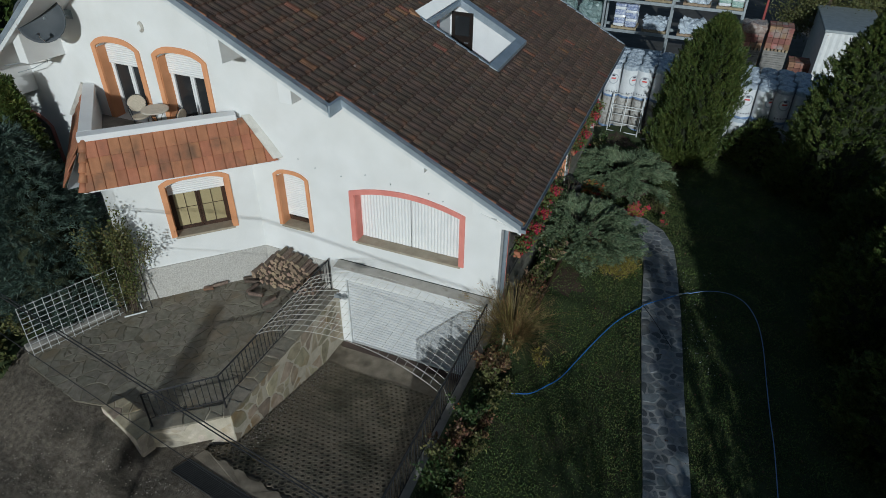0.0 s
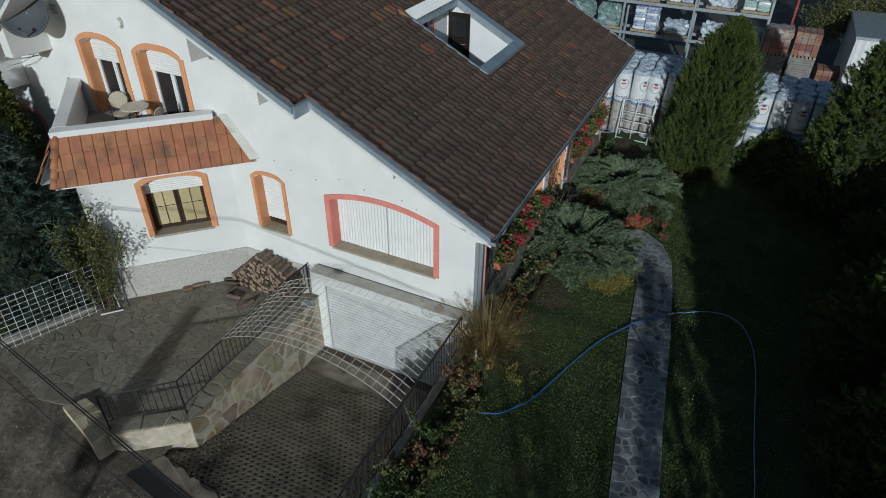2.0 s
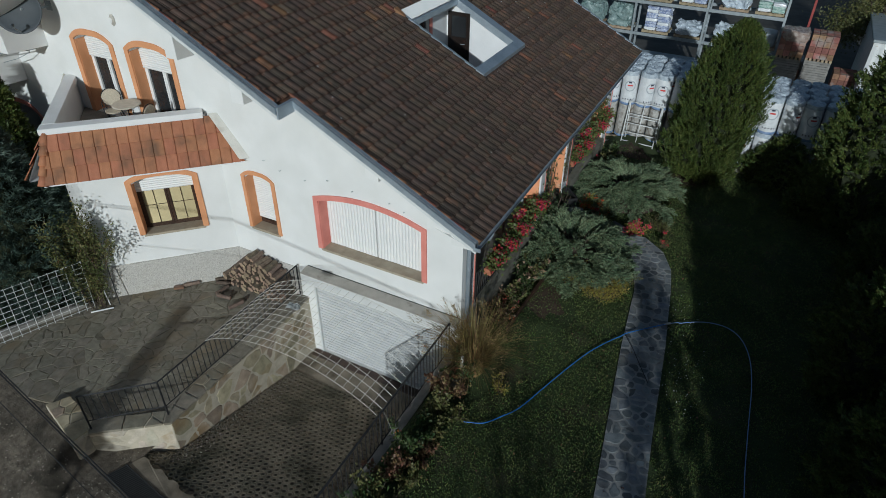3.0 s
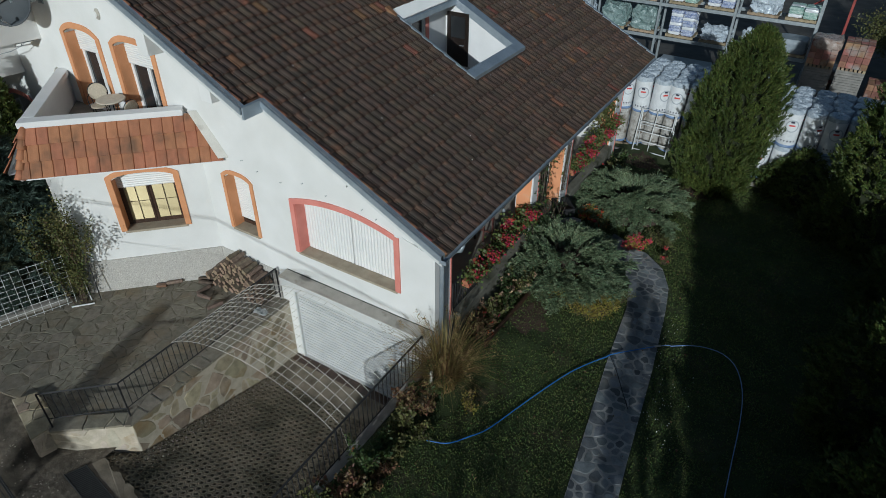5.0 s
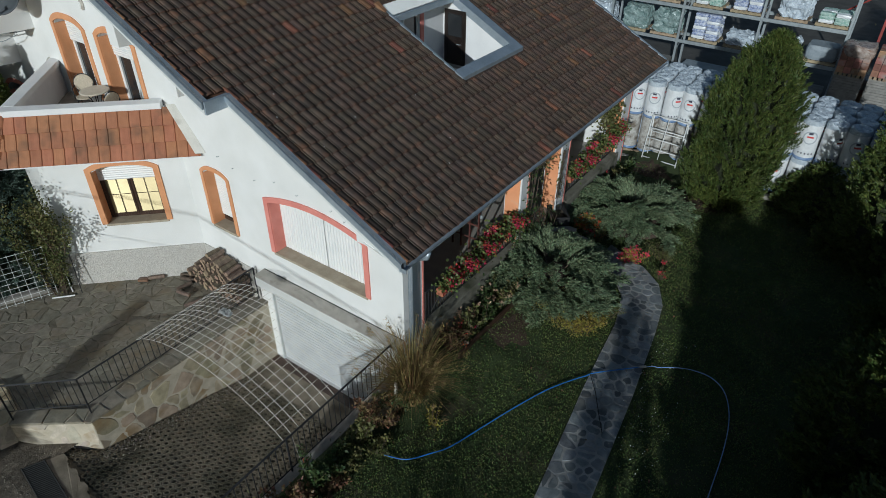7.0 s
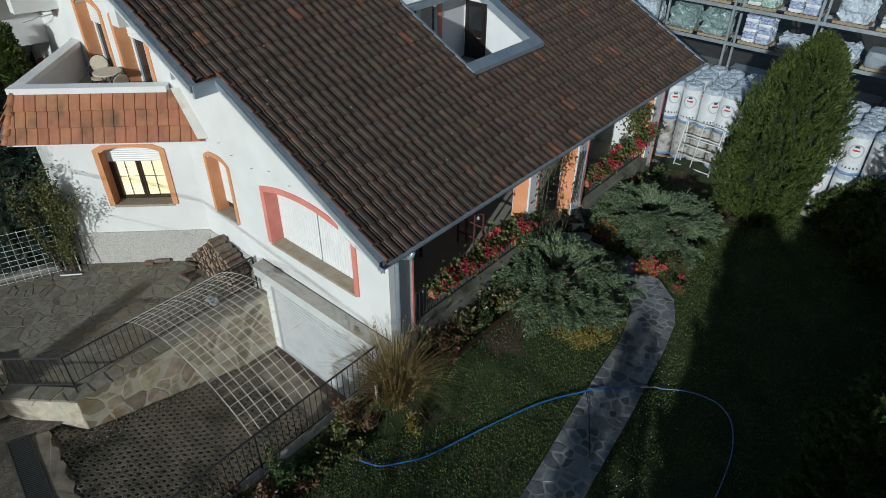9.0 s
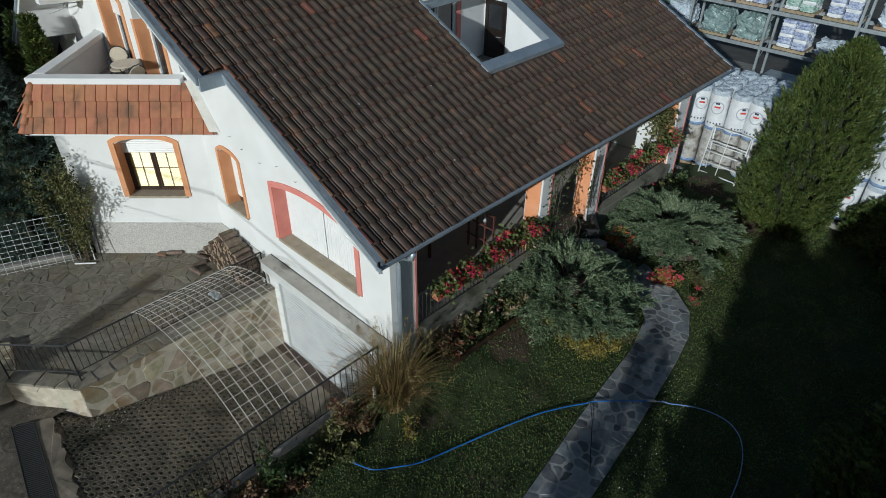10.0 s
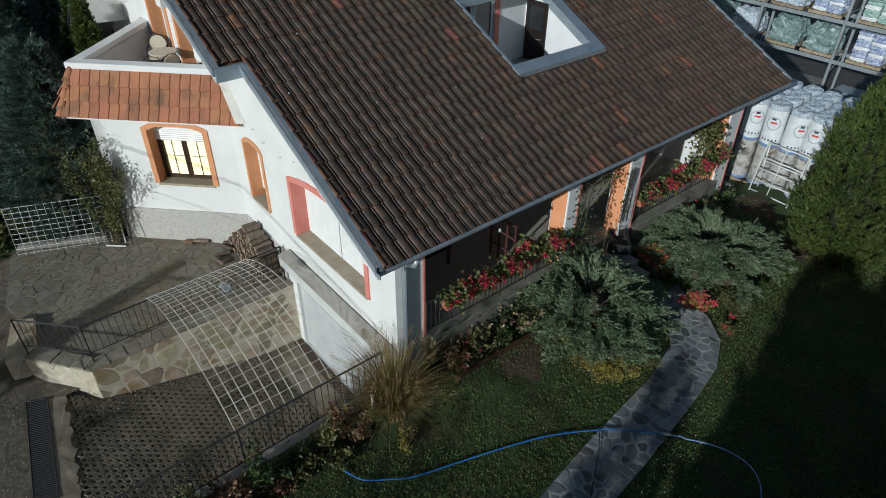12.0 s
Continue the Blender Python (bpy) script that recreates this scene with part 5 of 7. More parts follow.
tagged(daisy, "tiny white daisies in the grass beside the path", "flowers", kind="stuff")

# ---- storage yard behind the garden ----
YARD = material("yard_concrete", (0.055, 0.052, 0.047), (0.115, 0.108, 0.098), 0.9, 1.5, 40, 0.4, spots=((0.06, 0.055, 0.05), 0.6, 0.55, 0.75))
WRAP_WHITE = material("white_wrapped_roll", (0.62, 0.64, 0.66), (0.78, 0.80, 0.82), 0.28, 6, 30, 0.25)
WRAP_BLUE = material("blue_stretch_film", (0.12, 0.20, 0.38), (0.30, 0.40, 0.58), 0.2, 7, 35, 0.5, dist=0.03)
# The pale blue carries both blue film and the bluish shade on white rolls.
WRAP_PALE = material("pale_blue_wrapped_roll", (0.36, 0.42, 0.52), (0.60, 0.65, 0.72), 0.25, 6, 30, 0.35)
WRAP_DIRTY = material("dirty_wrapped_roll", (0.30, 0.28, 0.25), (0.58, 0.57, 0.55), 0.35, 9, 40, 0.4, spots=((0.16, 0.13, 0.10), 5, 0.5, 0.68))
FILM_CLEAR = material("crinkled_clear_film", (0.33, 0.39, 0.46), (0.62, 0.68, 0.74), 0.14, 9, 45, 0.8, dist=0.04)
FILM_TEAL = material("teal_tarpaulin", (0.10, 0.17, 0.165), (0.33, 0.41, 0.40), 0.25, 5, 30, 0.7, dist=0.04)
FILM_DULL = material("dusty_brown_film", (0.20, 0.13, 0.10), (0.46, 0.40, 0.36), 0.22, 7, 40, 0.8, dist=0.04)
SACK_BLUE = material("blue_white_sacks", (0.09, 0.14, 0.36), (0.60, 0.64, 0.70), 0.5, 14, 40, 0.3)
SACK_GREEN = material("green_white_sacks", (0.10, 0.28, 0.22), (0.55, 0.62, 0.58), 0.5, 14, 40, 0.3)
DARK_INK = material("dark_print", (0.03, 0.035, 0.06), (0.06, 0.06, 0.09), 0.5, 5, 20, 0)
RED_INK = material("red_print", (0.50, 0.03, 0.03), (0.62, 0.06, 0.05), 0.5, 5, 20, 0)
GREY_INK = material("grey_print", (0.38, 0.42, 0.46), (0.46, 0.50, 0.54), 0.4, 5, 20, 0)
PALLET_WOOD = material("pallet_wood", (0.21, 0.16, 0.10), (0.36, 0.285, 0.19), 0.85, 6, 50, 0.3, per="object", spread=0.2)
GALV = material("galvanised_steel", (0.30, 0.34, 0.36), (0.44, 0.48, 0.50), 0.45, 4, 30, 0.1, metal=0.5)
RED_STEEL = material("red_painted_steel", (0.22, 0.035, 0.03), (0.32, 0.055, 0.045), 0.55, 4, 30, 0.1)
BRICK_M = material("orange_hollow_brick", (0.20, 0.10, 0.068), (0.32, 0.165, 0.11), 0.85, 6, 50, 0.3, per="object", spread=0.35, spots=((0.30, 0.27, 0.25), 2.2, 0.52, 0.7))
SLATE = material("grey_slab", (0.16, 0.155, 0.145), (0.28, 0.27, 0.25), 0.85, 6, 50, 0.3)
GREY_BIN = material("grey_plastic_crate", (0.22, 0.26, 0.29), (0.32, 0.36, 0.40), 0.5, 4, 30, 0.1)

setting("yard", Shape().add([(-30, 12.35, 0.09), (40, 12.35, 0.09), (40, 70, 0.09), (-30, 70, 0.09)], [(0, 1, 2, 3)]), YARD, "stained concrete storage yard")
setting("yard_kerb", Shape().box(-0.2, 9.0, 12.2, 12.36, -0.1, 0.16, 0.02), CONCRETE)


def curved_patch(r, a0, a1, z0, z1, n=8):
    """A printed patch that lies on a cylinder of radius r round z."""
    s = Shape()
    v = []
    for i in range(n + 1):
        a = a0 + (a1 - a0) * i / n
        v += [(r * math.cos(a), r * math.sin(a), z0), (r * math.cos(a), r * math.sin(a), z1)]
    return s.add(v, [(2 * i, 2 * i + 2, 2 * i + 3, 2 * i + 1) for i in range(n)])


def ring_patch(r, a, z, big, small, n=20, span=2 * math.pi):
    s, v = Shape(), []
    for i in range(n + 1):
        b = span * i / n
        for q in (small, big):
            th = a + q * math.cos(b) / r
            v.append((r * math.cos(th), r * math.sin(th), z + q * math.sin(b)))
    return s.add(v, [(2 * i, 2 * i + 1, 2 * i + 3, 2 * i + 2) for i in range(n)])


def roll(top_mat, body_mat, face, h=1.24, r=0.285, printed=True):
    """A wrapped insulation roll standing on end: body, film cap and printed marks."""
    t = thing("insulation_roll", "white wrapped insulation roll with red printed mark and blue film top", "insulation roll", group="insulation rolls stacked in the yard")
    n = 20
    body = Shape().lathe([(r * 0.93, 0.0), (r, 0.04), (r * 1.0, 0.4), (r * 0.985, 0.62), (r, 0.9), (r * 0.99, h - 0.09), (r * 0.95, h - 0.04)], n)
    part("body", body, body_mat, t, smooth=True)
    cap = Shape()
    rows = [(r * 1.012, h - 0.15), (r * 1.015, h - 0.035), (r * 0.96, h - 0.005), (r * 0.78, h + 0.006), (r * 0.40, h + 0.002), (0.02, h)]
    v = []
    for i, (q, z) in enumerate(rows):
        for k in range(n):
            a = 2 * math.pi * k / n
            w = 0.014 * math.sin(3 * a + i) + 0.012 * math.sin(7 * a + 2 * i)
            v.append((q * math.cos(a), q * math.sin(a), z + (w if i > 1 else 0)))
    cap.add(v, [(i * n + k, i * n + (k + 1) % n, (i + 1) * n + (k + 1) % n, (i + 1) * n + k) for i in range(len(rows) - 1) for k in range(n)])
    part("film_cap", cap, top_mat, t)
    part("film_band", Shape().lathe([(r * 0.96, 0.0), (r * 1.012, 0.03), (r * 1.012, 0.09), (r * 0.98, 0.10)], n), WRAP_BLUE, t, smooth=True)
    if printed:
        p = r * 1.012
        part("printed_ring", ring_patch(p, face, 0.72, 0.20, 0.165), GREY_INK, t)
        part("printed_mark", curved_patch(p + 0.003, face - 0.30, face + 0.30, 0.715, 0.765), RED_INK, t)
        part("printed_mark", curved_patch(p + 0.003, face - 0.22, face + 0.16, 0.82, 0.88, 6), DARK_INK, t)
        for k in range(5):
            part("printed_dot", curved_patch(p + 0.001, face - 0.75 + 0.33 * k, face - 0.62 + 0.33 * k, 0.20, 0.25, 2), DARK_INK, t)
    return t


FRONT = radians(-80)
white_roll = roll(FILM_CLEAR, WRAP_WHITE, FRONT)
blue_cap = roll(FILM_CLEAR, WRAP_WHITE, FRONT + 0.5)
blue_roll = roll(FILM_CLEAR, WRAP_PALE, FRONT, printed=False)
dirty_roll = roll(WRAP_DIRTY, WRAP_DIRTY, FRONT, printed=False)
rr = np.random.default_rng(300)
used = set()


def place_roll(kind, x, y, z):
    m = pose(x + rr.normal(0, 0.015), y + rr.normal(0, 0.02), z, rr.normal(0, 1.2), rr.normal(0, 1.2), rr.normal(0, 14))
    if kind.name in used:
        return copy_thing(kind, m)
    used.add(kind.name)
    kind.matrix_basis = m
    return kind


for base, cols in ((-0.10, 5), (2.88, 3), (4.68, 4), (7.05, 3)):
    for c in range(cols):
        for r_ in range(4):
            x, y = base + 0.585 * c + 0.05 * (r_ % 2), (13.0 if base < 4 else 12.72) + 0.60 * r_
            if r_ == 0:
                place_roll(dirty_roll if base < 2 else white_roll, x, y, 0.20)
            kind = white_roll if (c + r_) % 2 else blue_cap
            if r_ > 0 and (base in (2.88, 7.05) or c == cols - 1):
                kind = blue_roll
            place_roll(kind, x, y, 1.45)
for base, w in ((-0.45, 2.95), (2.56, 1.75), (4.36, 2.3), (6.72, 1.8)):
    t = thing("pallet", "wooden pallet under the stacked rolls", "pallet", (base, 12.68, 0.09), group="pallets")
    for k in range(3):
        part("runner", Shape().box(0, w, 0.05 + 1.0 * k, 0.15 + 1.0 * k, 0.0, 0.08), PALLET_WOOD, t)
    for k in range(8):
        part("slat", Shape().box(0, w, 0.02 + 0.27 * k, 0.13 + 0.27 * k, 0.08, 0.105), PALLET_WOOD, t)
# inner lower rolls stand behind the front row
for base, cols in ((-0.10, 5), (2.88, 3), (4.68, 4), (7.05, 3)):
    for c in range(cols):
        for r_ in (1, 2, 3):
            place_roll(blue_roll, base + 0.585 * c + 0.05 * (r_ % 2), (13.0 if base < 4 else 12.72) + 0.60 * r_, 0.20)


def lump(sx, sy, sz, seed, crumple=0.05, cut=7):
    """A wrapped load: a box with sagging, crumpled faces."""
    s = Shape()
    n = cut
    noise.seed_set(seed)
    pts, faces = {}, []

    def vid(p):
        if p not in pts:
            pts[p] = len(pts)
        return pts[p]

    for ax in range(3):
        for side in (0, n):
            for i in range(n):
                for j in range(n):
                    q = []
                    for a, b in ((i, j), (i + 1, j), (i + 1, j + 1), (i, j + 1)):
                        c = [0, 0, 0]
                        c[ax], c[(ax + 1) % 3], c[(ax + 2) % 3] = side, a, b
                        q.append(vid(tuple(c)))
                    faces.append(q if side else q[::-1])
    v = []
    for p in pts:
        c = Vector([(k / n - 0.5) for k in p])
        w = noise.noise_vector(c * 3.3 + Vector((seed, 0, 0))) * crumple + noise.noise_vector(c * 8 + Vector((0, seed, 0))) * crumple * 0.5
        rnd = 1 - 0.10 * (abs(c.x * 2) ** 4 * abs(c.y * 2) ** 4) - 0.08 * (abs(c.z * 2) ** 4 * max(abs(c.x), abs(c.y)) * 2)
        v.append((c.x * sx * rnd + w.x, c.y * sy * rnd + w.y, max(0.0, (c.z + 0.5) * sz + w.z * (1 if p[2] else 0))))
    return s.add(v, faces)


def pallet_load(x, y, z, sx, sz, mat, label, seed, kind="lump", tilt=0):
    t = thing("loaded_pallet", label, "pallet", (x, y, z), group="loaded pallets in the rack")
    for k in range(3):
        part("runner", Shape().box(-0.6, 0.6, -0.5 + 0.45 * k, -0.4 + 0.45 * k, 0.0, 0.09), PALLET_WOOD, t)
    for k in range(7):
        part("slat", Shape().box(-0.6 + 0.18 * k, -0.48 + 0.18 * k, -0.5, 0.5, 0.09, 0.115), PALLET_WOOD, t)
    if kind == "sacks":
        rg = np.random.default_rng(seed)
        layers = max(2, int(sz / 0.13))
        for l_ in range(layers):
            for a in range(2):
                for b in range(3):
                    s = lump(sx / 2 * 0.98, 0.30, 0.125, seed + l_ * 7 + a * 3 + b, 0.025, 3)
                    o = part("sack", s, mat if (l_ + a + b) % 3 else WRAP_WHITE, t)
                    o.location = ((a - 0.5) * sx / 2 + rg.normal(0, 0.01), (b - 1) * 0.31, 0.12 + l_ * 0.128)
    else:
        o = part("wrapped_load", lump(sx, 0.95, sz, seed, 0.15, 12) if kind == "lump" else lump(sx, 0.95, sz, seed, 0.02, 7), mat, t)
        o.location = (0, 0, 0.11)
    return t


def rack(x0, bays, y, levels):
    t = thing("pallet_rack", "galvanised steel pallet rack with loaded levels", "storage rack", (0, 0, 0.09))
    w, d, h = 3.10, 1.1, 6.4
    for b in range(bays + 1):
        x = x0 + w * b
        for yy in (y, y + d):
            part("upright", Shape().box(x - 0.05, x + 0.05, yy - 0.04, yy + 0.04, 0.0, h, 0.008), GALV, t)
        for k in range(8):
            z = 0.3 + 0.75 * k
            part("brace", Shape().tube([(x, y, z), (x, y + d, z + 0.75 if k % 2 else z)], 0.018, 4), GALV, t)
    for b in range(bays):
        for z in levels:
            for yy in (y - 0.03, y + d + 0.03):
                part("beam", Shape().box(x0 + w * b + 0.05, x0 + w * (b + 1) - 0.05, yy - 0.025, yy + 0.025, z - 0.14, z, 0.006), GALV, t)
            for k in range(1, 3):
                part("crossbar", Shape().box(x0 + w * (b + k / 3) - 0.03, x0 + w * (b + k / 3) + 0.03, y, y + d, z - 0.06, z - 0.005), GALV, t)
    return t


RX, RY = -7.58, 21.0
rack(RX, 4, RY, (1.64, 3.04, 4.5))
loads = [
    (-6.4, 1.73, 1.15, 0.9, FILM_TEAL, "teal wrapped load", "lump"), (-5.1, 1.73, 1.15, 0.8, FILM_CLEAR, "clear wrapped load", "lump"),
    (-3.45, 1.73, 1.15, 0.85, FILM_TEAL, "sagging teal wrapped load", "lump"), (-2.05, 1.73, 1.10, 0.9, FILM_TEAL, "sagging teal wrapped load", "lump"),
    (-0.35, 1.73, 1.10, 1.05, SACK_BLUE, "stack of blue and white sacks", "sacks"), (1.10, 1.73, 1.15, 0.45, FILM_CLEAR, "low load in crinkled clear film", "lump"),
    (2.75, 1.73, 1.10, 0.55, FILM_CLEAR, "low load in crinkled clear film", "lump"), (4.15, 1.73, 1.15, 0.55, GREY_BIN, "grey plastic crate", "crate"),
    (-3.6, 3.13, 1.1, 0.5, FILM_CLEAR, "low load in crinkled clear film", "lump"), (-2.2, 3.13, 1.1, 0.9, SACK_BLUE, "stack of blue and white sacks", "sacks"),
    (-0.45, 3.13, 1.1, 0.75, SACK_GREEN, "stack of green and white sacks", "sacks"), (1.05, 3.13, 1.1, 0.80, SACK_BLUE, "stack of blue and white sacks", "sacks"),
    (2.75, 3.13, 1.1, 0.85, FILM_CLEAR, "load in crinkled clear film", "lump"), (4.20, 3.13, 1.1, 0.5, SACK_GREEN, "low stack of green boxes in film", "sacks"),
    (-6.3, 3.13, 1.1, 0.8, SACK_GREEN, "stack of green and white sacks", "sacks"), (-5.0, 3.13, 1.1, 0.7, SACK_BLUE, "stack of blue and white sacks", "sacks"),
]
for i, (x, z, sx, sz, mt, lb, kd) in enumerate(loads):
    pallet_load(x, RY + 0.55, z, sx, sz, mt, lb + " on a wooden pallet", 400 + 31 * i, kd)
for i, (x, w, mt) in enumerate(((-2.9, 2.4, SLATE), (0.3, 2.7, GREY_BIN), (3.4, 2.4, SLATE))):
    t = thing("stacked_boards", "dark stack of long boards under the rack", "boards", (x, RY + 0.55, 0.09))
    for k in range(5):
        part("board", Shape().box(-w / 2 + 0.03 * (k % 2), w / 2, -0.45, 0.45, 0.11 * k + 0.005, 0.11 * (k + 1), 0.01), mt, t)


def brick_stack(x, y, z, seed, wrapped):
    t = thing("brick_pallet", "orange hollow bricks stacked on a pallet", "bricks", (x, y, z), group="brick pallets")
    for k in range(7):
        part("slat", Shape().box(-0.5 + 0.15 * k, -0.40 + 0.15 * k, -0.5, 0.5, 0.0, 0.10), PALLET_WOOD, t)
    me = Shape().box(-0.12, 0.12, -0.12, 0.12, 0.0, 0.235, 0.008).mesh("brick", BRICK_M)
    for a in range(4):
        for b in range(4):
            for c in range(4):
                if a in (0, 3) or b == 0 or c == 3:
                    o = part("brick", me, BRICK_M, t)
                    o.location = (-0.375 + 0.25 * a, -0.375 + 0.25 * b, 0.10 + 0.24 * c)
    if wrapped:
        o = part("film", lump(1.08, 1.08, 0.40, seed, 0.06), FILM_DULL, t, smooth=True)
        o.location = (0.02, 0.0, 0.72)
    return t


for i, (x, y, z) in enumerate(((5.36, 20.8, 1.70), (6.50, 21.0, 1.70), (7.75, 21.6, 0.09), (6.0, 22.4, 0.09))):
    brick_stack(x, y, z, 500 + i, i in (0, 3))
for i, (x, y) in enumerate(((5.36, 20.8), (6.50, 21.0), (7.6, 19.9))):
    t = thing("slab_pallet", "grey paving slabs stacked on a pallet", "slabs", (x, y, 0.09))
    for k in range(16 if i < 2 else 8):
        part("slab", Shape().box(-0.5, 0.5, -0.42 + 0.01 * (k % 3), 0.42, 0.10 * k + 0.004, 0.10 * (k + 1), 0.01), SLATE, t)
rp = thing("steel_post", "red painted steel post with a diagonal stay", "post", (5.80, 22.9, 0.09))
part("post", Shape().box(-0.05, 0.05, -0.05, 0.05, 0.0, 5.2, 0.01), RED_STEEL, rp)
part("stay", Shape().tube([(0, 0, 4.4), (-1.6, 0, 3.2)], 0.035, 6), RED_STEEL, rp)
sh = thing("cargo_container", "pale grey metal container with a ribbed roof", "container", (8.15, 20.2, 0.09))
part("body", slat_panel(0.0, 2.3, 0.0, 0.0, lambda u: 2.75, 0.25, 0.03, upright=True), WHITE_METAL, sh)
part("body", Shape().box(0.0, 2.3, 0.02, 4.4, 0.0, 2.75, 0.02), WHITE_METAL, sh)
part("roof", Shape().box(-0.06, 2.36, -0.06, 4.46, 2.75, 2.87, 0.02), GALV, sh)

# white tube stand before the rolls
st = thing("tube_stand", "white painted tubular stand leaning in the garden", "stand", (-0.18, 0.0, 0.0))
def tube_part(name, pts, r=0.022):
    return part(name, Shape().tube(pts, r, 7), WHITE_METAL, st, smooth=True)
for x, top in ((0.85, 1.72), (2.00, 1.66)):
    tube_part("leg", [(x, 12.22, 0.10), (x + 0.02, 12.52, top)])
    tube_part("leg", [(x + 0.05, 12.66, 0.10), (x + 0.04, 12.58, top - 0.03)])
for k, z in enumerate((0.30, 0.62, 0.95, 1.28, 1.70)):
    y = 12.22 + 0.30 * (z - 0.1) / 1.62
    tube_part("rung", [(0.85, y, z), (2.02, y, z - 0.03)], 0.019)
tube_part("rung", [(0.87, 12.62, 1.10), (2.02, 12.62, 1.08)], 0.019)
tube_part("stay", [(1.38, 12.25, 0.30), (1.42, 12.52, 1.70)], 0.017)

# autumn trees beyond the yard
def broad_tree(x, y, h, r, seed, mat, label, n=14000):
    rng = np.random.default_rng(seed)
    t = thing("deciduous_tree", label, "tree", (x, y, 0.0))
    tr_ = Shape().tube([(0, 0, -0.1), (0.1, 0, h * 0.3), (0.0, 0.1, h * 0.55)], [0.18, 0.13, 0.07], 8)
    part("trunk", tr_, BARK, t)
    tips = []
    for i in range(14):
        a = rng.uniform(0, 6.28)
        tip = Vector((r * rng.uniform(0.4, 0.9) * math.cos(a), r * rng.uniform(0.4, 0.9) * math.sin(a), h * rng.uniform(0.5, 0.95)))
        part("limb", Shape().tube([(0.05, 0.03, h * rng.uniform(0.25, 0.5)), (tip.x * 0.5, tip.y * 0.5, tip.z * 0.75), tip], [0.06, 0.04, 0.012], 5), BARK, t)
        tips.append(tip)
    T = np.array(tips)
    P = T[rng.integers(0, 14, n)] * rng.uniform(0.6, 1.05, (n, 1)) + rng.normal(0, 0.35, (n, 3)) * np.array([1, 1, 0.7])
    part("crown", quads(leaves(P, rng.normal(0, 1, P.shape), 0.095, 0.065, rng), mat, "crown"), mat, t)
    return t


# This first tree is out of view, added for dappled shade on the lawn.
broad_tree(7.4, -15.5, 6.3, 1.9, 603, OLIVE, "unseen sparse tree, added to dapple the near lawn with shade", 2200)
broad_tree(8.6, 25.0, 5.0, 2.0, 600, OLIVE, "autumn tree with yellowing leaves beyond the yard")
broad_tree(11.5, 27.5, 5.5, 2.3, 601, OLIVE, "autumn tree with yellowing leaves beyond the yard")
broad_tree(14.5, 26.0, 5.0, 2.2, 602, DRYLEAF, "autumn tree with brown leaves beyond the yard")

# ---- balcony furniture and wall fittings ----
WICKER = material("beige_woven_seat", (0.42, 0.36, 0.27), (0.58, 0.51, 0.40), 0.8, 30, 90, 0.4)
TOP_STONE = material("beige_table_top", (0.50, 0.44, 0.35), (0.64, 0.58, 0.48), 0.55, 10, 60, 0.1)
bt = thing("bistro_table", "round beige bistro table with black iron legs on the balcony", "table", (-8.72, -0.46, 3.68))
part("tabletop", Shape().lathe([(0.30, 0.70), (0.33, 0.705), (0.335, 0.72), (0.32, 0.735), (0.02, 0.736)], 24), TOP_STONE, bt)
for k in range(3):
    a = 2.1 * k + 0.4
    part("leg", Shape().tube([(0.26 * math.cos(a), 0.26 * math.sin(a), 0.0), (0.06 * math.cos(a), 0.06 * math.sin(a), 0.38), (0.2 * math.cos(a), 0.2 * math.sin(a), 0.70)], 0.012, 6), IRON, bt)


def bistro_chair():
    t = thing("bistro_chair", "iron bistro chair with round beige woven seat and back", "chair", group="chairs round the bistro table")
    part("seat", Shape().lathe([(0.19, 0.43), (0.205, 0.44), (0.205, 0.455), (0.18, 0.465), (0.01, 0.46)], 20), WICKER, t)
    back = Shape().lathe([(0.20, -0.012), (0.215, 0.0), (0.20, 0.012), (0.01, 0.014)], 20).moved(pose(0, 0.21, 0.72, 80, 0, 0))
    part("backrest", back, WICKER, t)
    for sx in (-1, 1):
        part("leg", Shape().tube([(0.17 * sx, -0.17, 0.0), (0.15 * sx, -0.14, 0.44)], 0.011, 6), IRON, t)
        part("leg", Shape().tube([(0.17 * sx, 0.21, 0.0), (0.16 * sx, 0.17, 0.44), (0.20 * sx, 0.22, 0.72)], 0.011, 6), IRON, t)
        part("arm", Shape().tube([(0.20 * sx, 0.20, 0.68), (0.23 * sx, 0.0, 0.66), (0.19 * sx, -0.15, 0.46)], 0.010, 6), IRON, t)
    part("hoop", Shape().tube([(0.222 * math.cos(a), 0.21 + 0.008, 0.72 + 0.222 * math.sin(a)) for a in [6.2832 * k / 20 for k in range(21)]], 0.010, 6), IRON, t)
    return t


ch = bistro_chair()
ch.matrix_basis = pose(-9.26, -0.46, 3.68, 0, 0, 50)
copy_thing(ch, pose(-8.00, -0.62, 3.68, 0, 0, -80))

DISH_GREY = material("dark_grey_dish", (0.036, 0.045, 0.053), (0.058, 0.068, 0.078), 0.65, 3, 40, 0.05)
dish = thing("satellite_dish", "dark grey satellite dish on a wall bracket", "satellite dish", (-11.22, -0.80, 6.37))
aim = Vector((0.58, -0.76, 0.30)).to_track_quat("Z", "Y").to_matrix().to_4x4()
rows = [(0.02, -0.10), (0.20, -0.088), (0.38, -0.052), (0.50, -0.012), (0.545, 0.008), (0.555, 0.0), (0.50, -0.03), (0.38, -0.07), (0.20, -0.106), (0.02, -0.118)]
part("reflector", Shape().lathe(rows, 28).moved(aim), DISH_GREY, dish, smooth=True)
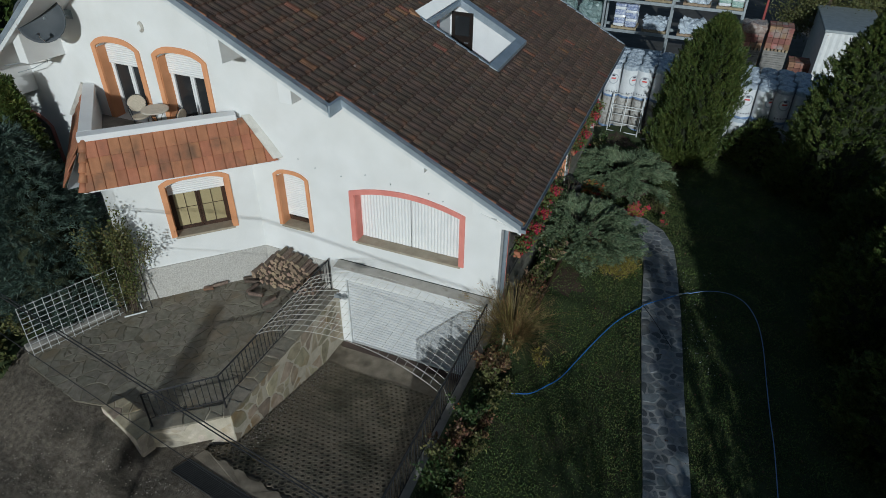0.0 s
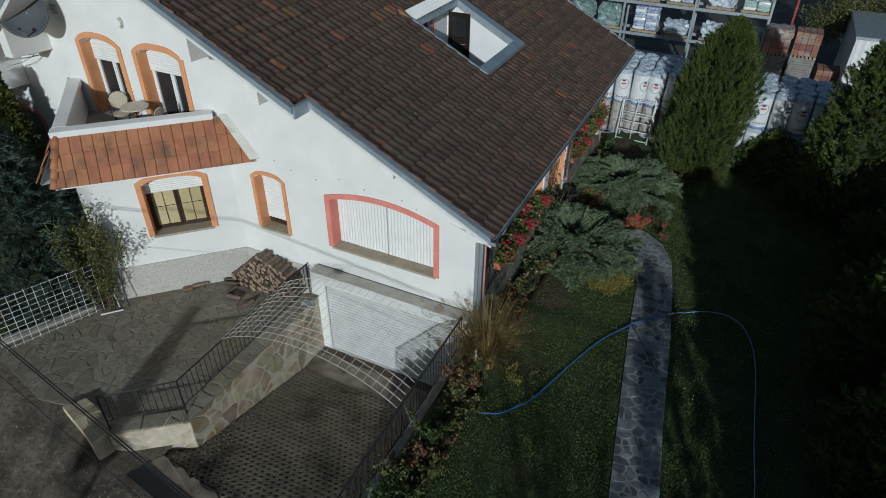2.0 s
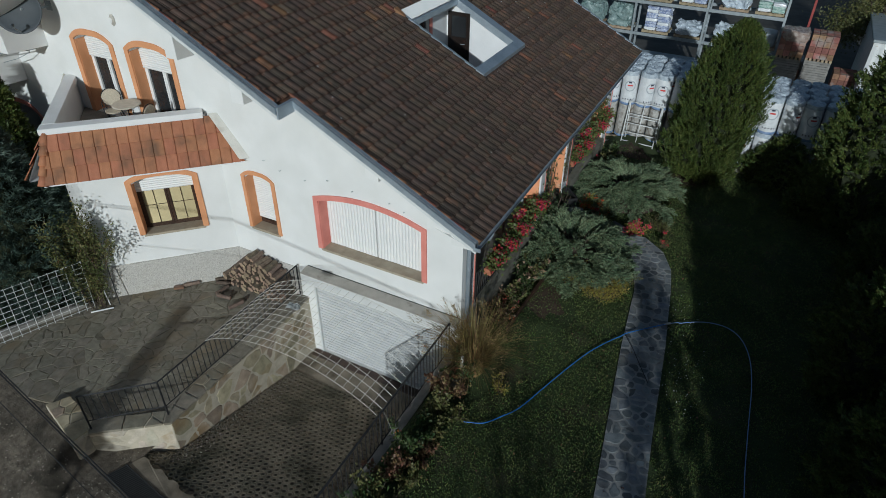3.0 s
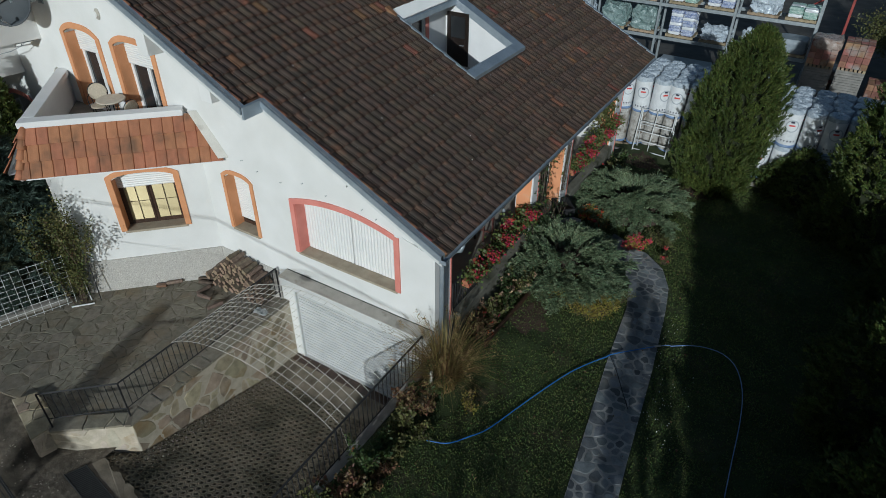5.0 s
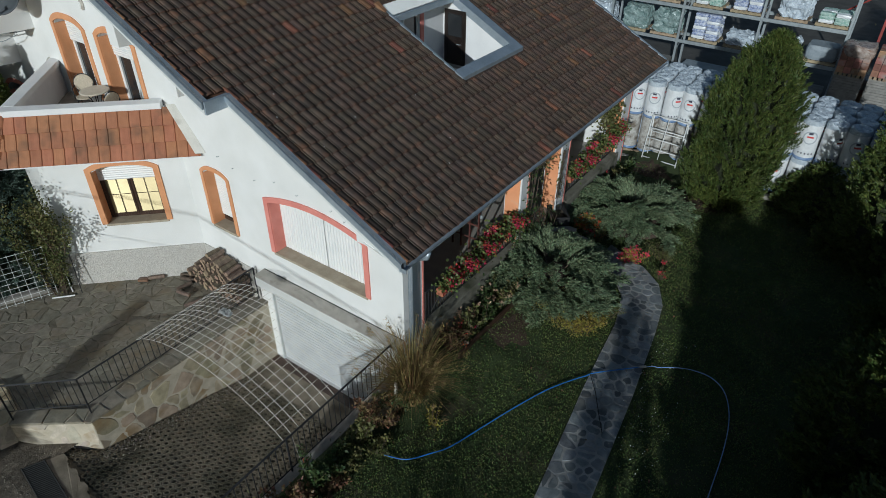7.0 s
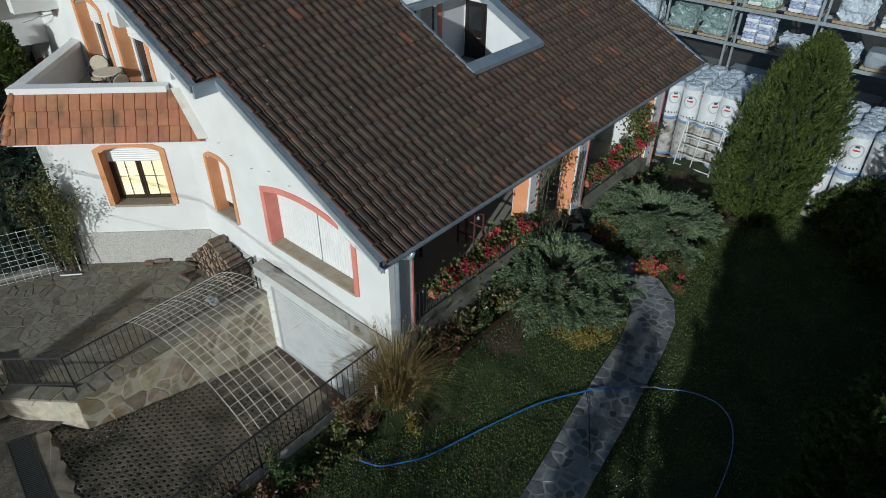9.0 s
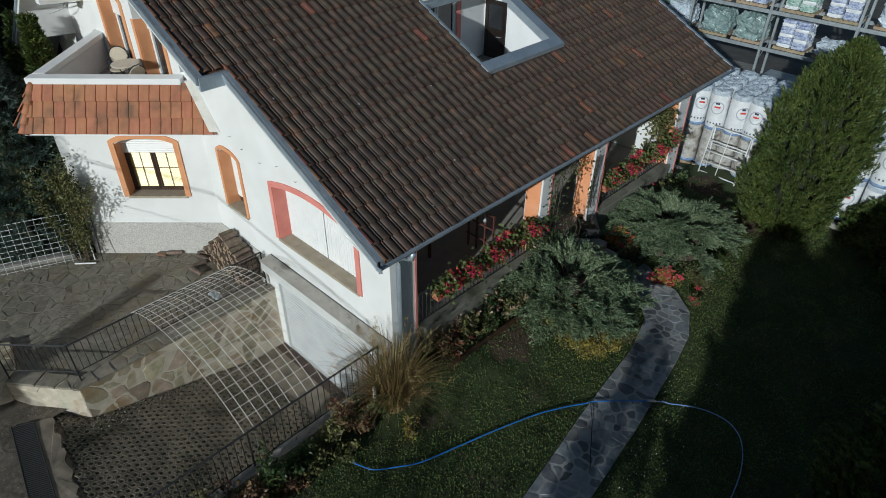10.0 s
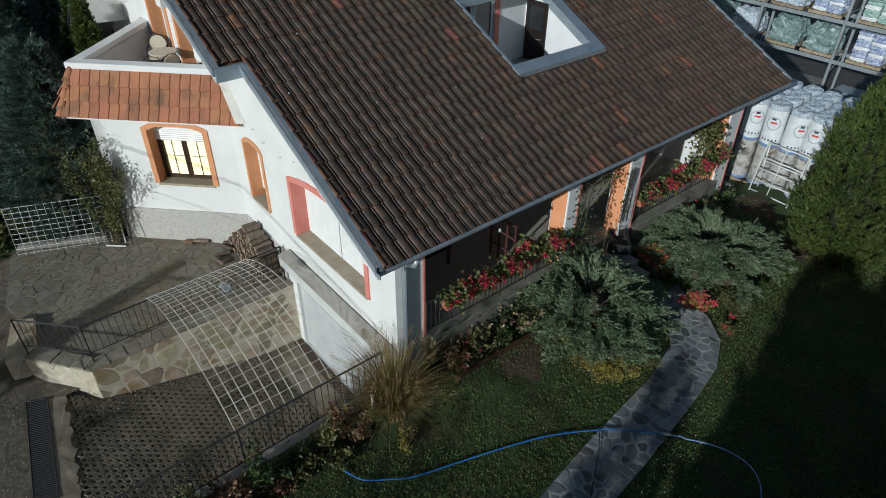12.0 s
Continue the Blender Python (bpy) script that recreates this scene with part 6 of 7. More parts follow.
part("bracket", Shape().tube([(0, 0.10, -0.02), (0, 0.45, -0.1), (0, 0.80, -0.1)], 0.03, 7).box(-0.1, 0.1, 0.775, 0.80, -0.2, 0.02), GALV, dish)
part("feed_arm", Shape().tube([tuple(aim @ Vector((0, -0.52, -0.02))), tuple(aim @ Vector((0, -0.40, 0.45)))], 0.016, 6), GALV, dish)
part("feed_horn", Shape().tube([tuple(aim @ Vector((0, -0.40, 0.47))), tuple(aim @ Vector((0, -0.36, 0.36)))], 0.035, 8), DISH_GREY, dish)
mark = Shape().lathe([(0.075, 0.0), (0.075, 0.004), (0.01, 0.004)], 16).moved(aim @ Matrix.Translation((0.14, 0.27, -0.058)))
part("printed_disc", mark, WHITE_PLASTIC, dish, "white printed disc")
part("printed_bar", Shape().box(-0.16, 0.05, 0.245, 0.285, -0.068, -0.062).moved(aim), WHITE_PLASTIC, dish)
ant = thing("wall_antenna", "thin metal aerial bracket on the gable", "antenna", (-12.2, 0.0, 5.1))
part("arm", Shape().tube([(0, 0.0, 0), (0, -0.35, 0.02), (-0.25, -0.66, 0.02), (-0.9, -0.8, -0.12)], 0.014, 6), GALV, ant)
part("arm", Shape().tube([(0.0, -0.3, 0.0), (0.22, -0.42, 0.10), (0.30, -0.50, 0.04)], 0.012, 6), GALV, ant)
part("arm", Shape().tube([(0.0, -0.3, -0.04), (-0.3, -0.5, -0.2), (-0.8, -0.6, -0.35)], 0.010, 6), GALV, ant)
vent = thing("wall_lamp", "small oval lamp on the gable", "lamp", (-8.97, 0.0, 6.24))
part("body", Shape().lathe([(0.10, 0.0), (0.105, 0.03), (0.07, 0.06), (0.01, 0.065)], 16).moved(pose(0, 0, 0, 90, 0, 0) @ Matrix.Diagonal((0.75, 1.25, 1, 1))), PALE_CONCRETE, vent)
part("lens", Shape().lathe([(0.06, 0.055), (0.055, 0.075), (0.01, 0.085)], 12).moved(pose(0, 0, 0, 90, 0, 0) @ Matrix.Diagonal((0.75, 1.2, 1, 1))), WHITE_PLASTIC, vent)
for x, z in ((-4.55, 3.45), (-3.85, 3.38), (-3.2, 3.55), (-2.55, 3.45), (-1.6, 3.42), (-1.25, 3.3), (-5.0, 3.6)):
    n_ = thing("wall_hook", "small metal hook in the white gable", "hook", (x, 0.0, z), group="hooks in the gable")
    part("hook", Shape().tube([(0, 0, 0), (0, -0.05, 0), (0, -0.06, 0.03)], 0.006, 5), GALV, n_)

# ---- woodpile on the patio ----
LOG_END = material("sawn_log_end", (0.19, 0.135, 0.090), (0.35, 0.255, 0.175), 0.85, 12, 70, 0.3, per="object", spread=0.25)
LOG_BARK = material("weathered_log_bark", (0.085, 0.062, 0.045), (0.20, 0.155, 0.115), 0.9, 9, 60, 0.6, per="object", spread=0.3)
wp = thing("woodpile", "stack of split firewood logs against the plinth", "firewood", (0, 0, -0.25))
rw_ = np.random.default_rng(700)
logs = []
for row in range(12):
    x = -6.66 + 0.03 * (row % 2)
    while x < -4.72:
        r_ = rw_.uniform(0.045, 0.075)
        z = 0.06 + row * 0.102 + rw_.normal(0, 0.008)
        if z < np.interp(x, [-6.7, -6.35, -5.8, -5.2, -4.7], [0.30, 0.62, 1.12, 1.02, 0.62]):
            logs.append((x + r_, z, r_))
        x += 2 * r_ + 0.008
for x, z, r_ in logs:
    y0 = -0.10 + rw_.normal(0, 0.035)
    L = rw_.uniform(0.36, 0.44)
    k = rw_.integers(4, 7)
    a0 = rw_.uniform(0, 6)
    ring = [(x + r_ * rw_.uniform(0.9, 1.2) * math.cos(a0 + 6.2832 * j / k), z + r_ * rw_.uniform(0.9, 1.2) * math.sin(a0 + 6.2832 * j / k)) for j in range(k)]
    dx, dz = rw_.normal(0, 0.04), rw_.normal(0, 0.02)
    s = Shape().add([(p, y0, q) for p, q in ring] + [(p + dx, y0 - L, q + dz) for p, q in ring], [tuple(range(k)), *[(j, j + k, (j + 1) % k + k, (j + 1) % k) for j in range(k)]])
    lg = part("log", s, LOG_BARK, wp)
    e = Shape().add([(p + dx, y0 - L - 0.002, q + dz) for p, q in ring], [tuple(range(k))[::-1]])
    part("sawn_end", e, LOG_END, lg)
for i, (x, y, a) in enumerate(((-6.62, -0.62, 20), (-6.75, -0.50, 35), (-6.45, -0.85, 80), (-6.2, -1.05, 10), (-7.35, -1.05, 50), (-5.7, -1.15, 70))):
    t = thing("loose_log", "single split log lying on the patio", "firewood", (x, y, -0.24), group="loose logs")
    part("log", Shape().tube([(-0.2, 0, 0.05), (0.2, 0, 0.05)], 0.05, 6), LOG_BARK, t)
    part("sawn_end", Shape().tube([(0.2, 0, 0.05), (0.203, 0, 0.05)], 0.046, 6), LOG_END, t)
    t.rotation_euler = (0, 0, radians(a))
bk = thing("loose_brick", "single pale brick on the patio", "brick", (-7.55, -1.30, -0.245))
part("brick", Shape().box(-0.13, 0.13, -0.06, 0.06, 0, 0.065, 0.006), BRICK_M, bk)
bk.rotation_euler = (0, 0, radians(35))

# ---- wire fence panel by the conifers ----
fn = thing("wire_fence", "white welded wire panel standing at the patio edge", "fence", (0, 0, 0))
fa, fb = Vector((-9.68, -4.96, -0.26)), Vector((-8.86, -2.88, -0.26))
rise = Vector((-0.02, 0.08, 1.42))
for i in range(13):
    p = fa.lerp(fb, i / 12)
    part("wire", Shape().tube([p, p + rise], 0.0065, 4), WHITE_METAL, fn)
for j in range(10):
    o = rise * (0.04 + 0.104 * j)
    part("wire", Shape().tube([fa + o, fb + o], 0.0065, 4), WHITE_METAL, fn)
kb = Shape().box(0, 2.2, 0.16, 0.38, -0.45, -0.14, 0.03).moved(Matrix.Translation((-9.8, -5.0, 0)) @ Matrix.Rotation(math.atan2(2.04, 0.90), 4, "Z"))
setting("garden_edge", kb, CONCRETE, "weathered stone edging behind the fence")
sp = thing("rose_support", "white tubular support leaning at the bay corner", "plant support", (-8.62, -2.62, -0.26))
part("pole", Shape().tube([(0, 0, 0), (-0.35, 0.10, 1.6)], 0.015, 6), WHITE_METAL, sp)
part("pole", Shape().tube([(0.2, -0.05, 0.02), (-0.15, -0.45, 0.02)], 0.02, 6), WHITE_METAL, sp)
part("pole", Shape().tube([(0.22, 0.12, 0), (0.05, 0.25, 1.5)], 0.012, 6), IRON, sp)

# ---- street edge: drain grate, dirt and kerb ----
DIRT = material("trodden_dirt", (0.075, 0.060, 0.044), (0.22, 0.186, 0.143), 0.95, 9, 110, 1.0, spots=((0.050, 0.042, 0.030), 1.1, 0.50, 0.66), dist=0.05)
sv = Shape()
sx_ = steps_between(-30, -12, 9) + steps_between(-12, 1.0, 60) + [1.0]
sy_ = steps_between(-30, -10, 8) + steps_between(-10, -4.4, 28) + [-4.4]


def street_z(x, y):
    rim = np.interp(x, [-30, -10.3, -9.6, -7.7, -5.95], [-4.6, -4.6, -5.2, -5.75, -5.9])
    near = max(min(1.0, max(0.0, (rim - 0.1 - y) / 1.3)), min(1.0, max(0.0, (x + 6.0) / 0.6)))
    return -0.292 - 0.565 * near + (0.02 * math.sin(x * 2.1 + y) + 0.015 * math.sin(3.3 * y - x)) * (1.0 if x < -5.4 or y < -7 else 0.2) - 0.008


for i in range(len(sx_) - 1):
    for j in range(len(sy_) - 1):
        xc, yc = (sx_[i] + sx_[i + 1]) / 2, (sy_[j] + sy_[j + 1]) / 2
        edge = np.interp(xc, [-30, -10.6, -10.2, -4.7, -4.6, -4.25, 1.0], [-6.0, -5.2, -4.4, -4.4, -5.35, -5.75, -6.62])
        if yc < edge:
            q = [(sx_[i], sy_[j]), (sx_[i + 1], sy_[j]), (sx_[i + 1], sy_[j + 1]), (sx_[i], sy_[j + 1])]
            sv.add([(a, b, street_z(a, b)) for a, b in q], [(0, 1, 2, 3)])
setting("street", sv.weld(), DIRT, "trodden dirt and gravel street edge", smooth=True)
rk_ = np.random.default_rng(640)
edge_a = [(-4.76 + 2.75 * i / 14, -5.575 - 0.41 * i / 14) for i in range(15)]
edge_b = [(-4.62 + 2.75 * i / 40, -5.26 - 0.40 * i / 40 + 0.03 * math.sin(0.9 * i) + rk_.normal(0, 0.012)) for i in range(41)]
setting("kerb", Shape().prism(edge_a + edge_b[::-1], -1.2, lambda x, y: -0.850 + 0.008 * math.sin(7 * x)), BROWN_CONCRETE, "worn brownish concrete strip beside the drain")
gr = thing("drain_grate", "dark metal drain grate across the drive", "drain", (-4.93, -5.94, -0.838))
gdir = Vector((2.70, -0.41, 0)).normalized()
gn = Vector((0.16, 0.37, 0))
for side in (0, 1):
    part("frame", Shape().tube([gn * side, gn * side + gdir * 2.7], 0.014, 4), IRON, gr)
part("tray", Shape().add([Vector((0, 0, -0.012)), gdir * 2.7 + Vector((0, 0, -0.012)), gdir * 2.7 + gn + Vector((0, 0, -0.012)), gn + Vector((0, 0, -0.012))], [(0, 1, 2, 3)]), IRON, gr)
for k in range(54):
    p = gdir * (0.05 * k + 0.025)
    part("bar", Shape().tube([p, p + gn], 0.011, 4), IRON, gr)

# channel before the garage door
ch_ = thing("channel_drain", "dark channel drain before the garage door", "drain", (-4.2, -0.28, -2.02))
part("channel", Shape().box(0, 4.15, 0.0, 0.26, -0.06, 0.008), BROWN_WOOD, ch_)

# ---- garden hose and cable ----
HOSE = material("blue_hose", (0.02, 0.12, 0.42), (0.035, 0.19, 0.56), 0.35, 5, 40, 0.05)
THIN_HOSE = material("pale_blue_hose", (0.20, 0.32, 0.62), (0.30, 0.44, 0.75), 0.35, 5, 40, 0.05)
hz = lambda x, y: ground_z(x, y) + 0.055
hp_ = [(1.17, -1.98), (1.32, -1.93), (1.60, -1.80), (1.85, -1.48), (2.10, -1.08), (2.40, -0.15), (2.79, 1.00), (3.10, 1.62), (3.46, 2.15), (3.90, 2.62), (4.27, 3.00), (4.60, 3.28), (4.92, 3.50), (5.25, 3.62), (5.62, 3.60), (5.95, 3.32), (6.20, 2.70), (6.33, 1.80), (6.39, 0.57), (6.45, -0.5), (6.52, -1.32), (6.57, -2.39), (6.62, -4.0), (6.7, -6.5)]
hose = thing("garden_hose", "blue garden hose lying across lawn and path", "hose")
fine = []
for i in range(len(hp_) - 1):
    p0, p1, p2, p3 = (Vector(hp_[max(0, min(len(hp_) - 1, i + k))]) for k in (-1, 0, 1, 2))
    for k in range(6):
        s = k / 6
        fine.append(0.5 * ((2 * p1) + (p2 - p0) * s + (2 * p0 - 5 * p1 + 4 * p2 - p3) * s * s + (3 * p1 - p0 - 3 * p2 + p3) * s ** 3))
on_path = lambda p: 3.4 < p.x < 4.5 and 1.6 < p.y < 3.3
part("hose", Shape().tube([(p.x, p.y, hz(p.x, p.y) + (0.035 if on_path(p) else 0.0)) for p in fine[:60]], 0.0125, 7), HOSE, hose, smooth=True)
part("hose", Shape().tube([(p.x, p.y, hz(p.x, p.y) + (0.035 if on_path(p) else 0.0)) for p in fine[59:]], 0.010, 7), THIN_HOSE, hose, "thinner pale blue hose", smooth=True)
part("coupling", Shape().tube([(4.24, 2.98, hz(4.2, 3) + 0.035), (4.34, 3.07, hz(4.3, 3) + 0.035)], 0.026, 8), PALE_CONCRETE, hose)
cord = thing("black_cord", "thin black cord lying across the path", "cord")
part("cord", Shape().tube([(3.46, 2.12, 0.14), (3.75, 1.75, 0.11), (4.05, 1.25, 0.11), (4.30, 0.85, 0.10)], 0.009, 5), IRON, cord)

cable = thing("overhead_cable", "black twisted overhead cable above the street", "cable")
ca, cb = Vector((-30.0, -2.9, 5.3)), Vector((8.0, -8.95, 3.4))
for off, r_ in ((Vector((0, 0, 0)), 0.010), (Vector((0.0, 0.02, 0.055)), 0.009)):
    part("strand", Shape().tube([ca.lerp(cb, k / 20) + off - Vector((0, 0, 0.25 * math.sin(math.pi * k / 20))) for k in range(21)], r_, 6), IRON, cable)
wire2 = thing("overhead_wire", "thin black overhead wire", "cable")
part("wire", Shape().tube([Vector((-30.0, -3.2, 4.4)).lerp(Vector((8.0, -8.9, 1.9)), k / 20) for k in range(21)], 0.007, 5), IRON, wire2)

# ---- porch ----
railing([(0.20, 0.66, 0.98), (0.20, 4.36, 0.98)], 0.78, "porch_railing", "black iron porch railing behind the flower boxes", 0.11)
railing([(0.20, 6.93, 0.98), (0.20, 10.62, 0.98)], 0.78, "porch_railing", "black iron porch railing behind the flower boxes", 0.11)
part("porch_edge", Shape().box(0.10, 0.40, 0.66, 4.36, 0.30, 0.98, 0.02), MOSSY, house, "mossy grey concrete porch edge")
part("porch_edge", Shape().box(0.10, 0.40, 6.935, 10.615, 0.30, 0.98, 0.02), MOSSY, house, "mossy grey concrete porch edge")
bd = thing("bed_board", "dark weathered board edging the flower bed", "board", (0, 0, 0))
part("board", Shape().hexa([(0.98, 0.75, 0.0), (1.03, 0.75, 0.0), (1.13, 3.2, 0.0), (1.08, 3.2, 0.0), (0.98, 0.75, 0.42), (1.03, 0.75, 0.42), (1.13, 3.2, 0.45), (1.08, 3.2, 0.45)]), BROWN_WOOD, bd)
for k in range(4):
    setting("porch_step", Shape().box(0.30 + 0.36 * k, 0.30 + 0.36 * (k + 1), 4.62, 6.44 if k else 6.62, -0.1, 0.76 - 0.17 * k, 0.012), PORCH_TILE if k < 3 else CONCRETE, "worn grey step up to the porch")
tg = thing("planter_trough", "black plastic planter trough on the steps", "planter", (0.49, 6.26, 0.762))
for a, b, c, d in ((-0.23, 0.23, -0.34, -0.31), (-0.23, 0.23, 0.31, 0.34), (-0.23, -0.20, -0.31, 0.31), (0.20, 0.23, -0.31, 0.31)):
    part("side", Shape().box(a, b, c, d, 0.0, 0.25, 0.008), IRON, tg)
    part("rim", Shape().box(a - 0.012, b + 0.012, c - 0.012, d + 0.012, 0.252, 0.272, 0.006), IRON, tg)
part("earth", Shape().box(-0.20, 0.20, -0.31, 0.31, 0.0, 0.12), SOIL, tg)
tg.rotation_euler = (0, 0, radians(42))
bench = thing("porch_bench", "dark red wooden bench in the shaded porch", "bench", (-1.6, 1.9, 0.90))
REDWOOD = material("dark_red_wood", (0.06, 0.022, 0.018), (0.11, 0.040, 0.032), 0.6, 5, 50, 0.2)
part("seat", Shape().box(-0.25, 0.25, -0.7, 0.7, 0.42, 0.46, 0.01), REDWOOD, bench)
part("backrest", Shape().box(-0.28, -0.24, -0.7, 0.7, 0.5, 0.95, 0.01), REDWOOD, bench)
for x in (-0.22, 0.22):
    for y in (-0.62, 0.62):
        part("leg", Shape().box(x - 0.03, x + 0.03, y - 0.03, y + 0.03, 0, 0.42), REDWOOD, bench)
gate = thing("porch_trellis", "brown wooden lattice standing on the porch", "trellis", (-0.35, 3.55, 0.90))
for k in range(4):
    part("bar", Shape().box(-0.02 - 0.25 * k, 0.02 - 0.25 * k, -0.02, 0.02, 0.0, 1.15), REDWOOD, gate)
for z in (0.35, 0.75, 1.1):
    part("rail", Shape().box(-0.79, 0.02, -0.035, -0.02, z, z + 0.04), REDWOOD, gate)
pend = thing("hanging_lamp", "small glass lamp hanging under the eaves", "lamp", (0.62, 2.05, 3.05))
part("cord", Shape().tube([(0, 0, 0.06), (0, 0, 0.36)], 0.006, 4), IRON, pend)
part("shade", Shape().lathe([(0.015, 0.05), (0.035, 0.02), (0.038, -0.015), (0.015, -0.035)], 10), GALV, pend)
pot = thing("flower_pot", "small terracotta pot at the foot of the ornamental grass", "flower pot", (0.52, -0.98, ground_z(0.52, -0.98)))
part("pot", Shape().lathe([(0.08, 0.0), (0.12, 0.2), (0.135, 0.2), (0.135, 0.25), (0.11, 0.25), (0.10, 0.18)], 14), CLAY_POT, pot)
part("earth", Shape().lathe([(0.10, 0.16), (0.10, 0.18), (0.01, 0.18)], 12), SOIL, pot)
for i, (x, y, r_) in enumerate(((0.62, -1.15, 0.12), (0.78, -1.2, 0.09), (0.55, -5.4, 0.18), (0.7, -5.75, 0.14), (0.4, -1.35, 0.1))):
    t = thing("garden_stone", "rough grey stone in the flower bed", "stone", (x, y, ground_z(x, y) - 0.02), group="stones in the bed")
    part("stone", lump(r_ * 2, r_ * 1.7, r_ * 1.3, 800 + i, 0.05, 4), FLAG, t)
THIN_PLASTIC = leafy("thin_white_plastic", (0.60, 0.62, 0.62), (0.74, 0.75, 0.75), 0.05, 0.4, 0.65)
bag = thing("plastic_bag", "scrap of white plastic caught on the wire canopy", "plastic bag", (-2.9, -2.0, 1.50))
part("bag", lump(0.26, 0.13, 0.05, 820, 0.07, 5), THIN_PLASTIC, bag)
for y0, y1 in ((-3.05, -2.4), (-1.2, -0.9)):
    t = thing("canopy_string", "loose string tying the canopy to the railing", "string")
    part("string", Shape().tube([(-0.02, y0, 0.92), (0.25, y0 - 0.1, 0.5), (0.6, y0 - 0.25, 0.1)], 0.004, 4), CONCRETE, t)
# neighbouring house far left
nb = thing("neighbour_house", "distant house with a dark brown tiled roof", "house", (-36.0, 4.0, -0.5))
part("wall", Shape().box(-5, 5, -4, 4, 0, 3.2), CREAM, nb)
part("roof", Shape().add([(-5.6, -4.6, 3.1), (5.6, -4.6, 3.1), (5.6, 4.6, 3.1), (-5.6, 4.6, 3.1), (-5.6, 0, 5.6), (5.6, 0, 5.6)], [(0, 1, 5, 4), (2, 3, 4, 5), (0, 4, 3), (1, 2, 5), (3, 2, 1, 0)]), BROWN_TILES, nb)

# gravel, twigs and rubble on the street, along the wall's foot and by the drain
GRAVEL = material("mixed_gravel", (0.12, 0.105, 0.085), (0.34, 0.30, 0.24), 0.92, 20, 90, 0.4, per="island", spread=0.45)
rg7 = np.random.default_rng(720)
gv, gf = [], []


def pebble(x, y, z, r):
    k = len(gv)
    e = rg7.uniform(0.6, 1.3, 6) * r
    gv.extend([(x + e[0], y, z), (x, y + e[1], z), (x - e[2], y, z), (x, y - e[3], z), (x + 0.3 * r, y, z + e[4] * 0.7), (x, y, z - e[5] * 0.4)])
    gf.extend([(k, k + 1, k + 4), (k + 1, k + 2, k + 4), (k + 2, k + 3, k + 4), (k + 3, k, k + 4), (k + 1, k, k + 5), (k + 2, k + 1, k + 5), (k + 3, k + 2, k + 5), (k, k + 3, k + 5)])


for _ in range(3200):
    x, y = rg7.uniform(-11.5, -1.5), rg7.uniform(-9.5, -5.9)
    if y < -6.05 - 0.16 * max(0.0, x + 4.8):
        pebble(x, y, street_z(x, y), rg7.uniform(0.008, 0.026))
for _ in range(900):
    y = rg7.uniform(-5.0, -1.0)
    x = -4.24 + abs(rg7.normal(0, 0.22))
    pebble(x, y, ramp_z(y) + 0.0, rg7.uniform(0.008, 0.028))
for _ in range(170):
    x, y = rg7.uniform(-5.6, -4.1), rg7.uniform(-5.6, -4.95)
    if y < -5.0 - 0.2 * (x + 4.2) - 0.3 * max(0, -4.6 - x):
        pebble(x, y, -0.86, rg7.uniform(0.006, 0.018))
gravel = part("gravel", Shape().add(gv, gf), GRAVEL)
tagged(gravel, "loose gravel and small rubble on the trodden street edge", "gravel", kind="stuff")

stake = thing("plant_stake", "grey weathered stake beside the ornamental grass", "stake", (0.66, -0.95, ground_z(0.66, -0.95)))
part("stake", Shape().box(-0.025, 0.025, -0.025, 0.025, -0.1, 0.75, 0.006), PALE_CONCRETE, stake)

# ---- pieces of roof, walls and pavements ----
rng8 = np.random.default_rng(8)


def tile_mesh(name, mat, width, length, profile, lift, lip):
    """One curved roof tile: u across, v up the slope, w out of it."""
    s = Shape()
    n = len(profile)
    low = [(u, 0.0, h + lift) for u, h in profile]
    high = [(u, length, h) for u, h in profile]
    foot = [(u, 0.0, h + lift - lip) for u, h in profile]
    s.add(low + high + foot, [(i, i + 1, n + i + 1, n + i) for i in range(n - 1)] + [(2 * n + i, 2 * n + i + 1, i + 1, i) for i in range(n - 1)]
          + [(2 * n, 0, n), (2 * n - 1, n - 1, 3 * n - 1)])
    return s


ROLL = [(0.0, 0.004), (0.006, 0.016), (0.022, 0.017), (0.030, -0.006), (0.044, -0.006), (0.056, 0.020), (0.085, 0.033), (0.120, 0.037), (0.155, 0.033), (0.184, 0.020), (0.196, -0.006), (0.2195, -0.008)]
brown = tile_mesh("roof_tile", BROWN_TILE, 0.2175, 0.395, ROLL, 0.034, 0.032)
n_top = len(ROLL) - 1


def with_lips(me):
    """Gives the front lip of every tile in a mesh its worn, reddish look."""
    me.materials.append(TILE_LIP)
    per = len(brown.f)
    me.polygons.foreach_set("material_index", [1 if n_top <= k % per < 2 * n_top else 0 for k in range(len(me.polygons))])
    return me


brown_me = [with_lips(brown.mesh("roof_tile", BROWN_TILE, True))]
slope_a = math.atan(SLOPE)
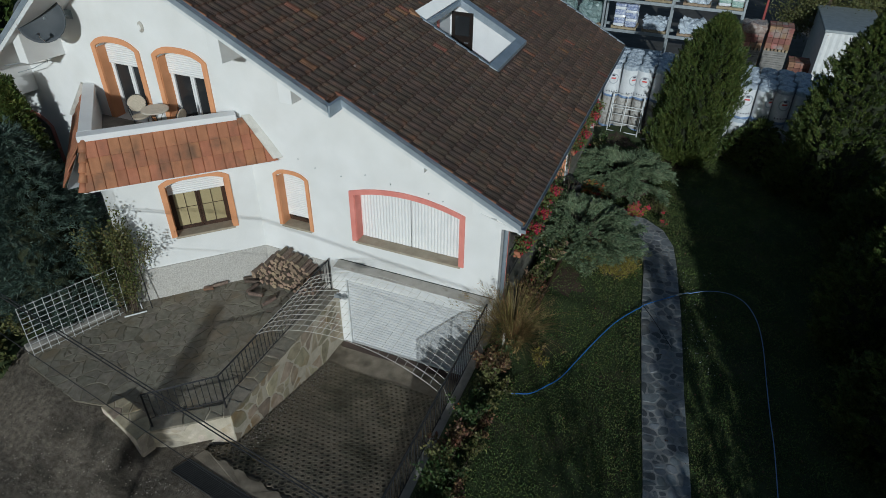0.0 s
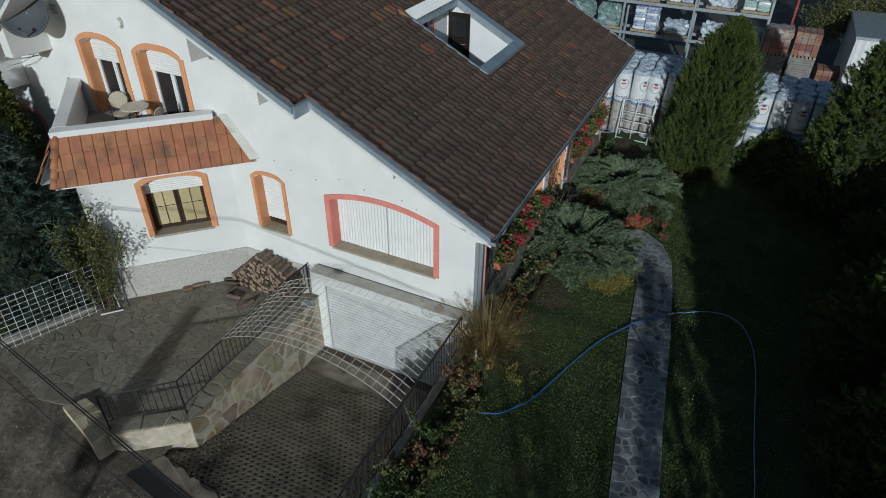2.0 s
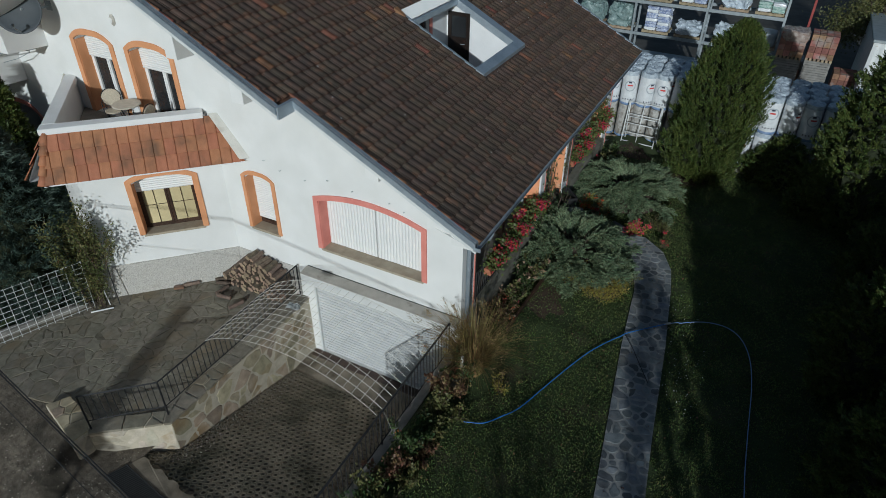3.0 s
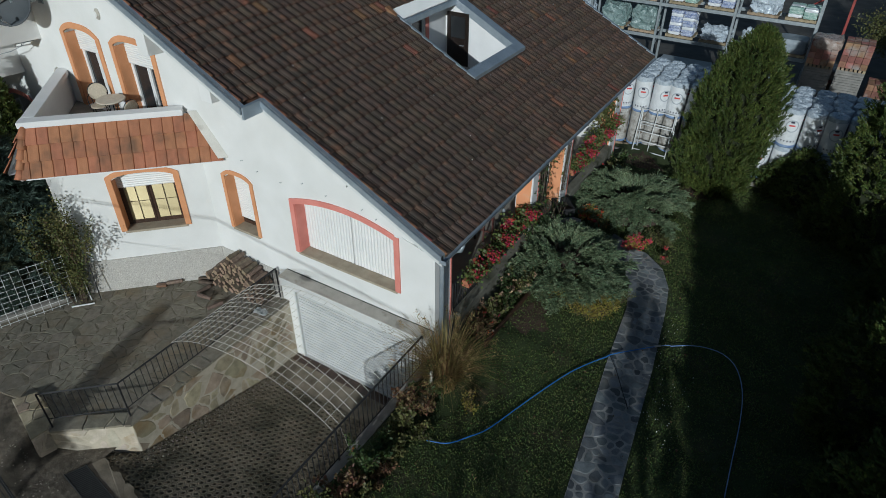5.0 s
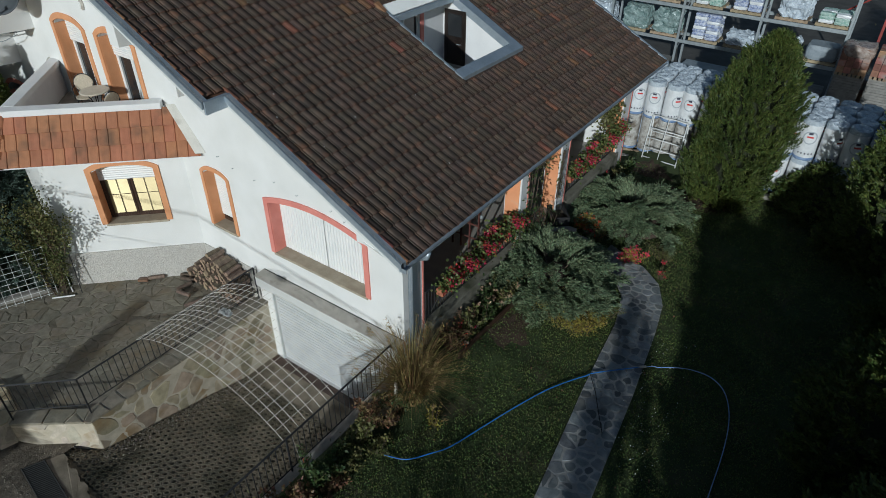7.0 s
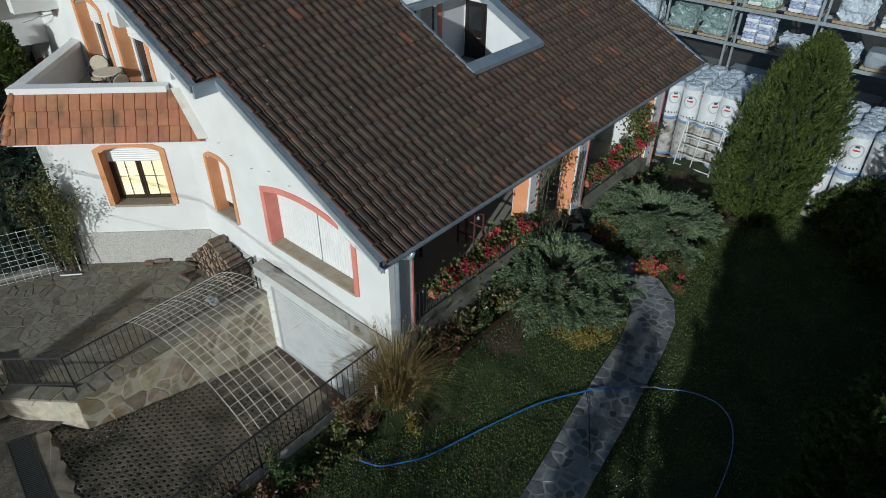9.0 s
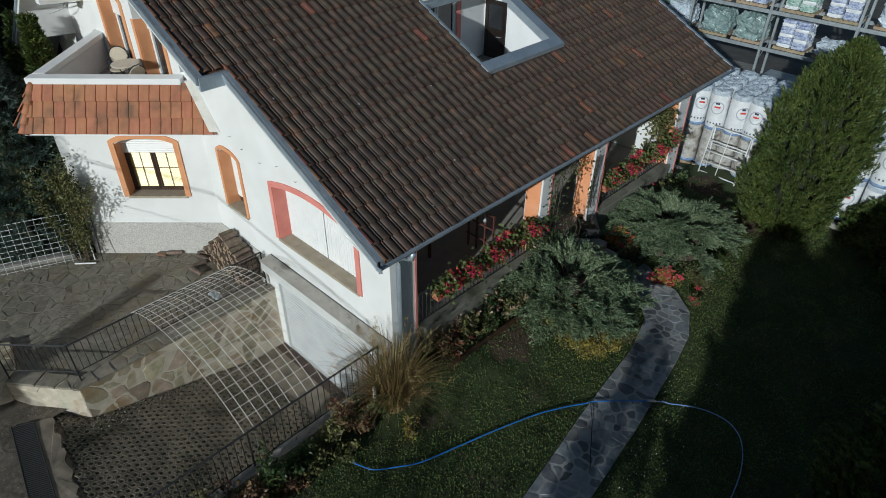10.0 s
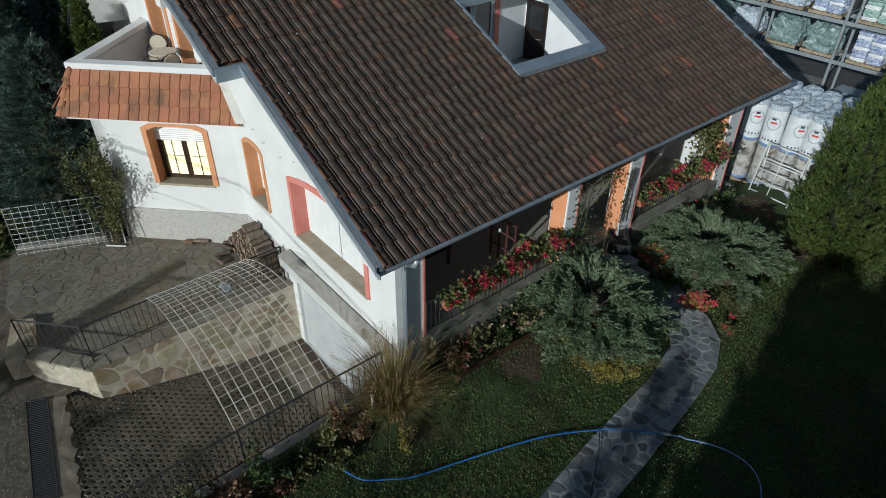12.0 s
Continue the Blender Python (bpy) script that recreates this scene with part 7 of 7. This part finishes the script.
# columns: u -> world y, v -> up the slope (minus x), w -> normal
up = Vector((-math.cos(slope_a), 0, math.sin(slope_a)))
nrm = Vector((math.sin(slope_a), 0, math.cos(slope_a)))
TILE_W, TILE_L = 0.2175, 0.363
field, rusty = Shape(), Shape()
for row in range(30):
    v0 = row * TILE_L - 0.02
    x0 = EAVE_X - v0 * math.cos(slope_a)
    xm = x0 - 0.5 * TILE_L * math.cos(slope_a)
    ystart = LOW_Y if xm > NOTCH else HIGH_Y
    for col in range(64):
        y0 = LOW_Y + 0.10 + (col - (2 if xm < NOTCH else 0)) * TILE_W
        if y0 + TILE_W > FAR_Y + 0.05 or y0 < ystart + 0.02:
            continue
        yc = y0 + TILE_W / 2
        if CUT[2] - 0.06 < yc < CUT[3] + 0.30 and CUT[0] - 0.05 < xm < CUT[1] + 0.22:
            continue
        jit = rng8.normal(0, 0.0025, 3)
        o = Vector((x0, y0, roof_z(x0))) + up * jit[0] + Vector((0, jit[1], 0)) + nrm * (abs(jit[2]) - 0.012)
        m = Matrix(((0, up.x, nrm.x, o.x), (1, 0, 0, o.y), (0, up.z, nrm.z, o.z), (0, 0, 0, 1)))
        m = m @ Matrix.Rotation(rng8.normal(0, 0.006), 4, "Z") @ Matrix.Diagonal((1, 1, 1, 1))
        if row < 15 and y0 < 3.7:
            t = part("roof_tile", brown_me[0], BROWN_TILE, roof)
            t.matrix_basis = m
        else:
            below = x0 - CUT[1]
            stained = 0.0 < below < 0.9 and CUT[2] - 0.2 < yc < CUT[3] + 0.6 and rng8.uniform() < 0.85 - 0.75 * below
            stained |= CUT[2] - 0.5 < yc < CUT[2] and -4.3 < x0 < -3.6 and rng8.uniform() < 0.3
            stained |= rng8.uniform() < 0.025
            (rusty if stained else field).add([m @ Vector(p) for p in brown.v], brown.f)
# reddish edges of the verge tiles, just inside the rake flashing
for row in range(30):
    v0 = row * TILE_L
    x0 = EAVE_X - v0 * math.cos(slope_a)
    y0 = (LOW_Y if x0 - 0.15 > NOTCH else HIGH_Y) + 0.102
    if x0 < RIDGE_X + 0.3:
        break
    o = Vector((x0, y0, roof_z(x0))) + nrm * 0.012
    m = Matrix(((0, up.x, nrm.x, o.x), (1, 0, 0, o.y), (0, up.z, nrm.z, o.z), (0, 0, 0, 1)))
    vt = Shape().hexa([(0, 0, 0.0), (0.035, 0, 0.0), (0.035, TILE_L + 0.03, -0.03), (0, TILE_L + 0.03, -0.03), (0, 0, 0.075), (0.035, 0, 0.075), (0.035, TILE_L + 0.03, 0.035), (0, TILE_L + 0.03, 0.035)]).moved(m)
    part("verge_tile", vt, VERGE, roof)
for tiles, mat_, words in ((field, BROWN_TILES, "weathered brown clay tiles"), (rusty, RUST_TILES, "rust-stained brown clay tiles")):
    part("roof_tiles", with_lips(tiles.mesh("roof_tiles", mat_, True)), mat_, roof, words)["kind"] = "stuff"
# pale bird droppings on the tiles
drop_v = []
for _ in range(46):
    x0, y0 = rng8.uniform(-6.5, 0.5), rng8.uniform(-0.5, 11.5)
    o, r_ = Vector((x0, y0, roof_z(x0))) + nrm * 0.062, rng8.uniform(0.008, 0.024)
    if not (CUT[0] - 0.2 < x0 < CUT[1] + 0.3 and CUT[2] - 0.2 < y0 < CUT[3] + 0.4):
        drop_v.append([o + up * (r_ * a) + Vector((0, r_ * b * 0.8, 0)) for a, b in ((1.2, 0.1), (0.2, 1), (-1.1, 0.2), (-0.1, -1))])
part("dropping", quads(np.array(drop_v, float), WHITE_PLASTIC, "dropping"), WHITE_PLASTIC, roof, "pale bird droppings")["kind"] = "stuff"

# terracotta skirt: three courses on each side of the bay
FLATISH = [(0.0, 0.010), (0.012, 0.026), (0.05, 0.030), (0.12, 0.026), (0.19, 0.030), (0.222, 0.026), (0.236, 0.006)]
for side in (1, -1):
    at = skirt(side)
    rows = 3
    L = sk_len / rows
    base = part("skirt_deck", Shape().add([at(0, 0.0, 0.004), at(0, sk_len, 0.004), at(BAY_LEN, sk_len, 0.004), at(BAY_LEN, 0, 0.004)], [(0, 1, 2, 3)]), TERRACOTTA, house, "weathered terracotta tile skirt")
    for r in range(rows):
        v1 = sk_len - r * L + 0.03
        v0 = v1 - L - 0.05
        vm = v1 - L * 0.5
        k = (SK_T + (SK_B - SK_T) * vm / sk_len)
        a, b = -4 * 0.236, BAY_LEN + k - 0.04
        n = round((b - a) / 0.236)
        for i in range(-1, n + 1):
            u0 = a + (i + 0.0) * 0.236
            u1 = u0 + 0.236
            s = Shape()
            tl = []
            for j in range(3):
                v = v1 + (v0 - v1) * j / 2
                kk = SK_T + (SK_B - SK_T) * v / sk_len
                lo, hi = -kk * 0.414, BAY_LEN + kk - 0.02
                lift = 0.050 * (1 - j / 2) + 0.008
                tl.append([at(min(max(u0 + pu, lo), hi), v, ph + lift) for pu, ph in FLATISH])
            if u1 < -k * 0.414 - 0.05 or u0 > b + 0.1:
                continue
            w = len(FLATISH)
            foot = [at(min(max(u0 + pu, -(SK_T + (SK_B - SK_T) * v1 / sk_len) * 0.414), BAY_LEN + 0.7), v1, ph + 0.012) for pu, ph in FLATISH]
            pts = [p for rr in tl for p in rr] + foot
            fs = [(j * w + q, j * w + q + 1, (j + 1) * w + q + 1, (j + 1) * w + q) for j in range(2) for q in range(w - 1)]
            fs += [(3 * w + q, 3 * w + q + 1, q + 1, q) for q in range(w - 1)]
            s.add(pts, fs)
            part("skirt_tile", s, TERRACOTTA, base)
# hip capping at the bay's corner
at = skirt(1)
for j in range(5):
    v0, v1 = sk_len * j / 5 - 0.02, sk_len * (j + 1) / 5 + 0.03
    p0 = at(-(SK_T + (SK_B - SK_T) * v0 / sk_len) * 0.414, v0, 0.01)
    p1 = at(-(SK_T + (SK_B - SK_T) * v1 / sk_len) * 0.414, v1, 0.01)
    part("hip_tile", Shape().tube([p0, p0.lerp(p1, 0.5), p1], [0.075, 0.092, 0.11], 8), TERRACOTTA, house, smooth=True)


def stone(ring, z0, z1, inset, to3, rngs, lean=0.016):
    """A stone with worn edges: ring in a plane, to3 maps (a, b, out) to the world."""
    c = np.mean(ring, 0)
    n = len(ring)
    lowr = [to3(p[0], p[1], z0) for p in ring]
    tilt = rngs.normal(0, lean, 2)
    mid = [to3(*(p), z1 - inset * 0.5 + float(np.dot(p - c, tilt))) for p in ring]
    top = []
    for p in ring:
        q = p + (c - p) * min(0.4, inset / (np.linalg.norm(c - p) + 1e-6))
        top.append(to3(q[0], q[1], z1 + float(np.dot(q - c, tilt)) * 2))
    return Shape().add(lowr + mid + top, [(i, (i + 1) % n, n + (i + 1) % n, n + i) for i in range(n)] + [(n + i, n + (i + 1) % n, 2 * n + (i + 1) % n, 2 * n + i) for i in range(n)] + [tuple(range(2 * n, 3 * n))])


def lay(name, poly, count, parent, mat, to3, gap, thick, inset, seed, rough=0.01, relax=2, rounds=0, chip=0.014, lean=0.016):
    rg = np.random.default_rng(seed)
    for ring in cells(poly, count, rg, relax, gap):
        ring = np.array(ring)
        keep = [ring[i] for i in range(len(ring)) if np.linalg.norm(ring[i] - ring[i - 1]) > 0.012]
        if len(keep) < 3:
            continue
        ring = np.array(keep)
        area = 0.5 * np.sum(ring[:, 0] * np.roll(ring[:, 1], -1) - ring[:, 1] * np.roll(ring[:, 0], -1))
        if abs(area) < 0.004:
            continue
        if area < 0:
            ring = ring[::-1]
        # rounded corners and broken edges
        for _ in range(rounds):
            nxt = np.roll(ring, -1, 0)
            ring = np.stack([ring * 0.8 + nxt * 0.2, ring * 0.2 + nxt * 0.8], 1).reshape(-1, 2)
        fine = []
        for i in range(len(ring)):
            a, b = ring[i], ring[(i + 1) % len(ring)]
            fine.append(a)
            ln = np.linalg.norm(b - a)
            if ln > 0.10:
                nn = np.array([-(b - a)[1], (b - a)[0]]) / ln
                pieces = min(4, int(ln / 0.09) + 1)
                for q in range(1, pieces):
                    fine.append(a + (b - a) * q / pieces + nn * rg.uniform(-0.004, chip))
        part(name, stone(np.array(fine), -0.03, thick + rg.uniform(-rough, rough), inset, to3, rg, lean), mat, parent)


pavement = bpy.data.objects["pavement"]
lay("flagstone", patio_poly[::-1], 300, pavement, FLAG, lambda a, b, c: (a, b, -0.28 + c), 0.003, 0.019, 0.005, 21, 0.004, 0, 0, 0.034, 0.007)

# rubble faces of the retaining wall: a along the wall, b height
wall_face = [(0.0, -2.10), (0.95, -2.10), (4.66, -1.14), (4.66, -0.22), (0.0, -0.22)]
lay("stone", wall_face, 40, core, RUBBLE, lambda a, b, c: (-4.27 + c, -a, b), 0.024, 0.003, 0.014, 22, 0.003, 0, 1, 0.03, 0.008)
dvec = (Vector(END) - Vector(BEND)).normalized()
run = (Vector(END) - Vector(BEND)).length
lay("stone", [(0.0, -1.14), (run, -0.92), (run, -0.22), (0.0, -0.22)], 9, core2, PALE_RUBBLE, lambda a, b, c: (BEND[0] + dvec.x * a - dvec.y * c, BEND[1] + dvec.y * a + dvec.x * c, b), 0.024, 0.004, 0.014, 23, 0.004, 0, 1, 0.03, 0.010)
lay("coping_stone", [(0.0, -0.35), (4.66, -0.35), (4.66, 0.02), (0.0, 0.02)], 13, core, FLAG, lambda a, b, c: (-4.27 + b, -a, WALL_TOP - 0.02 + c), 0.025, 0.022, 0.012, 24, 0.006)
lay("coping_stone", [(0.0, -0.02), (run, -0.02), (run, 0.34), (0.0, 0.34)], 5, core2, FLAG, lambda a, b, c: (BEND[0] + dvec.x * a + dvec.y * b, BEND[1] + dvec.y * a - dvec.x * b, WALL_TOP - 0.02 + c), 0.025, 0.022, 0.012, 25, 0.006)
for i in (0, 4):
    a, b = Vector(PIER[i]), Vector(PIER[(i + 1) % 5])
    d = (b - a).normalized()
    nn = Vector((d.y, -d.x))
    lay("stone", [(0.0, -0.95), ((b - a).length, -0.95), ((b - a).length, -0.16), (0.0, -0.16)], 3 if i == 0 else 9, pier, PALE_RUBBLE, lambda p, q, c, a=a, d=d, nn=nn: (a.x + d.x * p + nn.x * c, a.y + d.y * p + nn.y * c, q), 0.024, 0.004, 0.014, 26 + i, 0.004, 0, 1, 0.03, 0.010)
lay("coping_stone", PIER, 8, pier, RUBBLE, lambda p, q, c: (p, q, -0.15 + c), 0.02, 0.018, 0.012, 30, 0.008)

# garden path
PL = [(4.50, -6.0), (4.19, -3.24), (3.85, -0.84), (3.48, 1.80), (3.24, 4.00), (2.95, 5.10), (2.45, 5.75), (1.9, 5.95)]
PR = [(5.35, -6.0), (5.03, -2.89), (4.71, -0.48), (4.41, 2.19), (4.10, 4.36), (3.92, 5.30), (3.55, 6.05), (2.95, 6.55), (1.9, 6.85)]
pbed = Shape()
rows_p = []
for i in range(8):
    for k in range(8):
        s = k / 8
        lq = Vector(PL[min(i, 7)]).lerp(Vector(PL[min(i + 1, 7)]), s)
        rq = Vector(PR[i]).lerp(Vector(PR[i + 1]), s)
        rows_p.append([lq.lerp(rq, j / 4) for j in range(5)])
for ra, rb in zip(rows_p, rows_p[1:]):
    for j in range(4):
        pbed.add([(q.x, q.y, ground_z(q.x, q.y) + 0.045) for q in (ra[j], ra[j + 1], rb[j + 1], rb[j])], [(0, 1, 2, 3)])
    for j, sgn in ((0, 1), (4, -1)):
        q0, q1 = ra[j], rb[j]
        pbed.add([(q0.x, q0.y, ground_z(q0.x, q0.y) - 0.1), (q1.x, q1.y, ground_z(q1.x, q1.y) - 0.1), (q1.x, q1.y, ground_z(q1.x, q1.y) + 0.045), (q0.x, q0.y, ground_z(q0.x, q0.y) + 0.045)], [(0, 1, 2, 3)])
pbed.weld()
footpath = setting("footpath", pbed, PATH_MORTAR, "garden path of crazy-paved stones in pale mortar")
segs = [(0, 0, 1, 1), (1, 1, 2, 2), (2, 2, 3, 3), (3, 3, 4, 4), (4, 4, 5, 5), (5, 5, 6, 6), (6, 6, 7, 7), (7, 7, 7, 8)]
for k, (l0, r0, l1, r1) in enumerate(segs):
    quad = [PR[r0], PR[r1], PL[l1], PL[l0]]
    quad = [q for i, q in enumerate(quad) if q != quad[i - 1]]
    ar = abs(sum(quad[i - 1][0] * quad[i][1] - quad[i][0] * quad[i - 1][1] for i in range(len(quad)))) / 2
    lay("paving_stone", quad, max(3, round(ar * 22)), footpath, PATH_STONE, lambda a, b, c: (a, b, ground_z(a, b) + 0.05 + c), 0.040, 0.001, 0.006, 41 + k, 0.003, 1, 1, 0.02)

# honeycomb pavers of the drive
hp, hr = 0.150, 0.128
hv, hf = [], []
ry = 0
y = -1.05
while y > -6.9:
    for cx_ in range(35):
        x = -4.97 + cx_ * hp + (hp / 2 if ry % 2 else 0)
        if x > -0.08 or y < -5.20 - 0.15 * (x + 4.45) or x < -4.22 + 1.29 * min(0.0, y + 4.70):
            continue
        k = len(hv)
        zz = lambda yy: ramp_z(yy) + 0.008 * math.sin(yy * 5 + x * 3)
        rr = rng8.uniform(0.040, 0.052)
        turn = rng8.normal(0, 0.12)
        for rad, dz in ((0.0866, -0.016), (0.068, 0.0), (rr, -0.003), (rr * 0.8, -0.036)):
            for j in range(6):
                a = math.pi / 6 + j * math.pi / 3 + (turn if rad < 0.06 else 0)
                px_, py_ = x + rad * math.cos(a), y + rad * 0.985 * math.sin(a)
                hv.append((px_, py_, zz(py_) + dz))
        for lvl in range(3):
            for j in range(6):
                q = (j + 1) % 6
                hf.append((k + lvl * 6 + j, k + lvl * 6 + q, k + lvl * 6 + 6 + q, k + lvl * 6 + 6 + j))
    y -= hr
    ry += 1
hs = Shape().add(hv, hf)
hon = part("honeycomb_pavers", hs, PAVER, bpy.data.objects["road"], "worn honeycomb grass pavers")
hon["kind"] = "stuff"
